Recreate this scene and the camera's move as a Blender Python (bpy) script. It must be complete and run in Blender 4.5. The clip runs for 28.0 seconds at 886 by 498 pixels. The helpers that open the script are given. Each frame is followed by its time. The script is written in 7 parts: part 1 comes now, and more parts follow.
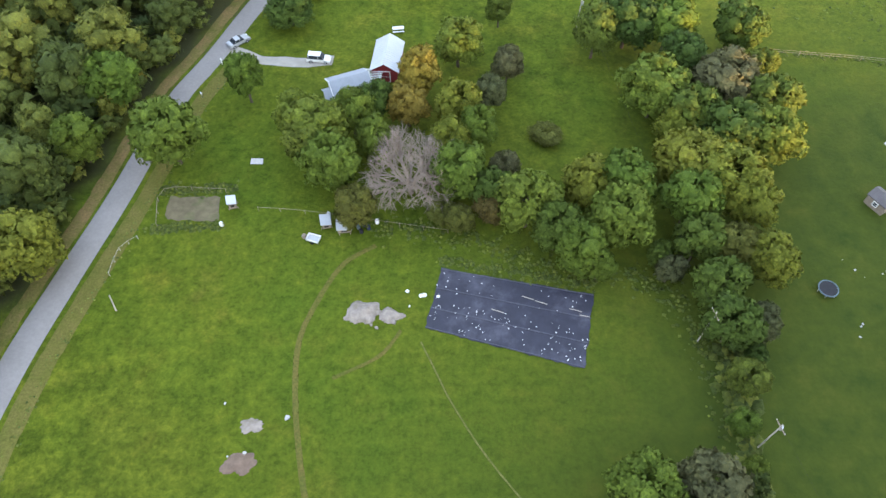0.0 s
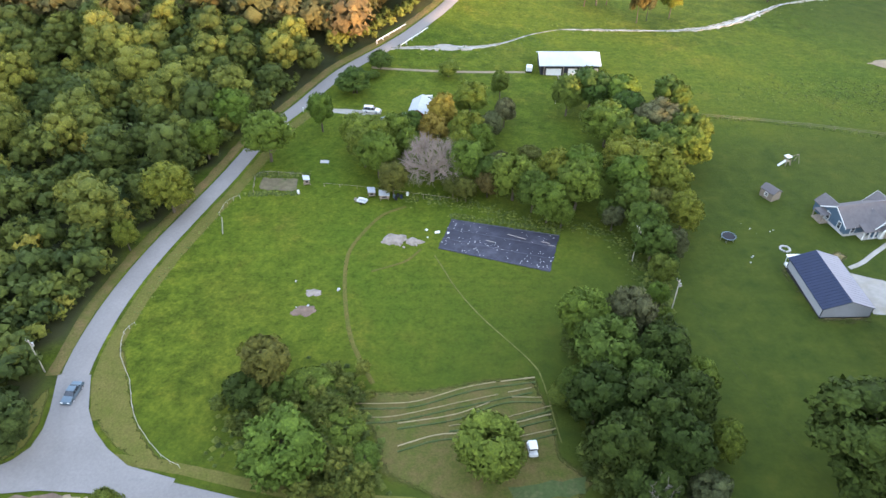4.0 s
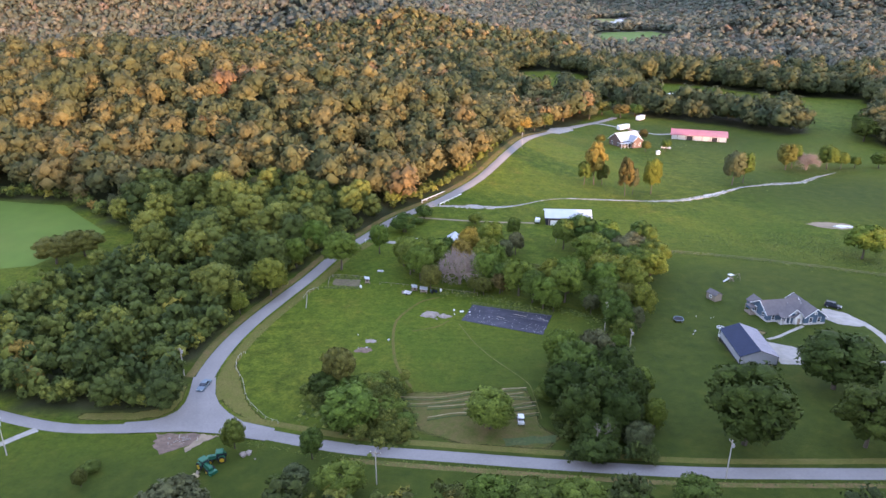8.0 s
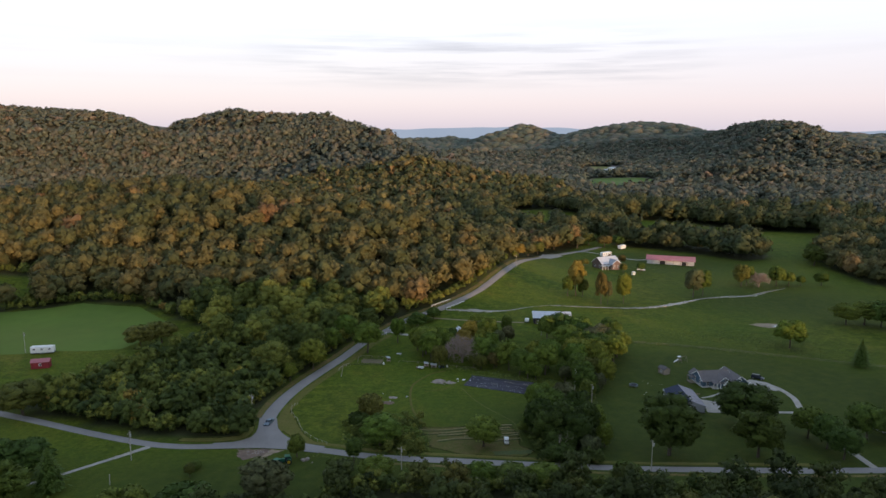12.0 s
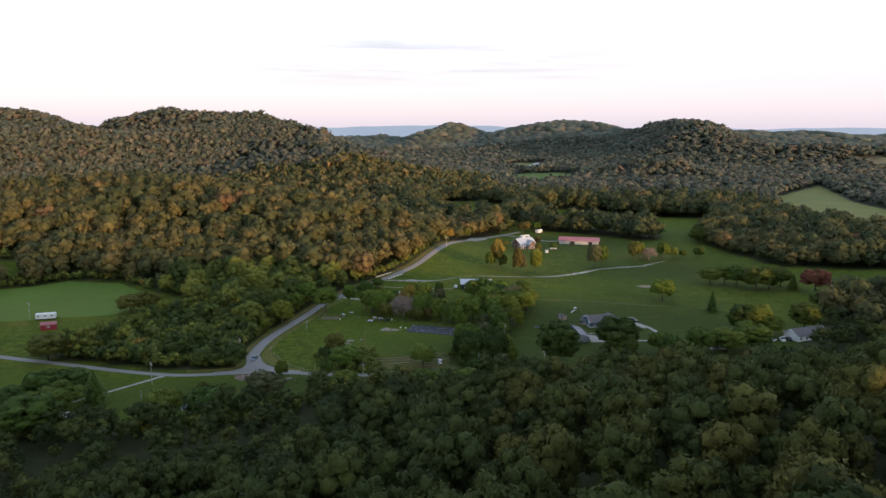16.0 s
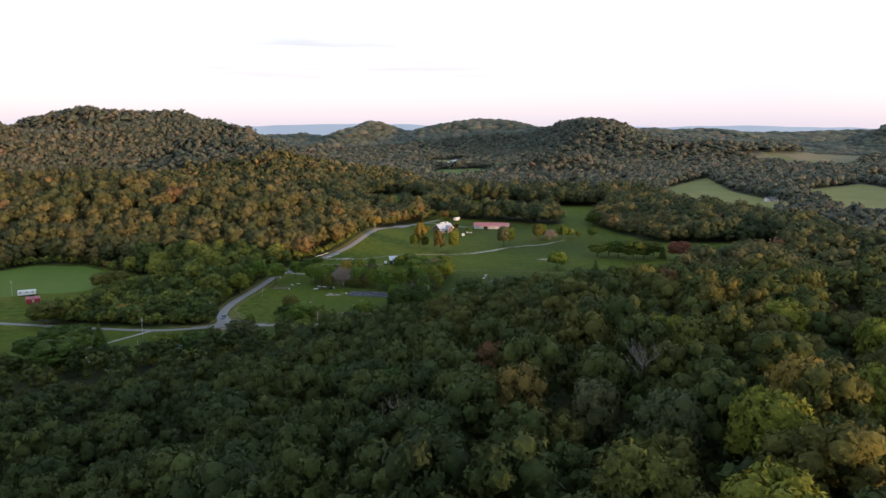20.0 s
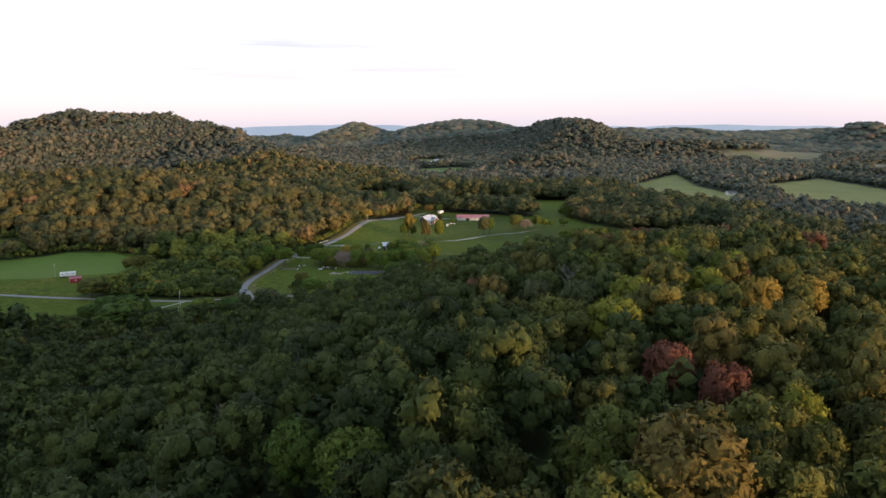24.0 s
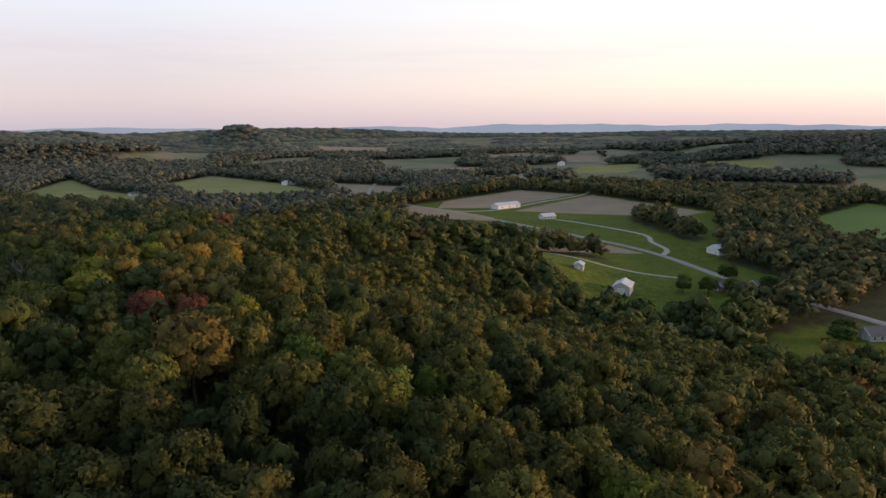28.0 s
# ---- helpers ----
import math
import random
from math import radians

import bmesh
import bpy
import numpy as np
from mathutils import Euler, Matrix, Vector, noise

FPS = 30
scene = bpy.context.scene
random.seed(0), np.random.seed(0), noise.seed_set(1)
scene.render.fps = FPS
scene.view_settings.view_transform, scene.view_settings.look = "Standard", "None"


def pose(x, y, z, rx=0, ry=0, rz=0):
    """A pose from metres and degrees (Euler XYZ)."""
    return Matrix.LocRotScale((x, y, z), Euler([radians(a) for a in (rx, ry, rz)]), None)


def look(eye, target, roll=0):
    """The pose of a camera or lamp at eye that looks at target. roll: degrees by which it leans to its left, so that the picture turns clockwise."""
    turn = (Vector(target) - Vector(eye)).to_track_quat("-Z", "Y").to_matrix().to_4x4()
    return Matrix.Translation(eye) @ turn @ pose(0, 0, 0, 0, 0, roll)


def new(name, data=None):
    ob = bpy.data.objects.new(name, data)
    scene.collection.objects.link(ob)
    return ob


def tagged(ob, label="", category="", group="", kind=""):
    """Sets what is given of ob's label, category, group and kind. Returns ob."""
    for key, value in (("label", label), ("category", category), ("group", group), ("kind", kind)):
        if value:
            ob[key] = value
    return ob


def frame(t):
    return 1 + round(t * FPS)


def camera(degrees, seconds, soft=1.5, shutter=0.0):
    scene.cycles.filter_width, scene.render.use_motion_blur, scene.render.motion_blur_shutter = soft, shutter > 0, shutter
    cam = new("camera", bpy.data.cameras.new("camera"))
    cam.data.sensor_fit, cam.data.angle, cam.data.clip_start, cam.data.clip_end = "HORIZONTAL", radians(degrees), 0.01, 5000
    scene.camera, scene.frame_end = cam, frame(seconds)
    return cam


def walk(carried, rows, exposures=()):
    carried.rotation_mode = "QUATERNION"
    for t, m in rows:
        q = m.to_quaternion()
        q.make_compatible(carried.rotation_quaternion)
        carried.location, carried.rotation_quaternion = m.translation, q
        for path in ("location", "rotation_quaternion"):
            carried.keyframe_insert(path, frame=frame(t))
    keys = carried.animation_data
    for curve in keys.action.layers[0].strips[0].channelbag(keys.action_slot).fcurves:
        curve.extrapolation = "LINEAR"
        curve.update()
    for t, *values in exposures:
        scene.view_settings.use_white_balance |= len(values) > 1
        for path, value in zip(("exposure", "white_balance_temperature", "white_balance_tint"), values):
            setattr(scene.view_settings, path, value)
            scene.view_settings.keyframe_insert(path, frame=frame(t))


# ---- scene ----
cam = camera(64.9, 28.0)
METRES, EYE, TILT, LEAN, TURN = 450.0, 83.7, -1.0, -1.85, 0.0
ROWS = [
    (0.0, 0.0, 0.0, 0.0, -2.43, -54.54, 1.73),
    (0.5, -0.0002, -0.0191, -0.0003, -2.37, -54.57, 1.7),
    (1.0, -0.0002, -0.0376, -0.0008, -2.34, -54.12, 1.72),
    (1.5, 0.0001, -0.0558, -0.0013, -1.95, -52.49, 1.75),
    (2.0, 0.0004, -0.0741, -0.0017, -1.14, -50.76, 1.8),
    (2.5, 0.0007, -0.0929, -0.0019, -0.26, -47.8, 1.8),
    (3.0, 0.0015, -0.111, -0.0024, -0.12, -44.22, 1.84),
    (3.5, 0.0022, -0.1289, -0.0027, -0.07, -40.73, 1.82),
    (5.5, 0.0065, -0.2026, -0.0038, 2.97, -31.69, 1.6),
    (6.0, 0.0082, -0.2207, -0.004, 3.42, -29.51, 1.61),
    (6.5, 0.0094, -0.2397, -0.0042, 3.69, -27.21, 1.64),
    (7.0, 0.0106, -0.258, -0.0045, 3.7, -24.96, 1.67),
    (7.5, 0.0119, -0.2761, -0.0049, 3.71, -22.69, 1.68),
    (8.0, 0.013, -0.2941, -0.0051, 3.72, -20.34, 1.7),
    (8.5, 0.0141, -0.3129, -0.0056, 3.75, -17.19, 1.71),
    (9.0, 0.0153, -0.3307, -0.0055, 3.81, -13.87, 1.73),
    (9.5, 0.0166, -0.3483, -0.0056, 3.89, -10.34, 1.74),
    (10.0, 0.0176, -0.3659, -0.0053, 4.0, -6.9, 1.66),
    (10.5, 0.019, -0.385, -0.0054, 4.05, -5.31, 1.66),
    (11.0, 0.0201, -0.4027, -0.0053, 4.13, -4.13, 1.62),
    (11.5, 0.0212, -0.422, -0.0052, 4.18, -8.09, 1.58),
    (12.0, 0.0222, -0.4407, -0.0062, 4.23, -8.72, 1.62),
    (12.5, 0.0229, -0.46, -0.0062, 4.27, -8.69, 1.63),
    (14.5, 0.0234, -0.537, -0.0073, 1.29, -8.89, 1.7),
    (15.0, 0.0226, -0.5561, -0.0074, 1.21, -8.9, 1.73),
    (15.5, 0.0214, -0.5756, -0.0076, -0.05, -8.94, 1.74),
    (16.0, 0.02, -0.5951, -0.0076, -1.44, -9.04, 1.74),
    (16.5, 0.0185, -0.6154, -0.0077, -2.87, -9.14, 1.77),
    (17.0, 0.0166, -0.6353, -0.0076, -3.65, -9.17, 1.77),
    (17.5, 0.0143, -0.655, -0.0079, -3.67, -9.2, 1.81),
    (18.0, 0.0118, -0.6752, -0.0079, -5.01, -9.27, 1.84),
    (18.5, 0.009, -0.6959, -0.0082, -7.17, -9.36, 1.87),
    (19.0, 0.0061, -0.716, -0.0083, -8.03, -9.4, 1.85),
    (19.5, 0.0031, -0.736, -0.0085, -8.01, -9.41, 1.87),
    (20.0, 0.0, -0.7562, -0.0088, -8.02, -9.38, 1.92),
    (20.5, -0.0033, -0.7771, -0.0087, -8.04, -9.36, 2.0),
    (21.0, -0.0065, -0.797, -0.009, -8.02, -9.35, 2.04),
    (21.5, -0.0098, -0.8161, -0.0092, -7.97, -9.36, 2.06),
    (23.5, -0.0243, -0.8814, -0.0097, -7.81, -9.35, 2.17),
    (24.0, -0.0293, -0.8951, -0.0098, -9.59, -9.4, 2.23),
    (24.5, -0.035, -0.9083, -0.0098, -13.3, -9.54, 2.27),
    (25.0, -0.041, -0.9197, -0.0099, -13.91, -9.53, 2.33),
    (25.5, -0.0482, -0.9301, -0.0099, -17.17, -9.61, 2.38),
    (26.0, -0.0561, -0.9396, -0.0099, -21.71, -9.75, 2.43),
    (26.5, -0.0657, -0.9481, -0.0099, -29.07, -10.02, 2.46),
    (27.0, -0.0755, -0.9549, -0.0097, -37.92, -10.36, 2.49),
    (27.5, -0.0858, -0.9601, -0.0094, -47.14, -10.75, 2.42),
    (28.0, -0.0959, -0.9639, -0.0091, -56.57, -11.12, 2.27),
]
walk(cam, [(t, pose(0, 0, EYE, TILT, LEAN, TURN) @ pose(METRES * x, METRES * y, METRES * z, 90 + pitch, roll, yaw)) for t, x, y, z, yaw, pitch, roll in ROWS],
     exposures=[(0.0, 1.93, 6600, 10), (5.5, 1.90, 6150, 14), (7.0, 1.73, 5950, 22), (8.0, 1.56, 5800, 24), (8.5, 1.20, 6050, 16), (9.0, 0.62, 6350, 10), (9.5, 0.10, 6350, 10), (10.5, -0.46, 6300, 10), (11.0, -0.44, 6300, 10), (11.6, -0.05, 6250, 10), (12.5, 0.06, 6200, 10), (15.0, 0.17, 6200, 10), (18.0, 0.26, 6200, 10),
                (24.0, 0.28, 6250, 10), (26.5, 0.05, 6350, 12), (28.0, -0.22, 6400, 14)])

# ---- light: a low evening sun behind the near hill, under a pale sky ----
SUN_AZ, SUN_EL = 138.0, 5.2        # degrees from +y towards +x, degrees above the horizon
to_sun = Vector((math.sin(radians(SUN_AZ)) * math.cos(radians(SUN_EL)), math.cos(radians(SUN_AZ)) * math.cos(radians(SUN_EL)), math.sin(radians(SUN_EL))))
sun_data = bpy.data.lights.new("sun", "SUN")
sun_data.energy, sun_data.angle, sun_data.color = 4.6, radians(2.5), (1.0, 0.60, 0.32)
sun = new("sun", sun_data)
sun.matrix_world = look(to_sun * 300, (0, 0, 0))


def link(nt, a, b):
    nt.links.new(a, b)


def node(nt, kind, **values):
    n = nt.nodes.new(kind)
    for key, value in values.items():
        n.inputs[key.replace("_", " ")].default_value = value
    return n


def ramp(nt, source, stops):
    r = nt.nodes.new("ShaderNodeValToRGB")
    while len(r.color_ramp.elements) < len(stops):
        r.color_ramp.elements.new(0.5)
    for e, (p, c) in zip(r.color_ramp.elements, stops):
        e.position, e.color = p, (*c, 1)
    link(nt, source, r.inputs[0])
    return r.outputs[0]


def mixed(nt, factor, a, b, how="MIX"):
    m = nt.nodes.new("ShaderNodeMix")
    m.data_type, m.blend_type = "RGBA", how
    for value, slot in ((factor, 0), (a, 6), (b, 7)):
        if isinstance(value, (int, float)):
            m.inputs[slot].default_value = value
        elif isinstance(value, tuple):
            m.inputs[slot].default_value = (*value, 1)
        else:
            link(nt, value, m.inputs[slot])
    return m.outputs[2]


def noise_of(nt, scale, detail=3.0, rough=0.55, stretch=None, source="Object"):
    co = nt.nodes.new("ShaderNodeTexCoord").outputs[source]
    if stretch:
        mp = nt.nodes.new("ShaderNodeMapping")
        mp.inputs["Scale"].default_value = stretch
        link(nt, co, mp.inputs[0])
        co = mp.outputs[0]
    n = node(nt, "ShaderNodeTexNoise", Scale=scale, Detail=detail, Roughness=rough)
    link(nt, co, n.inputs["Vector"])
    return n.outputs[0]


world = bpy.data.worlds.new("evening_sky")
scene.world = world
world.use_nodes = True
wt = world.node_tree
wt.nodes.clear()
sky = wt.nodes.new("ShaderNodeTexSky")
sky.sky_type, sky.sun_disc = "NISHITA", False
sky.sun_elevation, sky.sun_rotation = radians(SUN_EL), radians(SUN_AZ)
sky.air_density, sky.dust_density, sky.ozone_density = 1.0, 0.8, 1.5
wco = wt.nodes.new("ShaderNodeTexCoord").outputs["Generated"]
sep = wt.nodes.new("ShaderNodeSeparateXYZ")
link(wt, wco, sep.inputs[0])
# thin evening haze: blue above, lilac and pink towards the horizon, warm on the sun's side
veil = ramp(wt, sep.outputs[2], [(0.0, (0.78, 0.69, 0.78)), (0.035, (0.94, 0.80, 0.85)), (0.10, (1.00, 0.92, 0.97)), (0.22, (1.16, 1.28, 1.38)), (0.42, (0.66, 0.78, 0.96)), (1.0, (0.40, 0.52, 0.74))])
side = wt.nodes.new("ShaderNodeVectorMath")
side.operation = "DOT_PRODUCT"
link(wt, wco, side.inputs[0])
side.inputs[1].default_value = to_sun
warm = wt.nodes.new("ShaderNodeMapRange")
link(wt, side.outputs["Value"], warm.inputs[0])
warm.inputs[1].default_value, warm.inputs[2].default_value = -0.25, 0.85
glow = ramp(wt, sep.outputs[2], [(0.0, (1.10, 0.84, 0.82)), (0.05, (1.62, 1.36, 1.08)), (0.14, (1.55, 1.46, 1.28)), (0.35, (0.92, 1.0, 1.10)), (1.0, (0.40, 0.52, 0.74))])
veil = mixed(wt, warm.outputs[0], veil, glow)
# streaks of thin grey cloud low over the hills
cm = wt.nodes.new("ShaderNodeMapping")
cm.inputs["Scale"].default_value = (1.6, 1.6, 30.0)
link(wt, wco, cm.inputs[0])
cn = node(wt, "ShaderNodeTexNoise", Scale=2.6, Detail=5.0, Roughness=0.55)
link(wt, cm.outputs[0], cn.inputs["Vector"])
cloud = ramp(wt, cn.outputs[0], [(0.44, (0, 0, 0)), (0.66, (0.9, 0.9, 0.9))])
bank = wt.nodes.new("ShaderNodeMapRange")
link(wt, sep.outputs[0], bank.inputs[0])
bank.inputs[1].default_value, bank.inputs[2].default_value = -0.5, 0.5
cloud = mixed(wt, 1.0, cloud, ramp(wt, bank.outputs[0], [(0.16, (0.2, 0.2, 0.2)), (0.30, (1, 1, 1)), (0.66, (1, 1, 1)), (0.80, (0.12, 0.12, 0.12))]), "MULTIPLY")
band = ramp(wt, sep.outputs[2], [(0.05, (0, 0, 0)), (0.075, (1, 1, 1)), (0.10, (1, 1, 1)), (0.15, (0, 0, 0))])
cloud = mixed(wt, 1.0, cloud, band, "MULTIPLY")
veil = mixed(wt, cloud, veil, (0.62, 0.57, 0.66))
bg_sky, bg_veil, add = wt.nodes.new("ShaderNodeBackground"), wt.nodes.new("ShaderNodeBackground"), wt.nodes.new("ShaderNodeAddShader")
link(wt, sky.outputs[0], bg_sky.inputs[0])
bg_sky.inputs[1].default_value = 0.05
link(wt, veil, bg_veil.inputs[0])
bg_veil.inputs[1].default_value = 0.86
link(wt, bg_sky.outputs[0], add.inputs[0])
link(wt, bg_veil.outputs[0], add.inputs[1])
link(wt, add.outputs[0], wt.nodes.new("ShaderNodeOutputWorld").inputs[0])


# ---- materials ----
def material(name, rough=0.8, metal=0.0, spec=0.3):
    m = bpy.data.materials.new(name)
    m.use_nodes = True
    nt = m.node_tree
    p = nt.nodes["Principled BSDF"]
    p.inputs["Roughness"].default_value, p.inputs["Metallic"].default_value, p.inputs["Specular IOR Level"].default_value = rough, metal, spec
    return m, nt, p


def bump(nt, p, height, strength, distance):
    b = nt.nodes.new("ShaderNodeBump")
    b.inputs["Strength"].default_value, b.inputs["Distance"].default_value = strength, distance
    link(nt, height, b.inputs["Height"])
    link(nt, b.outputs[0], p.inputs["Normal"])


def plain(name, color, rough=0.7, metal=0.0, vary=0.25, scale=1.5, dirt=None, relief=0.0):
    """A painted or natural surface: two scales of variation in tone, a little grain."""
    m, nt, p = material(name, rough, metal)
    dark, pale = tuple(c * (1 - vary) for c in color), tuple(min(1, c * (1 + vary * 0.6)) for c in color)
    c = ramp(nt, noise_of(nt, scale, 4), [(0.3, dark), (0.7, pale)])
    fine = noise_of(nt, scale * 9, 2)
    c = mixed(nt, 0.35, c, ramp(nt, fine, [(0.3, tuple(v * 0.75 for v in color)), (0.7, color)]))
    if dirt:
        c = mixed(nt, ramp(nt, noise_of(nt, scale * 0.4, 5, 0.65), [(0.5, (0, 0, 0)), (0.72, (0.7, 0.7, 0.7))]), c, dirt)
    link(nt, c, p.inputs["Base Color"])
    if relief:
        bump(nt, p, fine, 0.5, relief)
    return m


def worn(name, color, other, scale=0.5, ragged=0.9):
    """Ground cover that thins out raggedly towards its edge, by a cover value stored on the mesh (1 inside, 0 at the rim)."""
    m, nt, p = material(name, 0.95, 0, 0.1)
    c = ramp(nt, noise_of(nt, scale, 6, 0.7), [(0.36, color), (0.64, other)])
    fine = noise_of(nt, 3.0, 5, 0.7)
    c = mixed(nt, 0.7, c, ramp(nt, fine, [(0.3, (0.5, 0.52, 0.5)), (0.7, (1.3, 1.28, 1.2))]), "MULTIPLY")
    link(nt, c, p.inputs["Base Color"])
    bump(nt, p, fine, 0.5, 0.15)
    a = nt.nodes.new("ShaderNodeAttribute")
    a.attribute_name = "cover"
    total = nt.nodes.new("ShaderNodeMath")
    total.operation = "MULTIPLY_ADD"
    link(nt, noise_of(nt, 0.9, 6, 0.75), total.inputs[0])
    total.inputs[1].default_value = ragged
    link(nt, a.outputs["Fac"], total.inputs[2])
    gap, mx = nt.nodes.new("ShaderNodeBsdfTransparent"), nt.nodes.new("ShaderNodeMixShader")
    link(nt, ramp(nt, total.outputs[0], [(0.5, (0, 0, 0)), (0.92, (1, 1, 1))]), mx.inputs[0])
    link(nt, gap.outputs[0], mx.inputs[1])
    link(nt, p.outputs[0], mx.inputs[2])
    link(nt, mx.outputs[0], nt.nodes["Material Output"].inputs[0])
    return m


LEAF_TONES = [(0.0, (0.042, 0.058, 0.020)), (0.28, (0.068, 0.088, 0.026)), (0.50, (0.092, 0.108, 0.028)), (0.70, (0.120, 0.117, 0.030)),
              (0.84, (0.152, 0.130, 0.034)), (0.93, (0.170, 0.118, 0.038)), (0.975, (0.150, 0.072, 0.039)), (1.0, (0.140, 0.050, 0.039))]
HILL_TONES = [(0.0, (0.052, 0.072, 0.034)), (0.30, (0.090, 0.102, 0.042)), (0.55, (0.134, 0.126, 0.050)), (0.75, (0.178, 0.146, 0.058)), (0.90, (0.216, 0.150, 0.066)), (1.0, (0.205, 0.098, 0.058))]
# distant oaks: bluish grey haze is painted into these leaf tones
HAZED_OAK_TONES = [(0.0, (0.062, 0.082, 0.066)), (0.45, (0.096, 0.106, 0.080)), (0.8, (0.132, 0.118, 0.090)), (1.0, (0.168, 0.122, 0.094))]
LUSH_TONES = [(0.0, (0.054, 0.080, 0.024)), (0.35, (0.102, 0.132, 0.032)), (0.6, (0.168, 0.190, 0.040)), (0.8, (0.245, 0.250, 0.048)), (0.92, (0.312, 0.270, 0.052)), (1.0, (0.277, 0.164, 0.050))]


def leaves(name, source, tones, gain=1.10):
    """Foliage; its tone comes from a tint stored tree by tree, or from the object's own random number."""
    m, nt, p = material(name, 0.7, 0.0, 0.12)
    if source == "tint":
        a = nt.nodes.new("ShaderNodeAttribute")
        a.attribute_name = "tint"
        c = ramp(nt, a.outputs["Fac"], tones)
    else:
        c = ramp(nt, nt.nodes.new("ShaderNodeObjectInfo").outputs["Random"], tones)
    isl = nt.nodes.new("ShaderNodeNewGeometry").outputs["Random Per Island"]
    c = mixed(nt, 1.0, c, ramp(nt, isl, [(0.0, (0.58 * gain, 0.60 * gain, 0.60 * gain)), (0.6, (0.80 * gain, 0.80 * gain, 0.80 * gain)), (1.0, (1.08 * gain, 1.05 * gain, 0.96 * gain))]), "MULTIPLY")
    fine = noise_of(nt, 2.6, 5, 0.75)
    c = mixed(nt, 0.5, c, ramp(nt, fine, [(0.36, (0.30, 0.32, 0.30)), (0.62, (1.35, 1.32, 1.2))]), "MULTIPLY")
    link(nt, c, p.inputs["Base Color"])
    bump(nt, p, fine, 0.8, 0.5)
    tr, mx = nt.nodes.new("ShaderNodeBsdfTranslucent"), nt.nodes.new("ShaderNodeMixShader")
    link(nt, c, tr.inputs[0])
    mx.inputs[0].default_value = 0.16
    link(nt, p.outputs[0], mx.inputs[1])
    link(nt, tr.outputs[0], mx.inputs[2])
    link(nt, mx.outputs[0], nt.nodes["Material Output"].inputs[0])
    return m


M_WOODS = leaves("woodland_leaves", "tint", LEAF_TONES, 1.24)
M_GREENWOOD = leaves("lush_woodland_leaves", "tint", LUSH_TONES, 1.2)
M_HILLWOOD = leaves("autumn_oak_leaves", "tint", HILL_TONES, 1.12)
M_HAZED_OAKS = leaves("hazed_oak_leaves", "tint", HAZED_OAK_TONES, 1.4)
M_LEAF = {
    "plain": leaves("green_leaves", "object", [(0.0, (0.071, 0.120, 0.026)), (0.5, (0.105, 0.157, 0.029)), (1.0, (0.156, 0.191, 0.033))]),
    "dark": leaves("dark_green_leaves", "object", [(0.0, (0.042, 0.070, 0.014)), (0.6, (0.064, 0.092, 0.018)), (1.0, (0.105, 0.128, 0.022))]),
    "light": leaves("light_green_leaves", "object", [(0.0, (0.120, 0.188, 0.030)), (1.0, (0.172, 0.218, 0.034))]),
    "yellow": leaves("yellow_green_leaves", "object", [(0.0, (0.170, 0.208, 0.030)), (1.0, (0.215, 0.228, 0.034))]),
    "gold": leaves("golden_leaves", "object", [(0.0, (0.310, 0.250, 0.040)), (1.0, (0.330, 0.235, 0.060))]),
    "amber": leaves("amber_leaves", "object", [(0.0, (0.180, 0.138, 0.038)), (1.0, (0.150, 0.122, 0.040))]),
    "olive": leaves("olive_leaves", "object", [(0.0, (0.128, 0.145, 0.032)), (1.0, (0.168, 0.159, 0.038))]),
    "grey": leaves("grey_green_leaves", "object", [(0.0, (0.108, 0.132, 0.056)), (1.0, (0.142, 0.138, 0.066))]),
    "red": leaves("russet_leaves", "object", [(0.0, (0.225, 0.082, 0.055)), (1.0, (0.200, 0.086, 0.052))]),
    "wood": leaves("hill_leaves", "object", [(0.0, (0.040, 0.056, 0.018)), (0.5, (0.070, 0.084, 0.023)), (1.0, (0.110, 0.102, 0.028))]),
}
M_BARK = plain("bark", (0.10, 0.08, 0.06), 0.9, scale=3)
M_DEADBROWN = plain("brown_deadwood", (0.27, 0.215, 0.175), 0.9, scale=2)
M_DEADWOOD = plain("bleached_deadwood", (0.19, 0.165, 0.14), 0.9, scale=2)


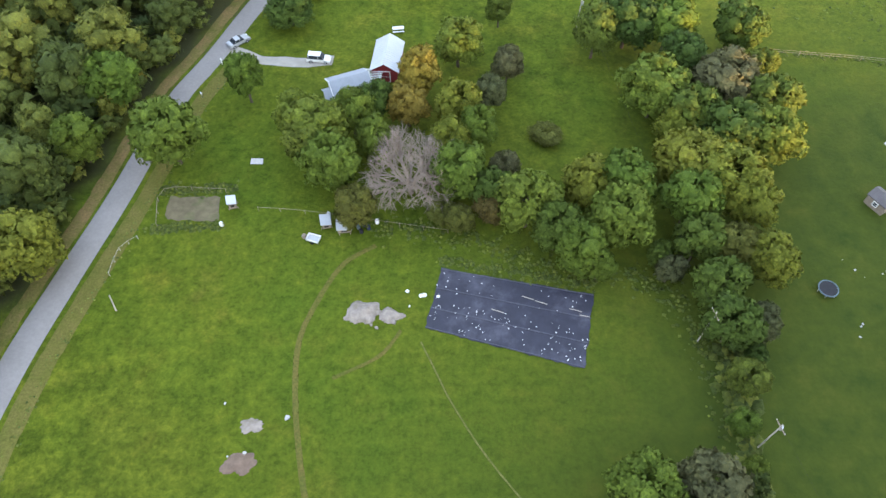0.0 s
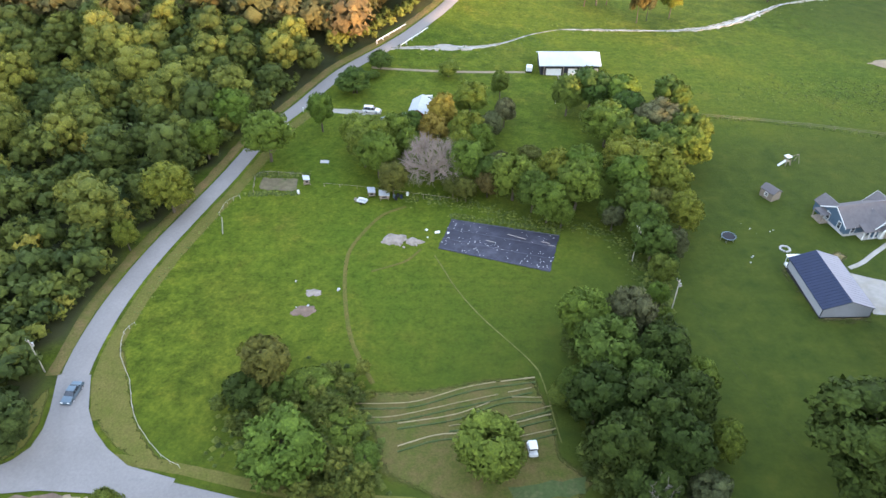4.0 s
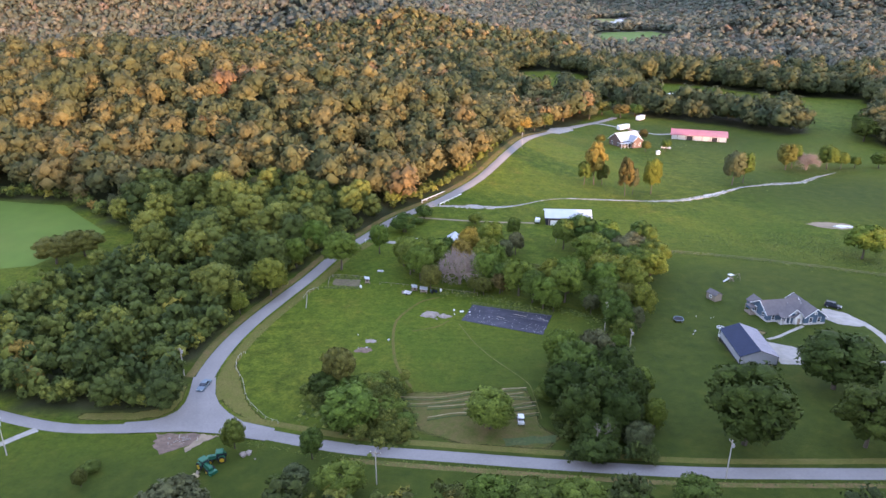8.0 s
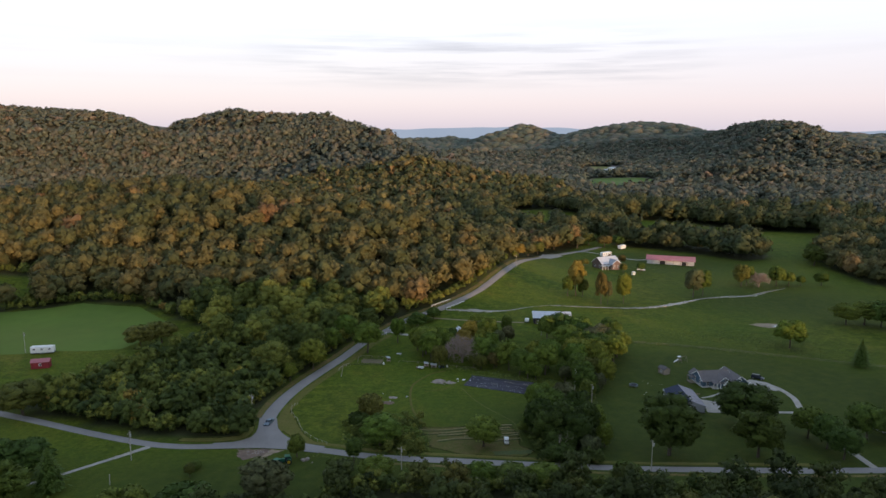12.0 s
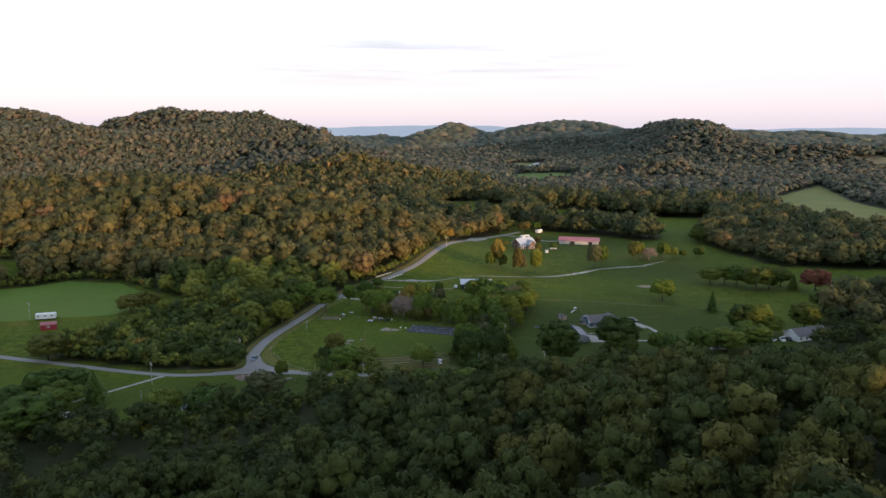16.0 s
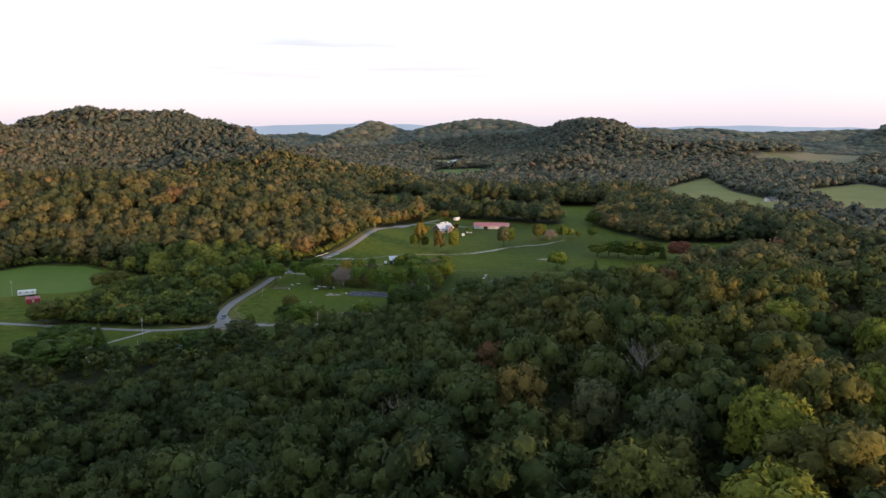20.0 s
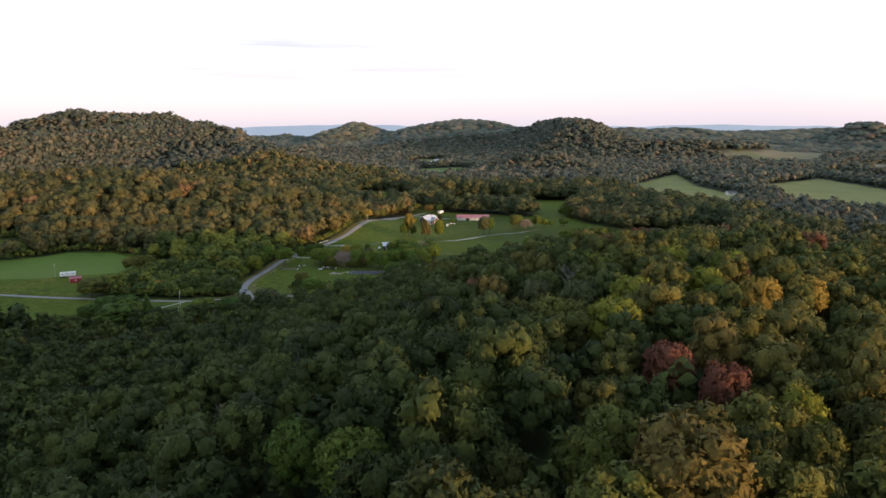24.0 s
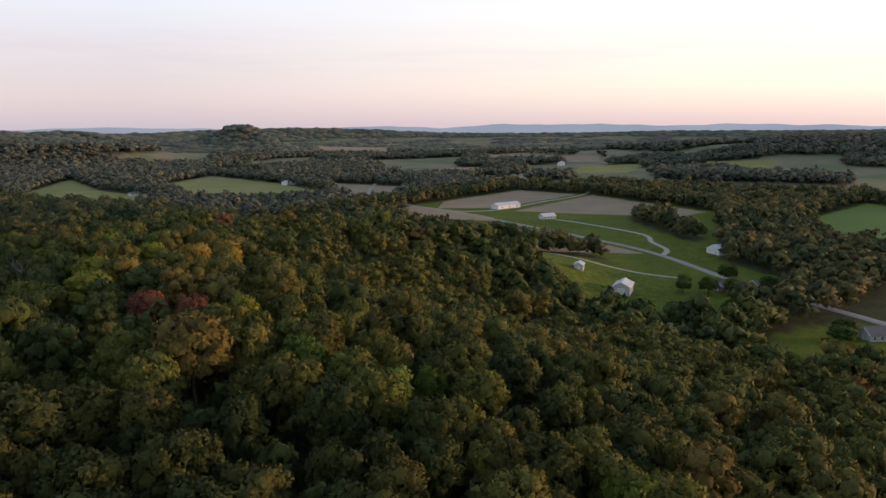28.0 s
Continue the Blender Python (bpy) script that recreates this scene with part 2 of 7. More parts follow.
def ground_material():
    m, nt, p = material("meadow", 0.95, 0, 0.1)
    a = nt.nodes.new("ShaderNodeAttribute")
    a.attribute_name = "woods"
    grass = ramp(nt, noise_of(nt, 0.018, 4, 0.6), [(0.30, (0.072, 0.128, 0.019)), (0.52, (0.108, 0.150, 0.023)), (0.72, (0.142, 0.162, 0.032))])
    grass = mixed(nt, 0.42, grass, ramp(nt, noise_of(nt, 0.16, 6, 0.65), [(0.30, (0.042, 0.098, 0.015)), (0.55, (0.078, 0.126, 0.020)), (0.75, (0.150, 0.155, 0.036))]))
    fine = noise_of(nt, 1.6, 5, 0.7)
    grass = mixed(nt, 0.6, grass, ramp(nt, fine, [(0.25, (0.36, 0.42, 0.34)), (0.7, (1.32, 1.28, 1.15))]), "MULTIPLY")
    clump = noise_of(nt, 0.6, 6, 0.78)
    grass = mixed(nt, 0.75, grass, ramp(nt, clump, [(0.36, (0.55, 0.62, 0.55)), (0.5, (1.0, 1.0, 1.0)), (0.66, (1.4, 1.28, 1.2))]), "MULTIPLY")
    # mown swathes, faint and long
    swath = noise_of(nt, 0.5, 2, 0.5, (0.06, 1.6, 1.0))
    grass = mixed(nt, 0.18, grass, ramp(nt, swath, [(0.35, (0.75, 0.8, 0.7)), (0.65, (1.2, 1.15, 1.1))]), "MULTIPLY")
    dry = ramp(nt, noise_of(nt, 0.05, 5, 0.7), [(0.60, (0, 0, 0)), (0.78, (0.40, 0.40, 0.40))])
    grass = mixed(nt, dry, grass, (0.20, 0.16, 0.06))
    mott = ramp(nt, noise_of(nt, 0.22, 7, 0.75), [(0.42, (0.55, 0.62, 0.55)), (0.58, (1.15, 1.12, 1.05))])
    grass = mixed(nt, ramp(nt, noise_of(nt, 0.012, 2), [(0.40, (0.15, 0.15, 0.15)), (0.62, (0.9, 0.9, 0.9))]), grass, mixed(nt, 1.0, grass, mott, "MULTIPLY"))
    lush = nt.nodes.new("ShaderNodeAttribute")
    lush.attribute_name = "lush"
    # tone of the lush grass, with shade of hill and trees painted in
    lush_shade = ramp(nt, noise_of(nt, 0.25, 6, 0.7), [(0.3, (0.030, 0.056, 0.014)), (0.55, (0.050, 0.077, 0.017)), (0.75, (0.078, 0.094, 0.024))])
    grass = mixed(nt, mixed(nt, 1.0, lush.outputs["Color"], (0.95, 0.95, 0.95), "MULTIPLY"), grass, lush_shade)
    grass = mixed(nt, 1.0, grass, (0.93, 0.81, 0.55), "MULTIPLY")
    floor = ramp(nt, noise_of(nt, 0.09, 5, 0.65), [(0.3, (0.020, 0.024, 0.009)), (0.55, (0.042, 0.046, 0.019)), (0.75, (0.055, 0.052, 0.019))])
    far = nt.nodes.new("ShaderNodeAttribute")
    far.attribute_name = "thicket"
    floor = mixed(nt, far.outputs["Fac"], floor, ramp(nt, noise_of(nt, 0.05, 5, 0.7), [(0.3, (0.046, 0.052, 0.038)), (0.7, (0.082, 0.078, 0.056))]))
    # far open grass is drier, and paler to make up for haze
    grass = mixed(nt, far.outputs["Fac"], grass, ramp(nt, noise_of(nt, 0.008, 3), [(0.35, (0.105, 0.128, 0.060)), (0.65, (0.195, 0.165, 0.115))]))
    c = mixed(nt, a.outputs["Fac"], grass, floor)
    link(nt, c, p.inputs["Base Color"])
    bump(nt, p, fine, 0.6, 0.35)
    return m


M_GROUND = ground_material()


# ---- the lie of the land ----
# humps: centre x, centre y, half-lengths along and across, turn in degrees, height, and how flat the top is (1: round)
NEAR_HUMPS = [(29.5, -321.9, 181.2, 121.8, 74.8, 49.6, 1), (184.9, -166.1, 144.1, 74.5, -16.8, 31.5, 1), (60.5, -165.9, 95.3, 35.8, -72.6, 6.0, 1), (225.3, -252.2, 137.5, 42.9, -1.4, 18.6, 1)]
LIT_HUMPS = [(-194, 300, 156, 103, -21, 38, 1), (-43, 264, 60, 67, -29, 14, 1), (-525, 271, 259, 159, -1, 44, 1)]
LEFT_HUMPS = [(-554, 1453, 288, 165, 50, 103, 1.8), (-391, 1581, 76, 127, -22, 30, 1), (-1435, 1757, 523, 297, 4, 117, 1.8), (-733, 907, 445, 46, 14, 93, 1), (-1033, 1575, 437, 384, -5, 39, 1),
              (90, 2514, 75, 294, -32, 52, 1), (-55, 2595, 972, 298, 8, 51, 1), (-1619, 2867, 803, 303, 2, 97, 1), (-242, 1022, 353, 173, -47, 64, 1)]
RIGHT_HUMPS = [(510, 2402, 272, 339, -20, 90, 1), (697, 2265, 100, 266, 28, 36, 1), (809, 1898, 222, 276, -6, 96, 1), (745, 1619, 161, 189, -36, 55, 1), (424, 1023, 96, 45, -20, 37, 1),
               (1077, 1425, 272, 114, 2, 47, 1), (1619, 2019, 597, 316, -21, 32, 1), (1944, 1777, 71, 163, -4, 29, 1), (1658, 2998, 844, 393, -21, 74, 1)]
EAST_HUMPS = [(1899, -397, 858, 240, 91, 48, 1), (3684, 1703, 1445, 369, -61, 42, 1), (2962, 2858, 1258, 322, -33, 60, 1), (4084, -282, 1473, 333, 80, 46, 1), (1887, 1863, 110, 150, 0, 62, 1)]
BACK_HUMPS = [(0, -1500, 900, 420, 0, 85, 1), (-1500, -500, 420, 900, 0, 80, 1), (-3200, 200, 900, 1600, 0, 140, 1), (900, -3000, 2000, 700, 0, 110, 1)]


def humps(x, y, rows):
    z = np.zeros(x.shape)
    for cx, cy, a, b, turn, h, flat in rows:
        c, s = math.cos(radians(turn)), math.sin(radians(turn))
        u, v = (x - cx) * c + (y - cy) * s, (y - cy) * c - (x - cx) * s
        z = z + h * np.exp(-((u / a) ** 2 + (v / b) ** 2) ** flat)
    return z


def land(x, y):
    """Height of the ground: the valley floor, the hills, and the spurs and hollows of the far ones."""
    x, y = np.asarray(x, float), np.asarray(y, float)
    far = humps(x, y, LEFT_HUMPS + RIGHT_HUMPS)
    u = (x + 0.35 * y) / 118 + 1.1 * np.sin(y / 205 + 0.4) + 0.5 * np.sin(x / 93)
    w = (y - 0.5 * x) / 171 + 0.9 * np.sin(x / 150 + 1.0)
    spurs = (1 - 2 * np.abs(np.sin(u))) * 0.6 + (1 - 2 * np.abs(np.sin(w))) * 0.4 + 0.35 * np.sin(x / 47 + y / 61) * np.cos(y / 39 - x / 71)
    return -10.5 - 0.012 * np.clip(y, -300, 500) + humps(x, y, NEAR_HUMPS + LIT_HUMPS + EAST_HUMPS + BACK_HUMPS) + far + spurs * np.clip(far / 50, 0, 1) * 9


def inside(x, y, poly):
    hit = np.zeros(x.shape, bool)
    for (x1, y1), (x2, y2) in zip(poly, poly[1:] + poly[:1]):
        if y1 != y2:
            hit ^= ((y1 > y) != (y2 > y)) & (x < (x2 - x1) * (y - y1) / (y2 - y1) + x1)
    return hit


# open ground: the home field and the farm valley, lawns, hay fields and the plain to the east
OPEN = [
    [(-66, 0), (-70.5, 14), (-69, 30), (-63.5, 58), (-57, 84), (-48, 108), (-24, 152), (-6, 180), (16, 240), (32, 290), (52, 330), (88, 400), (92, 440), (110, 470), (150, 530), (330, 500), (312, 440), (255, 335),
     (248, 280), (262, 215), (365, 190), (345, 140), (240, 110), (190, 40), (150, -4), (120, -18), (110, -32), (67, -36), (45, -36), (0, -34), (-30, -32), (-36, -15)],
    [(-220, 30), (-150, 14), (-100, 0), (-64, -1), (-28, -14), (-31, -36), (-36, -52), (-56, -60), (-90, -64), (-125, -60), (-220, -40)],
    [(-290, 95), (-215, 125), (-200, 135), (-168, 135), (-137, 116), (-117, 110), (-120, 82), (-135, 46), (-143, 24), (-158, 16), (-175, 20), (-230, 40), (-290, 55)],
    [(-320, 168), (-244, 167), (-227, 140), (-233, 122), (-320, 125)],
    [(22, 605), (70, 622), (104, 600), (112, 545), (92, 478), (38, 476)],
    [(128, 560), (150, 500), (205, 470), (262, 460), (272, 505), (205, 560), (150, 575)],
    [(150, 838), (188, 858), (212, 892), (236, 955), (312, 1070), (352, 1185), (318, 1296), (212, 1262), (186, 1150), (160, 1000)],
    [(196, 1345), (262, 1330), (330, 1540), (352, 1690), (262, 1700), (214, 1540)],
    [(525, 748), (712, 960), (600, 672), (577, 490), (422, 315), (415, 509)],
    [(708, 673), (910, 780), (844, 508), (706, 216), (590, 250), (552, 360)],
    [(262, -318), (285, -280), (318, -250), (350, -215), (440, -150), (530, 20), (640, 70), (880, 50), (860, -80), (730, -270), (560, -310), (450, -335), (400, -390), (320, -372), (290, -372), (262, -345)],
    [(220, -400), (262, -385), (310, -405), (335, -445), (240, -455)],
    [(700, -356), (900, -400), (800, -460), (540, -440), (555, -395)],
    [(885, 425), (867, 208), (652, 123), (640, 160), (760, 300)],
    [(1105, 442), (1188, 302), (1420, 330), (1380, 480)],
    [(2427, 1922), (2436, 1487), (1867, 1046), (1755, 1283)],
    [(1834, 652), (1716, 228), (1570, 183), (1580, 493)],
    [(1606, -54), (1627, -207), (1370, -217), (1480, -86)],
    [(1650, 0), (1690, 90), (1960, -60), (1870, -180)],
    [(1250, 120), (1500, 200), (1560, 60), (1300, 20)],
    [(950, 180), (1080, 240), (1160, 160), (1000, 90)],
]
# stands of trees on open ground
STANDS = [
    [(100, 432), (118, 402), (160, 376), (200, 340), (222, 346), (226, 372), (160, 432), (112, 458)],
    [(655, -200), (672, -235), (600, -268), (545, -300), (515, -300), (560, -262), (610, -222)],
    [(350, -215), (366, -245), (385, -282), (400, -262), (425, -205), (446, -165), (425, -165), (390, -200)],
]


def wooded(x, y):
    x, y = np.asarray(x, float), np.asarray(y, float)
    d = np.hypot(x, y + 200)
    w = np.ones(x.shape, bool)
    # the far plain is a patchwork: hedges and woods between fields
    patch = np.sin(x / 97 + 1.1 * np.sin(y / 160)) + np.sin(y / 71 + 1.7 * np.sin(x / 140)) + 0.6 * np.sin((x + y) / 53)
    plain_side = (x > 950) & (land(x, y) < 14)
    w &= ~(plain_side & (d > 700) & (patch > -0.15))
    for poly in OPEN:
        w &= ~inside(x, y, poly)
    for poly in STANDS:
        w |= inside(x, y, poly)
    return w


def spaced(a, b, step, far, grow):
    """Even steps from a to b, growing ones outside, out to far on either side."""
    v = list(np.arange(a, b + step, step))
    s = step
    while v[-1] < far:
        s *= grow
        v.append(v[-1] + s)
    s = step
    while v[0] > -far:
        s *= grow
        v.insert(0, v[0] - s)
    return np.array(v)


def mesh_of(name, verts, faces, mats, smooth=False, normals=None):
    """A mesh from arrays: verts n x 3, faces m x 3 or m x 4."""
    me = bpy.data.meshes.new(name)
    verts, faces = np.asarray(verts, np.float32), np.asarray(faces, np.int32)
    k = faces.shape[1]
    me.vertices.add(len(verts))
    me.vertices.foreach_set("co", verts.ravel())
    me.loops.add(faces.size)
    me.loops.foreach_set("vertex_index", faces.ravel())
    me.polygons.add(len(faces))
    me.polygons.foreach_set("loop_start", np.arange(0, faces.size, k, dtype=np.int32))
    me.polygons.foreach_set("use_smooth", np.full(len(faces), smooth))
    for m in mats if isinstance(mats, (list, tuple)) else [mats]:
        me.materials.append(m)
    me.update(calc_edges=True)
    if normals is not None:
        me.normals_split_custom_set_from_vertices(np.asarray(normals, np.float32))
    return me


def store(me, name, values):
    me.attributes.new(name, "FLOAT", "POINT").data.foreach_set("value", np.asarray(values, np.float32))


gx, gy = spaced(-280, 440, 6.0, 4300, 1.033), spaced(-480, 520, 6.0, 4300, 1.033)
GX, GY = np.meshgrid(gx, gy)
nx, ny = len(gx), len(gy)
idx = np.arange(nx * ny).reshape(ny, nx)
quads = np.stack([idx[:-1, :-1], idx[:-1, 1:], idx[1:, 1:], idx[1:, :-1]], -1).reshape(-1, 4)
ground_mesh = mesh_of("ground", np.stack([GX, GY, land(GX, GY)], -1).reshape(-1, 3), quads, M_GROUND, True)
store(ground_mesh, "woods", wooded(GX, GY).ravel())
# brush tone fills the gaps between the trees of the outer hills, darkened to look like shadow
store(ground_mesh, "thicket", np.clip((np.hypot(GX, GY + 300) - 900) / 300, 0, 1).ravel())
# lusher grass on the low ground by the road, the thicket and the house lawn, darkened as shade of hill and trees
LUSH_SHADED = [(45, 5, 50, 38), (110, 10, 60, 50), (95, 70, 50, 40), (130, 40, 60, 50), (10, -22, 60, 14), (-55, -35, 60, 22), (150, 330, 70, 60), (180, 200, 60, 50)]
store(ground_mesh, "lush", np.clip(sum(np.exp(-((GX - a) / c) ** 2 - ((GY - b) / d) ** 2) for a, b, c, d in LUSH_SHADED), 0, 1).ravel())
ground = tagged(new("ground", ground_mesh), "rolling green meadows and dark forest floor of a valley", "ground", kind="structure")


# ---- roads, tracks and sheets laid on the land ----
def smoothed(points, step):
    """A smooth line through the points, cut at even steps."""
    p = [Vector(q) for q in points]
    p = [p[0] * 2 - p[1]] + p + [p[-1] * 2 - p[-2]]
    line = []
    for a, b, c, d in zip(p, p[1:], p[2:], p[3:]):
        n = max(2, int((c - b).length / step))
        for i in range(n):
            t = i / n
            line.append(0.5 * ((2 * b) + (c - a) * t + (2 * a - 5 * b + 4 * c - d) * t * t + (3 * b - a - 3 * c + d) * t ** 3))
    return line + [p[-2]]


def strip(points, width, lift, step=3.0, wobble=0.0, across=(-1, -0.5, 0, 0.5, 1), crown=0.0, seed=1):
    """Verts and faces of a band that follows the land; width may be a number or one for each point."""
    line = smoothed([(*q, 0) for q in points], step)
    rng = np.random.RandomState(seed)
    n = len(line)
    wide = np.interp(np.linspace(0, 1, n), np.linspace(0, 1, len(points)), width) if isinstance(width, (list, tuple)) else np.full(n, width)
    v = []
    for i, q in enumerate(line):
        d = (line[min(i + 1, n - 1)] - line[max(i - 1, 0)]).normalized()
        side = Vector((d.y, -d.x, 0))
        for k in across:
            w = wide[i] / 2 * k * (1 + wobble * (rng.rand() - 0.5)) if abs(k) == 1 else wide[i] / 2 * k
            r = q + side * w
            v.append((r.x, r.y, float(land(r.x, r.y)) + lift + crown * (1 - k * k) - (0.25 if abs(k) == 1 else 0)))
    m = len(across)
    f = [(i * m + j, i * m + j + 1, (i + 1) * m + j + 1, (i + 1) * m + j) for i in range(n - 1) for j in range(m - 1)]
    return np.array(v), np.array(f)


def sheet(poly, lift, step=4.0, rag=0.0, seed=3):
    """Verts and faces of a patch of ground inside a polygon, its edge a little ragged."""
    rng = np.random.RandomState(seed)
    outline = []
    for a, b in zip(poly, poly[1:] + poly[:1]):
        n = max(1, int(math.dist(a, b) / step))
        for i in range(n):
            t = i / n
            outline.append((a[0] + (b[0] - a[0]) * t + rag * (rng.rand() - 0.5), a[1] + (b[1] - a[1]) * t + rag * (rng.rand() - 0.5)))
    bm = bmesh.new()
    bm.faces.new([bm.verts.new((x, y, 0)) for x, y in outline])
    bmesh.ops.triangulate(bm, faces=bm.faces[:])
    xs, ys = [p[0] for p in outline], [p[1] for p in outline]
    for axis, lo, hi in ((0, min(xs), max(xs)), (1, min(ys), max(ys))):
        for cut in np.arange(lo + step, hi, step):
            co, no = [0, 0, 0], [0, 0, 0]
            co[axis], no[axis] = cut, 1
            bmesh.ops.bisect_plane(bm, geom=bm.verts[:] + bm.edges[:] + bm.faces[:], plane_co=co, plane_no=no)
    for v in bm.verts:
        v.co.z = float(land(v.co.x, v.co.y)) + lift
    bmesh.ops.recalc_face_normals(bm, faces=bm.faces[:])
    if bm.faces and sum(f.normal.z for f in bm.faces) < 0:
        bmesh.ops.reverse_faces(bm, faces=bm.faces[:])
    return bm


def laid(name, bm, mat, label, category, kind="structure", group="", edge=()):
    """A patch of ground as an object; edge: its outline and the width over which its cover thins out."""
    me = bpy.data.meshes.new(name)
    bm.to_mesh(me)
    bm.free()
    me.materials.append(mat)
    if edge:
        poly, width = edge
        p = np.array([v.co[:2] for v in me.vertices])
        d = np.full(len(p), 1e9)
        for a, b in zip(poly, poly[1:] + poly[:1]):
            a, b = np.array(a, float), np.array(b, float)
            t = np.clip(((p - a) @ (b - a)) / ((b - a) @ (b - a)), 0, 1)
            d = np.minimum(d, np.linalg.norm(p - a - t[:, None] * (b - a), axis=1))
        store(me, "cover", np.clip(d / width, 0, 1))
    return tagged(new(name, me), label, category, group, kind)


def asphalt():
    m, nt, p = material("worn_asphalt", 0.85)
    c = ramp(nt, noise_of(nt, 0.12, 4), [(0.3, (0.215, 0.192, 0.176)), (0.7, (0.272, 0.246, 0.228))])
    c = mixed(nt, 0.4, c, ramp(nt, noise_of(nt, 2.2, 5, 0.7), [(0.3, (0.123, 0.120, 0.120)), (0.7, (0.230, 0.223, 0.217))]))
    c = mixed(nt, ramp(nt, noise_of(nt, 0.35, 6, 0.7), [(0.62, (0, 0, 0)), (0.75, (0.410, 0.410, 0.410))]), c, (0.107, 0.107, 0.115))
    link(nt, c, p.inputs["Base Color"])
    return m


M_ROAD = asphalt()
M_VERGE = worn("dry_verge", (0.180, 0.124, 0.056), (0.100, 0.104, 0.026), 0.25, 0.7)
M_MOWN = worn("mown_verge", (0.106, 0.110, 0.024), (0.140, 0.122, 0.036), 0.3, 0.7)
M_GRAVEL = plain("pale_gravel", (0.33, 0.305, 0.27), 0.95, vary=0.25, scale=0.5, dirt=(0.24, 0.21, 0.15))
M_DIRT = plain("bare_dirt", (0.26, 0.20, 0.135), 0.95, vary=0.3, scale=0.5, dirt=(0.12, 0.13, 0.05))
M_TRACK = worn("worn_grass_track", (0.128, 0.106, 0.030), (0.088, 0.098, 0.020))

ROAD_A = [(-56, -6), (-59.3, 3), (-63.2, 14), (-63.4, 30), (-61.0, 46), (-56.8, 62), (-52.2, 78), (-46.6, 100), (-41, 112), (-31, 134), (-18, 152), (-9, 166),
          (4, 192), (18, 235), (33, 288), (50, 327), (66, 352), (83, 370), (100, 392)]
ROAD_W = [(-260, 48), (-200, 27), (-168, 15.5), (-139, 6.5), (-110, -3), (-88, -8.5), (-70, -8), (-56, -6.9), (-43, -8.4), (-22, -13.4), (0, -15.8), (23, -18), (45, -19), (67, -18), (100, -15), (140, -8), (180, 6)]
ROAD_E = [(270, -520), (300, -470), (335, -425), (384, -360), (442, -297), (500, -215), (560, -110), (609, -14), (640, 60), (690, 150), (760, 230), (900, 330)]


def road(name, points, width, mat, label, lift=0.10, step=3.0, category="road", wobble=0.0, crown=0.05, seed=1):
    v, f = strip(points, width, lift, step, wobble, crown=crown, seed=seed)
    me = mesh_of(name, v, f, mat, True)
    store(me, "cover", np.tile((0.0, 0.75, 1.0, 0.75, 0.0), len(v) // 5))
    return tagged(new(name, me), label, category, kind="structure")


road("road", ROAD_A, [6, 6, 5.7, 5.4, 5.2, 5.0, 5.0, 5.0, 5.0, 5, 5, 5, 5.2, 5.2, 5.2, 5.2, 6, 6, 6], M_ROAD, "worn grey asphalt country lane curving through the valley", 0.14)
road("road", ROAD_W, [5, 5, 5, 4.8, 4.6, 4.4, 4.4, 4.6, 4.8, 5.0, 5.2, 5.4, 5.4, 5.4, 5.4, 5.4, 5.4], M_ROAD, "worn grey asphalt road along the foot of the wooded hill", 0.10)
road("road", ROAD_E, 6.5, M_ROAD, "pale asphalt road across the eastern plain", 0.25, 8.0)


def shifted(points, by):
    out = []
    for i, (x, y) in enumerate(points):
        (x1, y1), (x2, y2) = points[max(i - 1, 0)], points[min(i + 1, len(points) - 1)]
        d = math.hypot(x2 - x1, y2 - y1)
        out.append((x + (y2 - y1) / d * by, y - (x2 - x1) / d * by))
    return out


road("verge", shifted(ROAD_A[2:16], -4.0), 4.0, M_VERGE, "dry brown grass verge beside the lane", 0.05, category="verge", wobble=0.7, crown=0)
road("verge", shifted(ROAD_A[1:9], 4.6), 5.0, M_MOWN, "mown pale green verge beside the lane", 0.05, category="verge", wobble=0.3, crown=0)
road("verge", shifted(ROAD_W[7:15], -4.2), 3.4, M_MOWN, "mown pale verge beside the road", 0.05, category="verge", wobble=0.5, crown=0, seed=5)
road("verge", shifted(ROAD_W[9:16], 4.0), 2.6, M_VERGE, "dry grass and earth bank beside the road", 0.05, category="verge", wobble=0.8, crown=0, seed=6)
laid("junction", sheet([(-66.1, 14), (-64.0, 6.2), (-63.4, 2.5), (-63.7, -1), (-65.5, -3.5), (-68, -5.1), (-73.5, -6.1), (-74, -10.4), (-65, -9.4), (-59, -8.8), (-50.7, -9.3), (-44.4, -10.7), (-40, -11.5), (-39, -6.9), (-42.6, -5.8), (-47.1, -4.5), (-51.5, -1.3), (-55.1, 2.4), (-57.7, 6.6), (-60.3, 14)], 0.175, 1.5, 0.0, 2), M_ROAD, "worn grey asphalt road junction", "road")
laid("verge", sheet([(-58.1, 24.0), (-53.0, 12.7), (-47.8, 2.6), (-42.5, -2.9), (-39.0, -4.9), (-46, -4.2), (-51.2, -0.8), (-55, 3), (-57.6, 8), (-59.5, 16)], 0.05, 1.5, 0.4, 3), M_MOWN, "mown pale verge inside the bend", "verge", edge=([(-58.1, 24.0), (-53.0, 12.7), (-47.8, 2.6), (-42.5, -2.9), (-39.0, -4.9), (-46, -4.2), (-51.2, -0.8), (-55, 3), (-57.6, 8), (-59.5, 16)], 1.2))
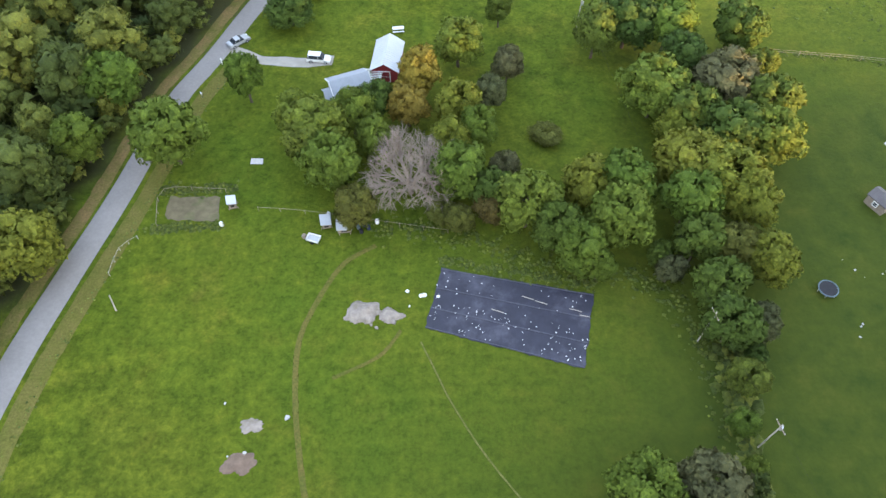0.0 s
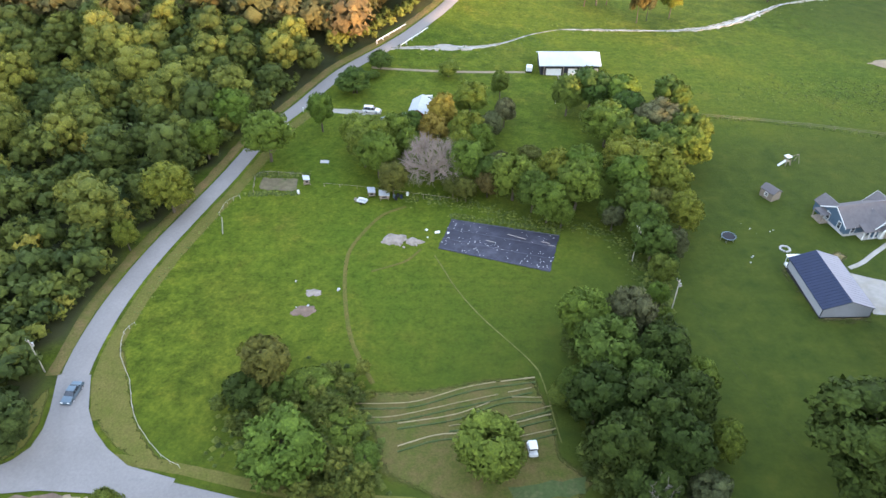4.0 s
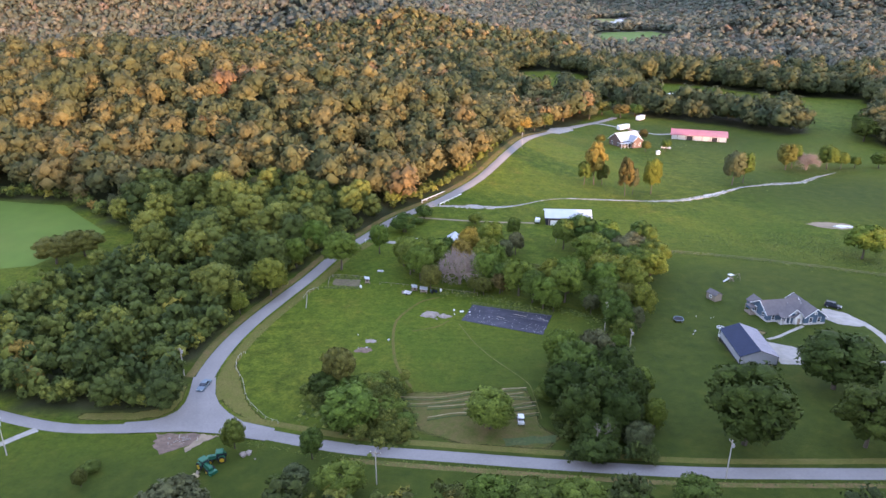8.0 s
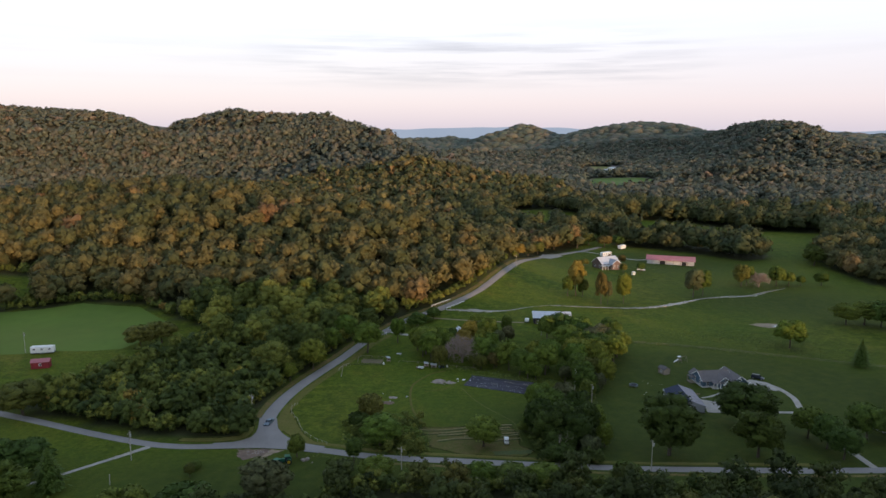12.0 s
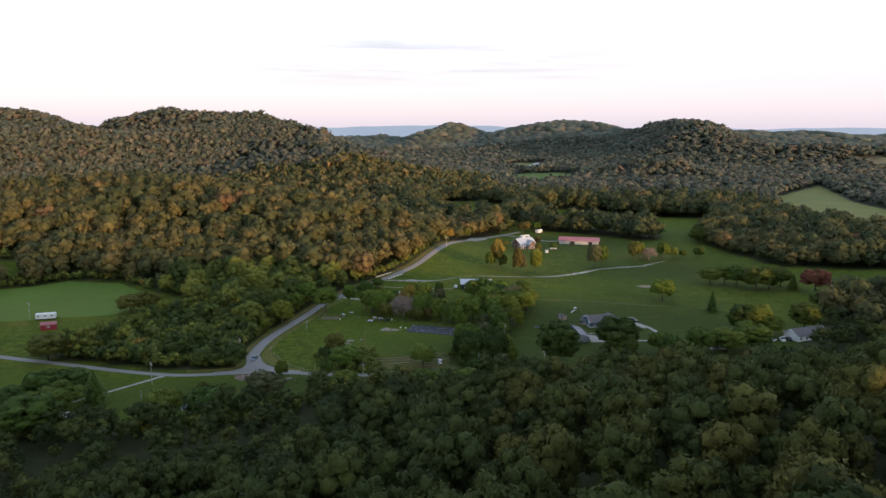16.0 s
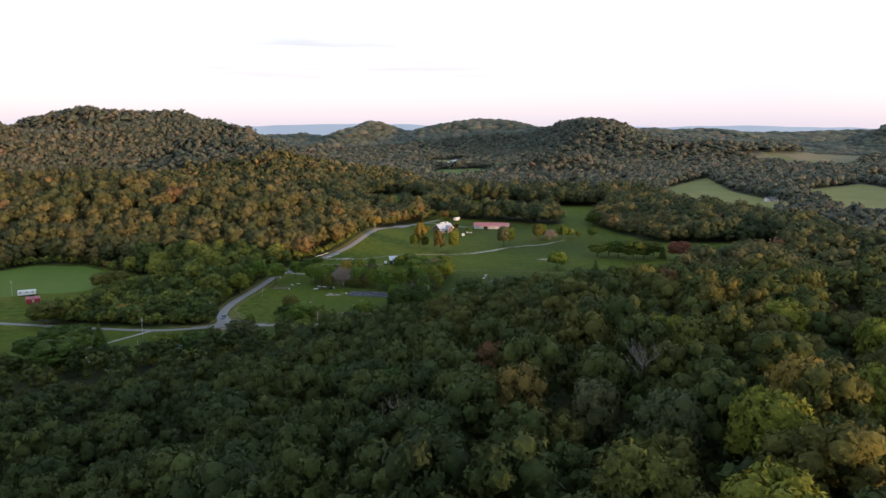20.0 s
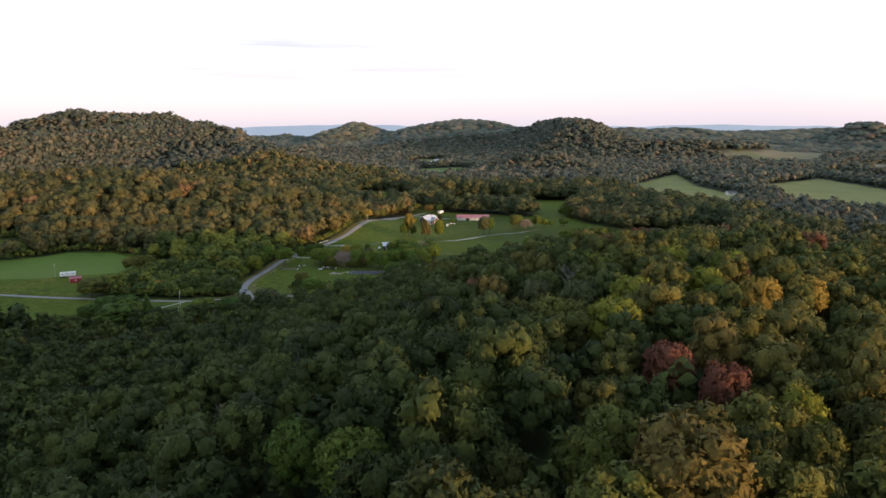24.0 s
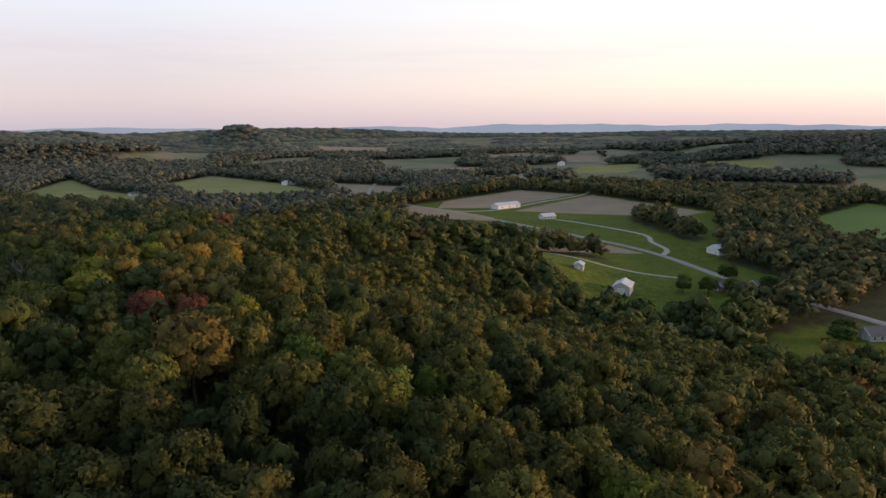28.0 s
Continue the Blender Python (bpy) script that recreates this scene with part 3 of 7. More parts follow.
laid("verge", sheet([(-66.2, 12), (-64.2, 4), (-64.4, -1), (-66.6, -3.8), (-72, -5.4), (-86, -6.0), (-86, -2.5), (-74, -1.5), (-68, 0.5), (-67.6, 10)], 0.05, 1.5, 0.4, 3), M_MOWN, "mown pale verge at the junction", "verge", edge=([(-66.2, 12), (-64.2, 4), (-64.4, -1), (-66.6, -3.8), (-72, -5.4), (-86, -6.0), (-86, -2.5), (-74, -1.5), (-68, 0.5), (-67.6, 10)], 1.2))


# ---- trees ----
def crown_arrays(rng, height, radius, count, leaf, lobes, core, base=0.25, ruffled=0.7, dome=0.6, swell=1.0):
    """A leafy crown: a dome of rounded lobes, each a leafy mass set with many small tufts. Returns verts, triangles and the way each faces."""
    mid, half = height * (base + 1) / 2, height * (1 - base) / 2
    i = np.arange(lobes)
    zz = -0.60 + 1.5 * (i + 0.5) / lobes
    a = 2.39996 * i + rng.rand(lobes) * 0.7
    rr = radius * (0.64 - 0.3 * (swell - 1)) * np.sqrt(np.maximum(0.03, 1 - 0.92 * zz * zz)) * (0.82 + 0.34 * rng.rand(lobes))
    squeeze = 0.86 + 0.28 * rng.rand()
    centres = np.stack([np.cos(a) * rr * squeeze, np.sin(a) * rr / squeeze, mid + zz * half * 0.74 + rng.normal(size=lobes) * 0.05 * half], 1)
    radii = radius * (0.25 + 0.22 * rng.rand(lobes)) * (1.15 if lobes < 12 else min(0.95, (20 / lobes) ** 0.45)) * swell
    flat = np.array([1, 1, 0.82])
    pts, nor = np.zeros((0, 3)), np.zeros((0, 3))
    while len(pts) < count:
        k = rng.randint(lobes, size=count * 2)
        n = rng.normal(size=(count * 2, 3))
        n /= np.linalg.norm(n, axis=1)[:, None]
        p = centres[k] + n * (radii[k] * (0.84 + 0.34 * rng.rand(count * 2)))[:, None] * flat
        clear = np.linalg.norm((p[:, None] - centres[None]) / flat / radii[None, :, None], axis=2).min(1) > 0.78
        clear &= (n[:, 2] > -0.4) | (rng.rand(count * 2) < 0.2)
        pts, nor = np.concatenate([pts, p[clear]]), np.concatenate([nor, n[clear]])
    pts, nor = pts[:count], nor[:count]
    v, f, out = np.zeros((0, 3)), np.zeros((0, 3), int), np.zeros((0, 3))
    if count:
        n = nor + rng.normal(size=nor.shape) * ruffled
        n[:, 2] += 0.25
        n /= np.linalg.norm(n, axis=1)[:, None]
        a = np.cross(n, rng.normal(size=n.shape))
        a /= np.linalg.norm(a, axis=1)[:, None]
        b = np.cross(n, a)
        s = (leaf * (0.55 + 0.9 * rng.rand(count)))[:, None]
        v = np.stack([pts - a * s, pts - b * s * 1.2, pts + a * s + b * s * 0.4 - np.array([0, 0, 0.35]) * s], 1).reshape(-1, 3)
        f = np.arange(len(v)).reshape(-1, 3)
        out = np.repeat(nor * 0.7 + n * 0.45, 3, axis=0)
    core_v, core_f = core
    cv = np.concatenate([c + core_v * r * (0.84 if lobes > 8 else 0.9) * flat * (0.78 + 0.4 * rng.rand(len(core_v), 1)) for c, r in zip(centres, radii)])
    cf = np.concatenate([core_f + len(v) + k * len(core_v) for k in range(lobes)])
    v, f, out = np.concatenate([v, cv]), np.concatenate([f, cf]), np.concatenate([out, np.tile(core_v / np.linalg.norm(core_v, axis=1)[:, None], (lobes, 1))])
    # a crown is lit as a rounded mass: the way out from its lobe and from the whole crown
    out = out + dome * (v - np.array([0, 0, mid])) / np.array([radius, radius, half])
    return v, f, out / np.linalg.norm(out, axis=1)[:, None]


def icosahedron():
    bm = bmesh.new()
    bmesh.ops.create_icosphere(bm, subdivisions=1, radius=1)
    bm.verts.index_update()
    r = np.array([v.co[:] for v in bm.verts]), np.array([[v.index for v in f.verts] for f in bm.faces])
    bm.free()
    return r


ICO = icosahedron()
PUFF = (np.array([(math.cos(1.5708 * i + o) * r, math.sin(1.5708 * i + o) * r, z) for r, z, o in ((1.0, -0.45, 0), (0.82, 0.50, 0.7)) for i in range(4)] + [(0.05, 0, 1.0)]),
        np.array([(i, (i + 1) % 4, 4 + i) for i in range(4)] + [((i + 1) % 4, 4 + (i + 1) % 4, 4 + i) for i in range(4)] + [(4 + i, 4 + (i + 1) % 4, 8) for i in range(4)]))
OCT = (np.array([(1, 0, 0), (0, 1, 0), (-1, 0, 0), (0, -1, 0), (0, 0, 1), (0, 0, -1.0)]), np.array([(0, 1, 4), (1, 2, 4), (2, 3, 4), (3, 0, 4), (1, 0, 5), (2, 1, 5), (3, 2, 5), (0, 3, 5)]))


def limb(bm, a, b, r1, r2, sides=6):
    """A tapered round limb from a to b."""
    a, b = Vector(a), Vector(b)
    q = (b - a).to_track_quat("Z", "Y")
    rings = []
    for p, r in ((a, r1), (b, r2)):
        rings.append([bm.verts.new(p + q @ Vector((math.cos(6.2832 * i / sides) * r, math.sin(6.2832 * i / sides) * r, 0))) for i in range(sides)])
    for i in range(sides):
        bm.faces.new((rings[0][i], rings[0][(i + 1) % sides], rings[1][(i + 1) % sides], rings[1][i]))
    bm.faces.new(rings[1])
    bm.faces.new(rings[0][::-1])


def trunk_mesh(rng, height, radius, name="trunk"):
    bm = bmesh.new()
    p, r = Vector((0, 0, -0.5)), 0.028 * height
    for i in range(3):
        q = p + Vector((rng.normal() * 0.12, rng.normal() * 0.12, height * 0.22))
        limb(bm, p, q, r, r * 0.72)
        if i:
            for k in range(3):
                a = rng.rand() * 6.28
                limb(bm, q, q + Vector((math.cos(a) * radius * 0.36, math.sin(a) * radius * 0.36, height * 0.08)), r * 0.45, r * 0.12, 5)
        p, r = q, r * 0.72
    me = bpy.data.meshes.new(name)
    bm.to_mesh(me)
    bm.free()
    me.materials.append(M_BARK)
    return me


# broadleaved trees, 12 m high with a crown 5 m in radius: six shapes of common size and three finer ones for the largest trees
trng = np.random.RandomState(11)
SHAPES = []
for i in range(9):
    v, f, out = crown_arrays(trng, 12.0, 5.0, 2800 if i < 6 else 4200, 0.31 if i < 6 else 0.24, (34 if i < 6 else 52) + i % 4, ICO, base=0.10 + 0.04 * (i % 3))
    SHAPES.append((v, f, out, trunk_mesh(trng, 12.0, 5.0)))
CROWNS = {}


def tree(x, y, radius, height, tone, label, group, name="tree"):
    k = trng.randint(6) if radius < 7.5 else 6 + trng.randint(3)
    v, f, out, trunk = SHAPES[k]
    if (k, tone) not in CROWNS:
        CROWNS[k, tone] = mesh_of("crown", v, f, M_LEAF[tone], True, out)
    e = tagged(new(name), label, "tree" if name == "tree" else "bush", group)
    e.matrix_basis = pose(x, y, float(land(x, y)) - 0.1, 0, 0, trng.rand() * 360) @ Matrix.Diagonal((radius / 5, radius / 5, height / 12, 1))
    for n, me in (("trunk", trunk), ("crown", CROWNS[k, tone])):
        new(n, me).parent = e
    return e


TREE_LABEL = {"plain": "leafy green broadleaved tree", "dark": "large dark green broadleaved tree", "light": "leafy bright green broadleaved tree", "yellow": "broadleaved tree with yellowing green leaves", "gold": "tree with golden yellow autumn leaves",
              "amber": "tree with amber autumn leaves", "olive": "olive brown thin-leaved tree", "grey": "grey green bushy tree", "red": "tree with russet red leaves", "wood": "green woodland tree on the hill"}


def grove(where, group, rows):
    for x, y, r, h, tone in rows:
        r = r if r < 6.5 or tone == "dark" else 1.3 + 0.8 * r
        tree(x, y, r * 1.08, max(h, r * (1.3 if r < 6 else 1.5)), tone, TREE_LABEL[tone] + " " + where, group)
grove('beside the lane', 'lane trees', [(-61, 63, 5.6, 13, 'yellow'), (-56, 99, 5.4, 13, 'light'), (-59, 86, 4.2, 11, 'light'), (-66, 49, 2.7, 8, 'yellow')])
grove('beside the farm yard', 'yard trees', [(-12, 91, 4.0, 11, 'light'), (-8, 94, 3.4, 10, 'plain'), (-22, 90, 4.0, 11, 'light'), (-8, 84, 3.6, 11, 'light'), (-43, 85, 6.0, 14, 'light'), (-32, 100, 3.6, 12, 'light'), (-25, 122, 4.1, 8, 'plain'), (17, 121, 2.8, 9, 'plain'), (8, 109, 4.8, 11, 'light'), (-18, 86, 5.9, 13, 'light'), (-15, 78, 4.8, 13, 'light'), (-19, 83, 4.5, 12, 'plain'), (-11, 70, 3.5, 10, 'olive'), (-2, 93, 3.9, 10, 'gold'), (0, 100, 4.4, 12, 'gold'), (7, 92, 4.2, 11, 'yellow'), (13, 96, 3.3, 9, 'grey'), (17, 104, 3.2, 9, 'grey')])
grove('in the hedge behind the garden', 'hedge trees', [(5, 83, 3.6, 11, 'yellow'), (10, 86, 3.4, 11, 'light'), (3, 70, 2.4, 6, 'olive'), (6, 76, 4.7, 12, 'light'), (14, 78, 2.8, 8, 'grey'), (17, 69, 5.2, 13, 'light'), (12, 72, 3.7, 10, 'plain'), (6, 68, 2.4, 7, 'olive'), (11, 70, 3.0, 8, 'amber'), (27, 72, 4.5, 12, 'yellow'), (33, 72, 4.8, 13, 'light'), (31, 65, 5.2, 13, 'light'), (24, 60, 4.1, 11, 'light'), (27, 58, 2.5, 7, 'light'), (21, 64, 4.0, 11, 'plain')])
grove('in the boundary thicket', 'boundary trees', [(35, 111, 4.8, 12, 'plain'), (42, 114, 6.1, 13, 'plain'), (50, 113, 5.6, 12, 'light'), (50, 103, 4.7, 12, 'plain'), (64, 112, 5.1, 12, 'plain'), (65, 101, 3.6, 10, 'plain'), (43, 94, 6.2, 13, 'light'), (56, 95, 7.4, 13, 'grey'), (63, 90, 5.4, 13, 'plain'), (60, 81, 5.1, 13, 'light'), (54, 83, 5.8, 13, 'plain'), (46, 86, 4.3, 11, 'yellow'), (48, 88, 5.3, 13, 'plain'), (45, 76, 6.3, 13, 'yellow'), (50, 72, 6.1, 13, 'yellow'), (43, 68, 5.0, 13, 'light'), (53, 68, 4.6, 12, 'yellow'), (48, 60, 3.8, 10, 'olive'), (53, 57, 4.2, 11, 'yellow'), (43, 61, 4.1, 11, 'plain'), (44, 53, 4.2, 11, 'plain'), (38, 57, 2.4, 7, 'grey'), (37, 60, 2.2, 7, 'plain'), (44, 46, 4.2, 11, 'plain'), (49, 47, 2.9, 8, 'grey')])
grove('along the fence row', 'fence row trees', [(47, 42, 1.8, 5, 'plain'), (44, 38, 2.8, 8, 'plain'), (42, 32, 2.1, 6, 'light'), (42, 26, 1.7, 5, 'light')])
grove('in the thicket on the field', 'thicket trees', [(26, 23, 4.5, 12, 'light'), (34, 23, 4.5, 12, 'grey'), (28, 13, 5.6, 13, 'plain'), (37, 12, 4.8, 13, 'dark'), (25, 3, 4.9, 13, 'dark'), (32, 0, 4.9, 13, 'dark'), (39, 2, 4.1, 12, 'dark'), (27, -6, 4.7, 13, 'dark'), (35, -6, 4.8, 12, 'dark'), (30, -11, 4.6, 8, 'dark'), (29, -16, 4.8, 6, 'dark'), (31, 18, 3.8, 10, 'plain'), (33, 6, 3.8, 12, 'plain'), (22.5, 8.5, 2.8, 7, 'plain'), (42, 8, 3.2, 10, 'light'), (38, 17.5, 3.2, 9, 'plain'), (43.5, -3, 2.8, 8, 'light'), (31, -3.5, 3.4, 11, 'plain'), (38, -12, 3.0, 7, 'grey')])
grove('standing in the field', 'field trees', [(-28.6, 12.2, 4.2, 10.5, 'olive'), (-31.5, 8.2, 3.9, 5.5, 'dark'), (-22.8, -5.0, 6.2, 9.5, 'light'), (-25.5, 8.5, 2.4, 5.0, 'plain'), (8, -5, 5.5, 9, 'light'), (2, 134, 3.5, 5, 'light'), (-26, 122, 5.0, 6, 'plain'), (-19, 137, 3.9, 6, 'plain')])
grove('beside the road', 'roadside trees', [(-28.2, -17.4, 2.5, 7.4, 'plain'), (-50, -30, 3.2, 3.5, 'grey'), (-29, -27, 2.9, 5, 'grey'), (-20, -28, 4.6, 5, 'light'), (8, -32, 4.0, 6, 'light'), (16, -33, 4.6, 6, 'plain'), (45, -30, 4.2, 5, 'plain'), (24, -33, 4.6, 6, 'light'), (61, -8, 9.2, 18.5, 'dark'), (91, 18, 9.4, 15, 'dark'), (86, -7, 7.0, 14, 'dark')])
grove('on the creek bank', 'creek trees', [(58, 198, 5.4, 22.4, 'gold'), (53, 196, 3.6, 12.6, 'plain'), (62, 199, 3.2, 11.2, 'olive'), (70, 182, 3.4, 19.6, 'amber'), (74, 184, 2.4, 14.0, 'grey'), (83, 187, 4.2, 18.2, 'yellow'), (127, 208, 5.0, 18.2, 'grey'), (134, 213, 4.6, 16.8, 'plain'), (166, 243, 5.4, 15.4, 'olive'), (171, 247, 4.6, 14.0, 'plain'), (189, 246, 5.4, 14.0, 'plain'), (197, 248, 4.0, 9.8, 'plain'), (205, 249, 3.0, 7.0, 'plain'), (218, 250, 4.4, 9.8, 'plain'), (253, 339, 9, 13.8, 'dark'), (245, 322, 8, 13.8, 'dark'), (262, 358, 8, 13.8, 'plain'), (276, 380, 8, 12.6, 'dark')])
grove('near the farmhouse', 'farm trees', [(75, 295, 3.2, 6, 'olive'), (99, 277, 3.0, 7, 'olive'), (112, 283, 3.2, 7, 'plain'), (104, 310, 3.0, 8, 'amber'), (60, 372, 6.2, 10, 'amber'), (69, 395, 6.4, 11, 'olive'), (80, 384, 6.0, 11, 'grey'), (92, 402, 6.2, 11, 'olive'), (104, 392, 6.4, 11, 'amber'), (116, 400, 5.6, 10, 'plain'), (36, 317, 6, 11, 'amber'), (44, 335, 5.6, 11, 'olive'), (28, 300, 5.2, 11, 'gold')])
# dark tone on some pasture trees stands for shade from the near hill
grove('in the pasture', 'pasture trees', [(109, 2, 4.6, 11, 'plain'), (110, -6, 4.6, 10, 'plain'), (142.4, 110.6, 6.5, 13.8, 'light'), (187.5, 154.2, 6.8, 11.5, 'plain'), (196.4, 154.5, 7.1, 12.7, 'plain'), (202.6, 150.9, 7.8, 13.9, 'plain'), (208.4, 136.1, 8.6, 15.6, 'dark'), (217.9, 140.1, 7.8, 14.8, 'dark'), (228.9, 148.2, 6.4, 12.5, 'dark'), (240.9, 130.3, 9.8, 15.0, 'red'), (157.8, 43.6, 7.4, 14.8, 'dark'), (164.2, 43.6, 6.7, 16.0, 'plain'), (169.5, 41.4, 6.2, 9.6, 'plain'), (190.3, 50.0, 7.5, 14.0, 'dark'), (219.9, 85.3, 7.9, 13.2, 'plain'), (107, 10, 5.0, 10.3, 'plain'), (125.0, 11.0, 5.8, 11.9, 'plain'), (137.2, 12.7, 7.9, 10.3, 'plain'), (149.7, 16.8, 9.0, 11.7, 'plain')])
grove('on the lawn', 'lawn trees', [(-141.9, 81.4, 6.9, 9.8, 'olive'), (-135.6, 88.6, 6.6, 10.3, 'olive'), (-145.9, 10.9, 8.4, 9.9, 'olive'), (-126.4, -29.8, 6.6, 8.9, 'plain'), (-117.2, -27.7, 6.6, 9.4, 'plain'), (-112.2, -46.0, 7.6, 8.2, 'plain'), (-112.0, -64.6, 9.8, 11.9, 'plain'), (-130.1, -45.5, 6.1, 9.4, 'plain'), (-74.1, -57.1, 6.1, 11.4, 'plain'), (-61.9, -53.0, 6.6, 10.1, 'plain'), (-45.4, -41.5, 6.2, 11.5, 'grey'), (-45.4, -14.4, 2.7, 7.2, 'plain'), (-71.3, -27.9, 1.6, 4.0, 'olive')])
grove('beside the eastern road', 'eastern trees', [(352, -362, 6.0, 10, 'dark'), (346, -350, 5.4, 10, 'dark'), (340, -338, 4.6, 8, 'plain'), (366, -378, 6.0, 10, 'dark'), (386, -352, 6.0, 11, 'dark'), (358, -334, 4.2, 8, 'plain'), (330, -372, 5.4, 9, 'olive'), (282, -418, 5.4, 9, 'plain'), (296, -418, 5.0, 9, 'dark')])


# ---- the woods ----
def template(count, leaf, lobes, core, seed, height=12.0, radius=4.7, ruffled=0.7, dome=0.6, swell=1.0):
    return crown_arrays(np.random.RandomState(seed), height, radius, count, leaf, lobes, core, base=0.08, ruffled=ruffled, dome=dome, swell=swell)


def puff(core, seed, height, radius):
    """A far crown, one rounded mass."""
    rng = np.random.RandomState(seed)
    v = core[0] * np.array([radius, radius, height]) * (0.82 + 0.36 * rng.rand(len(core[0]), 1))
    out = core[0] + np.array([0, 0, 0.7])
    return v, core[1], out / np.linalg.norm(out, axis=1)[:, None]


def woods(name, label, xs, ys, templates, size, seed, tints=(0.1, 0.62), autumn=0.06, high=0.0, mat=None, vary=0.75):
    """One object of many trees; each takes a shape, a turn, a size and a tint of its own."""
    rng = np.random.RandomState(seed)
    n = len(xs)
    pick, turn, sc = rng.randint(len(templates), size=n), rng.rand(n) * 6.2832, size * (1.0 - vary / 2 + vary * rng.rand(n))
    tall = (sc / size * high if high else sc) * (0.85 + 0.3 * rng.rand(n))
    tint = tints[0] + (tints[1] - tints[0]) * rng.beta(1.3, 1.3, n)
    aut = rng.rand(n) < autumn
    tint[aut] = 0.70 + 0.28 * rng.rand(aut.sum()) ** 1.5
    zs = land(xs, ys)
    vs, fs, ts, ns, off = [], [], [], [], 0
    for k, (v, f, o) in enumerate(templates):
        m = np.nonzero(pick == k)[0]
        if not len(m):
            continue
        c, s = np.cos(turn[m])[:, None], np.sin(turn[m])[:, None]
        X = (v[:, 0] * c - v[:, 1] * s) * sc[m][:, None] + xs[m][:, None]
        Y = (v[:, 0] * s + v[:, 1] * c) * sc[m][:, None] + ys[m][:, None]
        Z = v[:, 2] * tall[m][:, None] + zs[m][:, None]
        vs.append(np.stack([X, Y, Z], -1).reshape(-1, 3))
        fs.append((f[None] + (np.arange(len(m)) * len(v))[:, None, None]).reshape(-1, 3) + off)
        ns.append(np.stack([o[:, 0] * c - o[:, 1] * s, o[:, 0] * s + o[:, 1] * c, np.broadcast_to(o[:, 2], X.shape)], -1).reshape(-1, 3))
        ts.append(np.repeat(tint[m], len(v)))
        off += len(m) * len(v)
    me = mesh_of(name, np.concatenate(vs), np.concatenate(fs), mat or M_WOODS, True, np.concatenate(ns))
    store(me, "tint", np.concatenate(ts))
    return tagged(new(name, me), label, "woods", kind="stuff")


def scatter(x0, x1, y0, y1, step, seed):
    rng = np.random.RandomState(seed)
    a, b = np.meshgrid(np.arange(x0, x1, step), np.arange(y0, y1, step))
    a = a.ravel() + (rng.rand(a.size) - 0.5) * step * 0.95
    b = b.ravel() + (rng.rand(b.size) - 0.5) * step * 0.95
    k = wooded(a, b)
    return a[k], b[k]


def road_clear(xs, ys, gap=6.0):
    ok = np.ones(len(xs), bool)
    for line in (ROAD_A, ROAD_W, ROAD_E):
        for q in smoothed([(*p, 0) for p in line], 4.0):
            ok &= np.hypot(xs - q.x, ys - q.y) > gap
    return ok


# trees that stand out on the hill top: two red maples, golden and yellow ones, and tall dark oaks
# gold and yellow crowns on the crest carry sunlight in their tone
MARKED = [(37, -309.4, 4.4, 11.5, "red"), (41.2, -317.8, 4.0, 11.0, "red"), (76.3, -272.9, 4.4, 14.5, "gold"), (37.9, -287.2, 6.0, 13.5, "yellow"), (61, -258.6, 5.0, 14, "gold"), (85, -218.8, 6.0, 13.0, "yellow"),
          (59.9, -229.7, 5.0, 13.0, "olive"), (59.8, -220, 4.6, 13.0, "yellow"), (12.9, -346, 5.4, 13.5, "olive"), (21.5, -344.2, 6.4, 16.0, "amber"), (-2.8, -341.7, 7.0, 14.5, "wood"), (4, -345, 5.0, 12.0, "wood"),
          (-10.9, -322.5, 5.0, 12.0, "plain"), (-18.3, -313.3, 4.4, 12.5, "plain"), (43.8, -330.6, 3.0, 13.0, "yellow"), (40.8, -261, 4.2, 12.5, "grey"), (33.5, -252.8, 4.0, 13.0, "grey"), (8.7, -204.3, 4.6, 12.5, "plain"),
          (70, -262, 5.0, 13.5, "yellow"), (92, -236, 5.4, 13.0, "yellow"), (30, -278, 5.4, 13.0, "olive"), (50, -268, 5.6, 13.5, "yellow"), (96, -262, 5.0, 12.5, "gold"), (-3.9, -175, 4.6, 12.0, "plain")]
for x, y, r, h, tone in MARKED:
    tree(x, y, r, h, tone, TREE_LABEL[tone] + " on the wooded hill top", "hill trees")


def unmarked(xs, ys):
    ok = np.ones(len(xs), bool)
    for x, y, r, h, tone in MARKED:
        ok &= np.hypot(xs - x, ys - y) > r * 0.9 + 2.2
    return ok


# trees of the hill top that the flight passes over, each a tree of its own
hx, hy = scatter(-30, 70, -412, -325, 7.3, 21)
hrng = np.random.RandomState(5)
ok = unmarked(hx, hy)
for x, y in zip(hx[ok], hy[ok]):
    # olive is commoner on the sun side, light put into the tone choice
    tone = "plain" if hrng.rand() < 0.04 else ("olive" if hrng.rand() < (0.12 if x < 15 else 0.30) else "wood")
    r = 3.2 + 2.2 * hrng.rand() ** 1.3
    tree(x, y, r, 8.5 + r * (0.6 + 0.5 * hrng.rand()), tone, TREE_LABEL[tone], "hill trees")

# shapes of woodland trees, from the finest, near the flight, to plain rounded masses far off
T00 = [template(1400, 0.30, 24, ICO, 37 + i) for i in range(6)]
T0 = [template(1250, 0.29, 17, ICO, 35 + i) for i in range(8)]
T1 = [template(420, 0.42, 12, OCT, 40 + i) for i in range(8)]
T1B = [template(230, 0.66, 9, OCT, 45 + i, ruffled=0.35, dome=1.4, swell=1.35) for i in range(8)]
T2 = [template(56, 1.15, 6, OCT, 50 + i, ruffled=0.35, dome=1.2, swell=1.3) for i in range(8)]
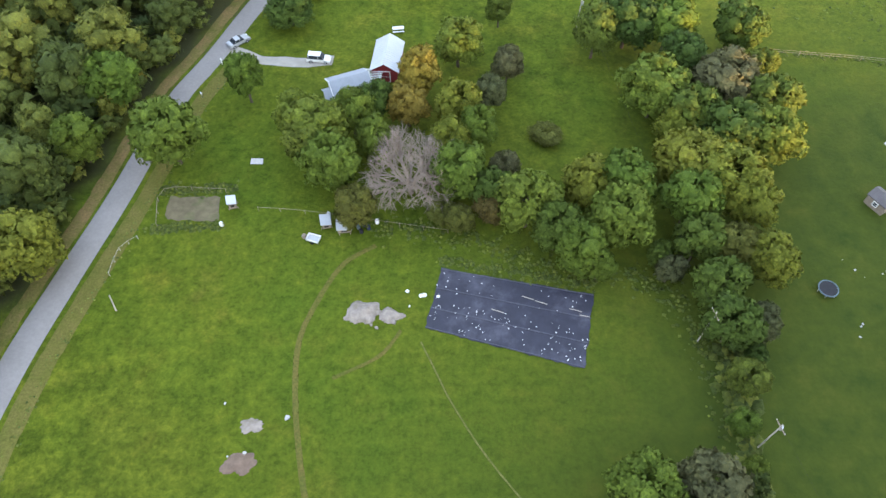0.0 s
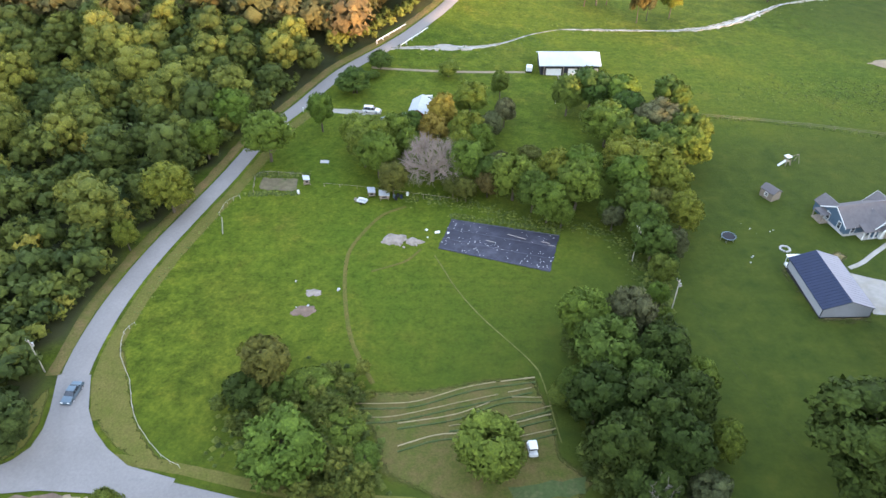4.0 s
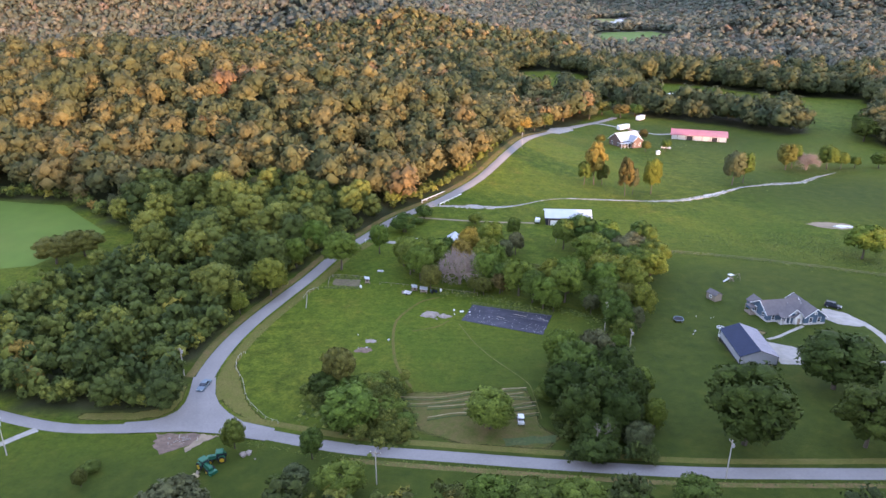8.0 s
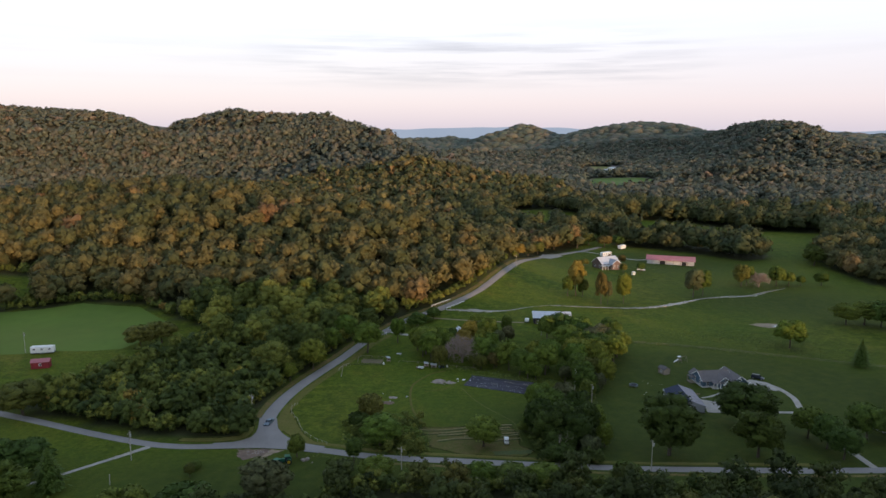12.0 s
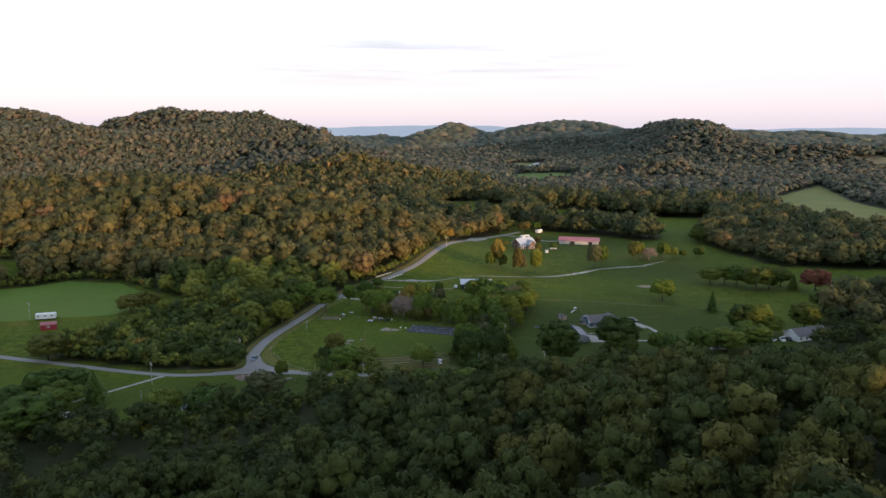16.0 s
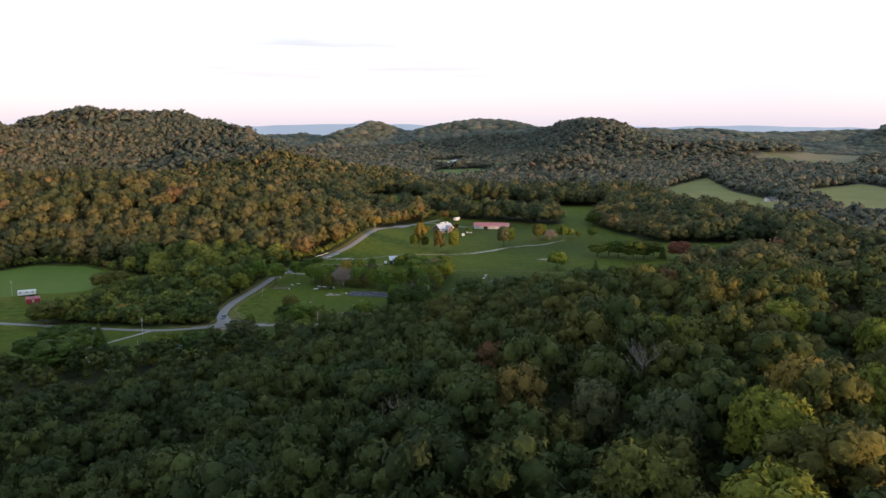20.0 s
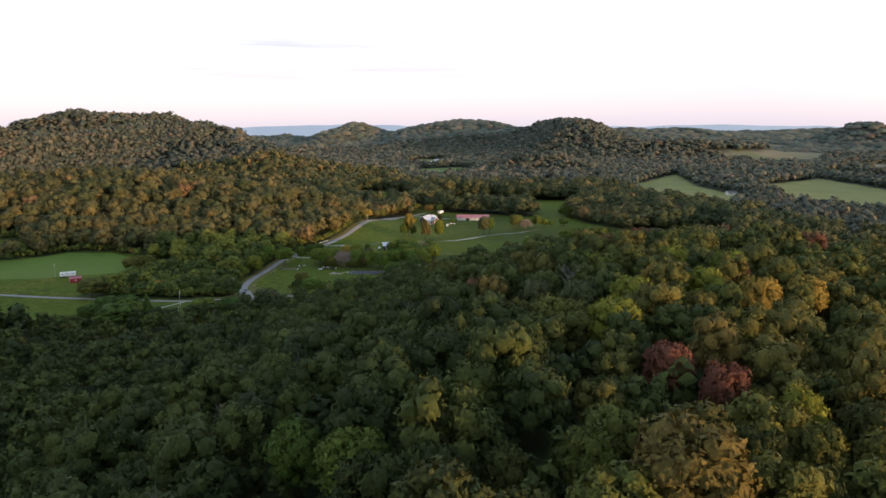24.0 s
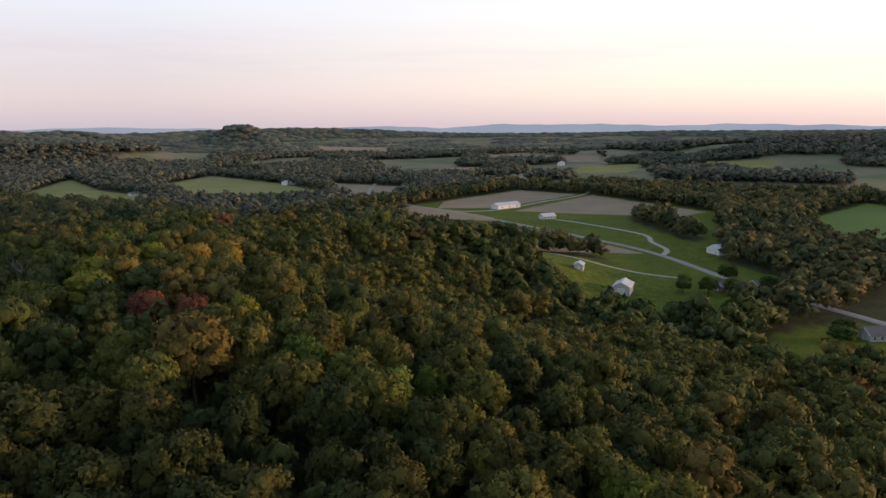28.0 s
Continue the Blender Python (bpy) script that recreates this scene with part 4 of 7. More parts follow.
T2B = [template(18, 1.7, 5, OCT, 70 + i, ruffled=0.4, dome=1.2, swell=1.3) for i in range(8)]
T2C = [template(12, 2.2, 3, OCT, 90 + i, radius=5.6, ruffled=0.4, dome=1.0, swell=1.6) for i in range(8)]
T3 = [puff(PUFF, 60 + i, 7.5, 6.5) for i in range(6)]
T4 = [puff(OCT, 64 + i, 5.0, 4.4) for i in range(4)]

wx, wy = scatter(-340, 300, -520, 330, 8.5, 31)
def hill_top(x, y):
    return (x > -70) & (x < 115) & (y > -455) & (y < np.where(x < -20, -112, -85))


tx, ty = scatter(-70, 115, -455, -85, 7.2, 32)
crest = hill_top(tx, ty)
spare = ~hill_top(wx, wy)
wx, wy = np.concatenate([wx[spare], tx[crest]]), np.concatenate([wy[spare], ty[crest]])
keep = road_clear(wx, wy) & unmarked(wx, wy) & ~((wx > -30) & (wx < 70) & (wy > -412) & (wy < -325))
wx, wy = wx[keep], wy[keep]
near = (wx > -150) & (wx < 215) & (wy > -475) & (wy < 150) & ((wy < 0) | (wx > -135))
hidden = wy < -475
south = (wy < 20) & ~near & ~hidden & ~((wx < -84) & (wy > -5))
top = near & hill_top(wx, wy)
near &= ~top
lane = near & (wy > -5) & (wx < 0)
near &= ~lane
young = (wx < -84) & (wy > -5) & (wy < 78)
slope = (wy >= 20) & ~near & ~lane & ~young
foot = near & (wy > np.where(wx < -20, -112, -78))
near &= ~foot
# darker tints for the shaded west, golden ones painted as sun on the east
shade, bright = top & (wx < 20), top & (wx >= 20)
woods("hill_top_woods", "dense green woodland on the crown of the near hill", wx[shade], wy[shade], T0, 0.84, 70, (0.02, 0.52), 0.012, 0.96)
woods("hill_top_woods", "woodland on the sunlit side of the hill, sunlight painted into olive and yellow leaf tones", wx[bright], wy[bright], T0, 0.82, 77, (0.16, 0.80), 0.04, 0.96)
woods("young_woods", "low bushy young woodland between field and road", wx[young], wy[young], T1, 0.72, 80, (0.0, 0.86), 0.02, 0.0, M_GREENWOOD, 1.15)
low = (wy < 46) & (wx > -105)
woods("lane_woods", "bright green young woodland beside the lane", wx[lane & ~young & ~low], wy[lane & ~young & ~low], T00, 0.95, 78, (0.05, 0.86), 0.03, 0.0, M_GREENWOOD, 0.9)
woods("lane_brush", "low green bushes and brush beside the junction", wx[lane & ~young & low], wy[lane & ~young & low], T00, 0.66, 85, (0.02, 0.8), 0.03, 0.0, M_GREENWOOD, 1.15)
# the eastern flank is tinted warmer, low sun painted into its leaves
east = near & (wx > 60)
woods("hill_woods", "dense green woodland covering the near hill", wx[near & ~east], wy[near & ~east], T1, 1.0, 71, (0.0, 0.50), 0.015)
woods("hill_woods", "woodland on the eastern flank of the hill, sunlight painted into olive and brown leaf tones", wx[east], wy[east], T1, 1.0, 84, (0.2, 0.82), 0.03)
woods("hill_edge_woods", "low leafy trees and saplings at the edge of the hill woods", wx[foot], wy[foot], T1, 0.74, 83, (0.0, 0.6), 0.02, 0.0, None, 0.8)
woods("hill_foot_woods", "dense green woodland at the foot of the hill", wx[south], wy[south], T2, 1.05, 74, (0.0, 0.45), 0.03)
woods("back_woods", "green woodland on the back of the hill", wx[hidden], wy[hidden], T3, 1.0, 75)
# tints of this slope are raised, evening sun put into the leaf colour
woods("valley_woods", "dense mixed autumn woodland on the slope across the lane", wx[slope], wy[slope], T1B, 1.10, 72, (0.20, 0.74), 0.04, 0.0, M_HILLWOOD)

mx, my = scatter(-900, 1000, -520, 1000, 9.4, 33)
dist, az = np.hypot(mx, my + 300), np.degrees(np.arctan2(mx, my + 300))
keep = ~((mx > -340) & (mx < 300) & (my < 330)) & road_clear(mx, my) & (az > -52) & (az < 108) & (dist < 1150)
# lit woods get golden tints painted as sunlight, the others duller ones
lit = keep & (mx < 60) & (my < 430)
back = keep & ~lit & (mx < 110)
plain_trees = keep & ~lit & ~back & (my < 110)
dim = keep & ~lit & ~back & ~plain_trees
close = (back | dim) & (mx > -40) & (mx < 420) & (my < 640)
woods("slope_woods", "dark green and brown trees and hedges on the eastern plain", mx[plain_trees], my[plain_trees], T2, 1.1, 81, (0.0, 0.75), 0.04, 0.0, M_HILLWOOD)
woods("slope_woods", "autumn woodland on the sunlit hill, golden light put into its leaf tone", mx[lit], my[lit], T2, 1.1, 73, (0.22, 0.86), 0.04, 0.0, M_HILLWOOD)
woods("slope_woods", "green and olive woodland on the valley slopes, haze put into its leaf tone", mx[dim & ~close], my[dim & ~close], T2B, 1.08, 76, (0.0, 0.70), 0.04, 0.0, M_HAZED_OAKS)
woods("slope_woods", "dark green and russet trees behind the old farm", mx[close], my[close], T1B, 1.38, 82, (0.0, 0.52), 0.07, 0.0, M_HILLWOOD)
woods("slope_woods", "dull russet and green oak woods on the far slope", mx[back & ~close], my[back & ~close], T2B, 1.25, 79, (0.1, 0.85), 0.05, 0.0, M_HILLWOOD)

# the steep flank of the long western ridge, closely wooded
sx, sy = scatter(-1250, -230, 620, 1060, 5.2, 34)
steep = humps(sx, sy, LEFT_HUMPS[3:4])
flank = (steep > 8) & (steep < 90) & ((sy - 907) - 0.25 * (sx + 733) < 12)
woods("slope_woods", "russet and green oaks on a steep ridge, dulled by painted haze", sx[flank], sy[flank], T2C, 1.05, 86, (0.0, 0.8), 0.05, 1.1, M_HAZED_OAKS, 0.7)

for r0, r1, step in ((1150, 1700, 10.4), (1700, 2500, 13.5), (2500, 3500, 22.0), (3500, 4400, 38.0)):
    a, b = scatter(-3600, 4300, -900, 4300, step, int(r0))
    d, az = np.hypot(a, b + 300), np.degrees(np.arctan2(a, b + 300))
    k = (d >= r0) & (d < r1) & (az > -42) & (az < 97)
    if r1 <= 2500:
        woods("far_woods", "far green and russet wooded hills, haze put into the leaf tone", a[k], b[k], T2C, step / 8.0, int(r1), (0.0, 0.8), 0.05, 1.15, M_HAZED_OAKS, 0.7)
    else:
        woods("far_woods", "far wooded hills and hedges", a[k], b[k], T3, step / 8.0, int(r1), (0.0, 0.8), 0.05, 1.1, M_HAZED_OAKS, 0.8)


# ---- building blocks for made things ----
def part(name, bm, mat, parent, label=""):
    me = bpy.data.meshes.new(name)
    bmesh.ops.recalc_face_normals(bm, faces=bm.faces[:])
    bm.to_mesh(me)
    bm.free()
    me.materials.append(mat)
    ob = new(name, me)
    ob.parent = parent
    if label:
        tagged(ob, label)
    return ob


def thing(name, x, y, turn, label, category, group="", sink=0.0):
    e = tagged(new(name), label, category, group)
    e.matrix_basis = pose(x, y, float(land(x, y)) - sink, 0, 0, turn)
    return e


def box(bm, x0, x1, y0, y1, z0, z1, top=1.0, m=None):
    """A block; top below 1 narrows its upper face. Edges are taken off a little."""
    cx, cy = (x0 + x1) / 2, (y0 + y1) / 2
    v = [Vector((cx + (x - cx) * k, cy + (y - cy) * k, z)) for z, k in ((z0, 1.0), (z1, top)) for x, y in ((x0, y0), (x1, y0), (x1, y1), (x0, y1))]
    v = [bm.verts.new(m @ q if m else q) for q in v]
    for f in ((0, 3, 2, 1), (4, 5, 6, 7), (0, 1, 5, 4), (1, 2, 6, 5), (2, 3, 7, 6), (3, 0, 4, 7)):
        bm.faces.new([v[i] for i in f])
    return v


def blocks(*rows, top=1.0):
    bm = bmesh.new()
    for r in rows:
        box(bm, *r, top=top)
    return bm


def prism(outline, y0, y1, pinch=0.0):
    """An outline in x and z, drawn out along y; pinch narrows the upper points."""
    bm = bmesh.new()
    zs = [z for _, z in outline]
    lo, hi = min(zs), max(zs)
    rings = []
    for y, sgn in ((y0, 1), (y1, -1)):
        rings.append([bm.verts.new((x, y + sgn * pinch * (z - lo) / (hi - lo), z)) for x, z in outline])
    n = len(outline)
    for i in range(n):
        bm.faces.new((rings[0][i], rings[0][(i + 1) % n], rings[1][(i + 1) % n], rings[1][i]))
    bm.faces.new(rings[0][::-1])
    bm.faces.new(rings[1])
    return bm


def disc(bm, centre, axis, radius, width, sides=14):
    c, a = Vector(centre), Vector(axis).normalized()
    limb(bm, c - a * width / 2, c + a * width / 2, radius, radius, sides)


M_WHITE = plain("white_paint", (0.74, 0.74, 0.72), 0.5, vary=0.1, scale=1.0, dirt=(0.52, 0.50, 0.46))
M_WHITE_METAL = plain("white_metal_roof", (0.50, 0.52, 0.55), 0.45, 0.1, vary=0.1, scale=0.4, dirt=(0.50, 0.49, 0.47))
M_GREY_METAL = plain("galvanised_sheet", (0.40, 0.40, 0.42), 0.5, 0.15, vary=0.12, scale=0.3)
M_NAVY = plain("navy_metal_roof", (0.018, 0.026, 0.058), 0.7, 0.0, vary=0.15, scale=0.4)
M_SHINGLE = plain("grey_shingles", (0.128, 0.116, 0.118), 0.9, vary=0.22, scale=0.8, relief=0.03)
M_BLUE = plain("blue_grey_siding", (0.070, 0.115, 0.165), 0.6, vary=0.12, scale=1.2)
M_SIDING = plain("pale_siding", (0.52, 0.50, 0.48), 0.6, vary=0.1, scale=1.0)
M_STONE = plain("pale_stone", (0.48, 0.46, 0.44), 0.9, vary=0.25, scale=2.0, relief=0.03)
M_RED = plain("barn_red", (0.260, 0.030, 0.035), 0.7, vary=0.2, scale=1.0)
M_RED_ROOF = plain("faded_red_roof", (0.40, 0.15, 0.165), 0.5, 0.1, vary=0.2, scale=0.25, dirt=(0.36, 0.23, 0.21))
M_FARM_WALL = plain("weathered_brown_wall", (0.150, 0.105, 0.090), 0.85, vary=0.25, scale=2)
M_BLACK = plain("black_boards", (0.022, 0.022, 0.026), 0.8, vary=0.3, scale=1.5)
M_TARP = plain("black_tarpaulin", (0.030, 0.030, 0.045), 0.5, vary=0.35, scale=0.6, dirt=(0.095, 0.092, 0.118))
M_SEAM = plain("folded_sheeting", (0.075, 0.074, 0.095), 0.45, vary=0.4, scale=1.2)
M_TIMBER = plain("weathered_timber", (0.27, 0.22, 0.17), 0.9, vary=0.25, scale=2)
M_POLE = plain("weathered_pole", (0.42, 0.38, 0.33), 0.9, vary=0.2, scale=3)
M_RUBBER = plain("black_rubber", (0.02, 0.02, 0.02), 0.8, scale=4)
M_GREEN = plain("tractor_green", (0.020, 0.110, 0.060), 0.4, vary=0.15)
M_YELLOW = plain("yellow_rim", (0.55, 0.36, 0.02), 0.5)
M_SKYBLUE = plain("car_blue", (0.13, 0.175, 0.21), 0.3, 0.3, vary=0.08)
M_DARKCAR = plain("dark_car_paint", (0.02, 0.022, 0.03), 0.3, 0.2, vary=0.1)
M_SILVER = plain("silver_car_paint", (0.45, 0.46, 0.48), 0.3, 0.4, vary=0.08)
M_STRAW = plain("straw", (0.34, 0.28, 0.16), 0.95, vary=0.3, scale=1.0)
M_SOIL = worn("tilled_soil", (0.122, 0.096, 0.036), (0.076, 0.090, 0.018), 0.35, 0.9)
M_ROW = plain("low_green_plants", (0.060, 0.085, 0.025), 0.95, vary=0.35, scale=1.5, dirt=(0.13, 0.12, 0.05))
M_DEBRIS = plain("burnt_earth_and_rubble", (0.175, 0.122, 0.090), 0.95, vary=0.4, scale=0.9, dirt=(0.09, 0.065, 0.055), relief=0.06)
M_BAR = worn("creek_gravel", (0.46, 0.42, 0.38), (0.24, 0.19, 0.12), 0.4, 0.8)
# the navy workshop roof once more, sky reflection painted in as grey
M_ROOF_SHEEN = plain("navy_roof_sky_sheen", (0.25, 0.24, 0.27), 0.5, 0.1, vary=0.12, scale=0.3)
M_PALE_ROOF = plain("pale_grey_shingles", (0.30, 0.32, 0.35), 0.85, vary=0.15, scale=0.6)
M_RUBBLE = plain("pale_rubble", (0.29, 0.245, 0.21), 0.95, vary=0.4, scale=1.2, dirt=(0.12, 0.10, 0.06), relief=0.1)
M_CROP = plain("ripe_brown_crop", (0.235, 0.175, 0.115), 0.95, vary=0.2, scale=0.03, dirt=(0.17, 0.15, 0.07))
M_HAY = plain("yellowing_hay_field", (0.195, 0.188, 0.048), 0.95, vary=0.2, scale=0.02, dirt=(0.12, 0.15, 0.035))
M_LUSH = plain("lush_green_field", (0.095, 0.150, 0.018), 0.95, vary=0.2, scale=0.02, dirt=(0.13, 0.15, 0.025))


def glass(name, tint, rough=0.08):
    m, nt, p = material(name, rough, 0.0, 0.6)
    c = ramp(nt, noise_of(nt, 0.6, 2), [(0.3, tint), (0.7, tuple(v * 1.5 for v in tint))])
    link(nt, c, p.inputs["Base Color"])
    return m


M_GLASS = glass("window_glass", (0.025, 0.030, 0.038))


def water_material():
    m, nt, p = material("creek_water", 0.06, 0.0, 0.6)
    c = ramp(nt, noise_of(nt, 0.3, 4), [(0.35, (0.10, 0.11, 0.09)), (0.65, (0.30, 0.29, 0.26))])
    link(nt, c, p.inputs["Base Color"])
    bump(nt, p, noise_of(nt, 2.5, 3), 0.15, 0.05)
    return m


M_WATER = water_material()


def roof_slope(L, half, eave, ridge, over, side, ribs=0.0, thick=0.16):
    """One slope of a gabled roof whose ridge runs along x; side -1 is the south one. ribs: the spacing of raised seams in its sheet."""
    bm = bmesh.new()
    run = half + over
    low, x0, x1 = ridge - (ridge - eave) / half * run, -L / 2 - over, L / 2 + over
    line = [(x0, thick)]
    if ribs:
        for x in np.arange(x0 + ribs, x1 - ribs / 2, ribs):
            line += [(x - 0.05, thick), (x - 0.03, thick + 0.06), (x + 0.03, thick + 0.06), (x + 0.05, thick)]
    line += [(x1, thick)]
    rows = [[(bm.verts.new((x, 0, ridge + d)), bm.verts.new((x, side * run, low + d))) for x, d in line], [(bm.verts.new((x, 0, ridge)), bm.verts.new((x, side * run, low))) for x in (x0, x1)]]
    for (a, b), (c, d) in zip(rows[0], rows[0][1:]):
        bm.faces.new((a, b, d, c))
    (a, b), (c, d) = rows[1]
    bm.faces.new((a, c, d, b))
    bm.faces.new([q[0] for q in rows[0]] + [c, a])
    bm.faces.new([q[1] for q in rows[0]] + [d, b])
    for q, (u, w) in ((rows[0][0], rows[1][0]), (rows[0][-1], rows[1][1])):
        bm.faces.new((q[0], q[1], w, u))
    return bm


def gabled(e, L, W, eave, ridge, wall, roofs, over=0.5, ribs=0.0, at=(0, 0), turn=0, base=0.6, trim=None, sides=(-1, 1)):
    """Walls and roof of a gabled block set on e; its ridge runs along its own x."""
    m = pose(at[0], at[1], 0, 0, 0, turn)
    half = W / 2
    walls = prism([(-half, -base), (half, -base), (half, eave), (0, ridge), (-half, eave)], -L / 2, L / 2)
    bmesh.ops.transform(walls, matrix=m @ pose(0, 0, 0, 0, 0, 90), verts=walls.verts[:])
    part("outer_wall", walls, wall, e)
    for s, mat in zip(sides, roofs):
        r = roof_slope(L, half, eave, ridge, over, s, ribs)
        bmesh.ops.transform(r, matrix=m, verts=r.verts[:])
        part("roof_slope", r, mat, e)
    if trim:
        for s in (-1, 1):
            bm = bmesh.new()
            for k in (-1, 1):
                run, z1 = half + over, ridge - (ridge - eave) / half * (half + over)
                a, b = Vector((s * (L / 2 + over + 0.03), 0, ridge + 0.05)), Vector((s * (L / 2 + over + 0.03), k * run, z1 + 0.05))
                limb(bm, m @ a, m @ b, 0.14, 0.14, 4)
            part("gable_trim", bm, trim, e, "white gable trim board")


def opening(e, x, y, z, w, h, face, pane=None, frame_mat=None, name="window", bars=True):
    """A framed window or door on a wall that faces 's', 'n', 'e' or 'w'."""
    turn = {"s": 0, "e": 90, "n": 180, "w": 270}[face]
    m = pose(x, y, z, 0, 0, turn)
    bm = bmesh.new()
    t = 0.14
    rows = [(-w / 2 - t, w / 2 + t, -0.09, 0.03, h / 2, h / 2 + t), (-w / 2 - t, w / 2 + t, -0.11, 0.03, -h / 2 - t, -h / 2), (-w / 2 - t, -w / 2, -0.09, 0.03, -h / 2, h / 2), (w / 2, w / 2 + t, -0.09, 0.03, -h / 2, h / 2)]
    if bars:
        rows += [(-w / 2, w / 2, -0.075, -0.03, -0.03, 0.03)]
    for r in rows:
        box(bm, *r, m=m)
    f = part(name, bm, frame_mat or M_WHITE, e)
    bm = bmesh.new()
    box(bm, -w / 2, w / 2, -0.05, 0.02, -h / 2, h / 2, m=m)
    part("pane" if name == "window" else "leaf", bm, pane or M_GLASS, f)
    return f


# ---- the garden and the field ----
def tarp():
    # black sheeting pegged over a garden plot, its edges a little ragged and lifted
    poly = [(2.7, 61.0), (26.3, 55.1), (22.8, 42.4), (-0.3, 50.2)]
    bm = sheet(poly, 0.10, 0.8, 0.35, 5)
    for v in bm.verts:
        v.co.z += 0.06 * noise.noise(v.co * 0.7) + 0.04 * noise.noise(v.co * 2.3)
    tarp_ob = laid("garden_tarpaulin", bm, M_TARP, "black plastic tarpaulin spread over a garden plot", "tarpaulin", kind="")
    # overlapping joints between the three widths of sheeting, and the turned hems
    q = [Vector((*p, 0)) for p in poly]
    for name, w, half in (("seam", 0.34, 0.12), ("seam", 0.67, 0.12), ("hem", 0.015, 0.10), ("hem", 0.985, 0.10)):
        pts = [q[0].lerp(q[3], w).lerp(q[1].lerp(q[2], w), k / 12) for k in range(13)]
        v, f = strip([(p.x, p.y) for p in pts], half * 2, 0.22, 1.0, 0.3, crown=0.03, seed=70)
        new(name, mesh_of(name, v, f, M_SEAM)).parent = tarp_ob
    rng = random.Random(4)
    bmw = bmesh.new()
    bmesh.ops.create_icosphere(bmw, subdivisions=1, radius=0.22)
    for v in bmw.verts:
        v.co *= 0.8 + 0.4 * rng.random()
        v.co.z *= 0.6
    me = bpy.data.meshes.new("tarp_weight")
    bmw.to_mesh(me)
    bmw.free()
    me.materials.append(M_WHITE)
    corners = [Vector((*p, 0)) for p in poly]
    spots = [(u, w) for u in (0.06, 0.13, 0.20, 0.28, 0.36) for w in (0.14, 0.30)] + [(0.24 + 0.05 * i, 0.55 + 0.02 * i) for i in range(6)] + [(rng.random(), 0.55 + 0.42 * rng.random()) for i in range(70)] + [(rng.random(), 0.05 + 0.9 * rng.random()) for i in range(30)] + [(0.02, 0.5), (0.0, 0.3), (0.72, 0.15)]
    for u, w in spots:
        q = corners[0].lerp(corners[1], u).lerp(corners[3].lerp(corners[2], u), w)
        o = tagged(new("tarp_weight", me), "small white stone weighing down the black tarpaulin", "stone", "tarp weights")
        k = 0.22 + 0.33 * rng.random()
        o.matrix_basis = pose(q.x, q.y, float(land(q.x, q.y)) + 0.2, 0, 0, rng.random() * 360) @ Matrix.Diagonal((k, k, k, 1))
    for (a, b), (c, d) in (((0.55, 0.22), (0.63, 0.24)), ((0.64, 0.25), (0.72, 0.27)), ((0.86, 0.27), (0.94, 0.28)), ((0.93, 0.33), (0.99, 0.33)), ((0.38, 0.50), (0.46, 0.52))):
        p, q = (corners[0].lerp(corners[1], u).lerp(corners[3].lerp(corners[2], u), w) for u, w in ((a, b), (c, d)))
        bm = bmesh.new()
        for r in (p, q):
            r.z = float(land(r.x, r.y)) + 0.24
        limb(bm, p, q, 0.07, 0.07)
        laid("batten", bm, M_POLE, "pale wooden batten lying on the tarpaulin", "batten", kind="", group="battens")


tarp()


def heap(x, y, r, h, mat, name, label, category, seed, squash=0.7):
    rng = np.random.RandomState(seed)
    bm = bmesh.new()
    bmesh.ops.create_grid(bm, x_segments=14, y_segments=14, size=1)
    off = Vector((seed * 3.1, seed * 1.7, 0))
    for v in bm.verts:
        a = math.atan2(v.co.y, v.co.x)
        edge = 0.75 + 0.35 * noise.noise(Vector((math.cos(a), math.sin(a), 0)) * 1.5 + off)
        d = min(1, v.co.length / max(edge, 0.2))
        lump = max(0, 1 - d * d) * (0.5 + 0.5 * noise.noise(v.co * 2.4 + off) + 0.5)
        px, py = x + v.co.x * r, y + v.co.y * r * squash
        v.co = Vector((px, py, float(land(px, py)) + h * lump + (0.03 if d < 0.98 else -0.15)))
    return laid(name, bm, mat, label, category, kind="")


def stones(x, y, spread, count, size, mat, label, group, seed):
    rng = random.Random(seed)
    bm = bmesh.new()
    bmesh.ops.create_icosphere(bm, subdivisions=1, radius=1)
    for v in bm.verts:
        v.co *= 0.7 + 0.5 * rng.random()
    me = bpy.data.meshes.new("stone")
    bm.to_mesh(me)
    bm.free()
    me.materials.append(mat)
    for i in range(count):
        a, d = rng.random() * 6.28, spread * math.sqrt(rng.random())
        px, py, k = x + math.cos(a) * d, y + math.sin(a) * d * 0.7, size * (0.5 + rng.random())
        o = tagged(new("stone", me), label, "stone", group)
        o.matrix_basis = pose(px, py, float(land(px, py)) + k * 0.3, 0, 0, rng.random() * 360) @ Matrix.Diagonal((k, k * 0.8, k * 0.6, 1))


heap(-9.8, 53.4, 3.8, 0.9, M_RUBBLE, "mound", "pale heap of broken stone in the meadow", "rubble", 3)
heap(-5.6, 52.6, 2.6, 0.6, M_RUBBLE, "mound", "small pale heap of broken stone in the meadow", "rubble", 8)
stones(-8, 53, 4.0, 14, 0.45, M_RUBBLE, "pale broken stone by the rubble heap", "rubble stones", 2)
heap(-24.8, 35.8, 2.2, 0.25, M_RUBBLE, "ash_patch", "pale patch of ash in the grass", "ash", 5)
heap(-26.0, 30.6, 3.2, 0.3, M_DEBRIS, "burn_pile", "dark patch of burnt debris in the grass", "debris", 6)
stones(-26.0, 31.0, 2.0, 7, 0.34, M_STONE, "white block among burnt debris", "debris blocks", 7)
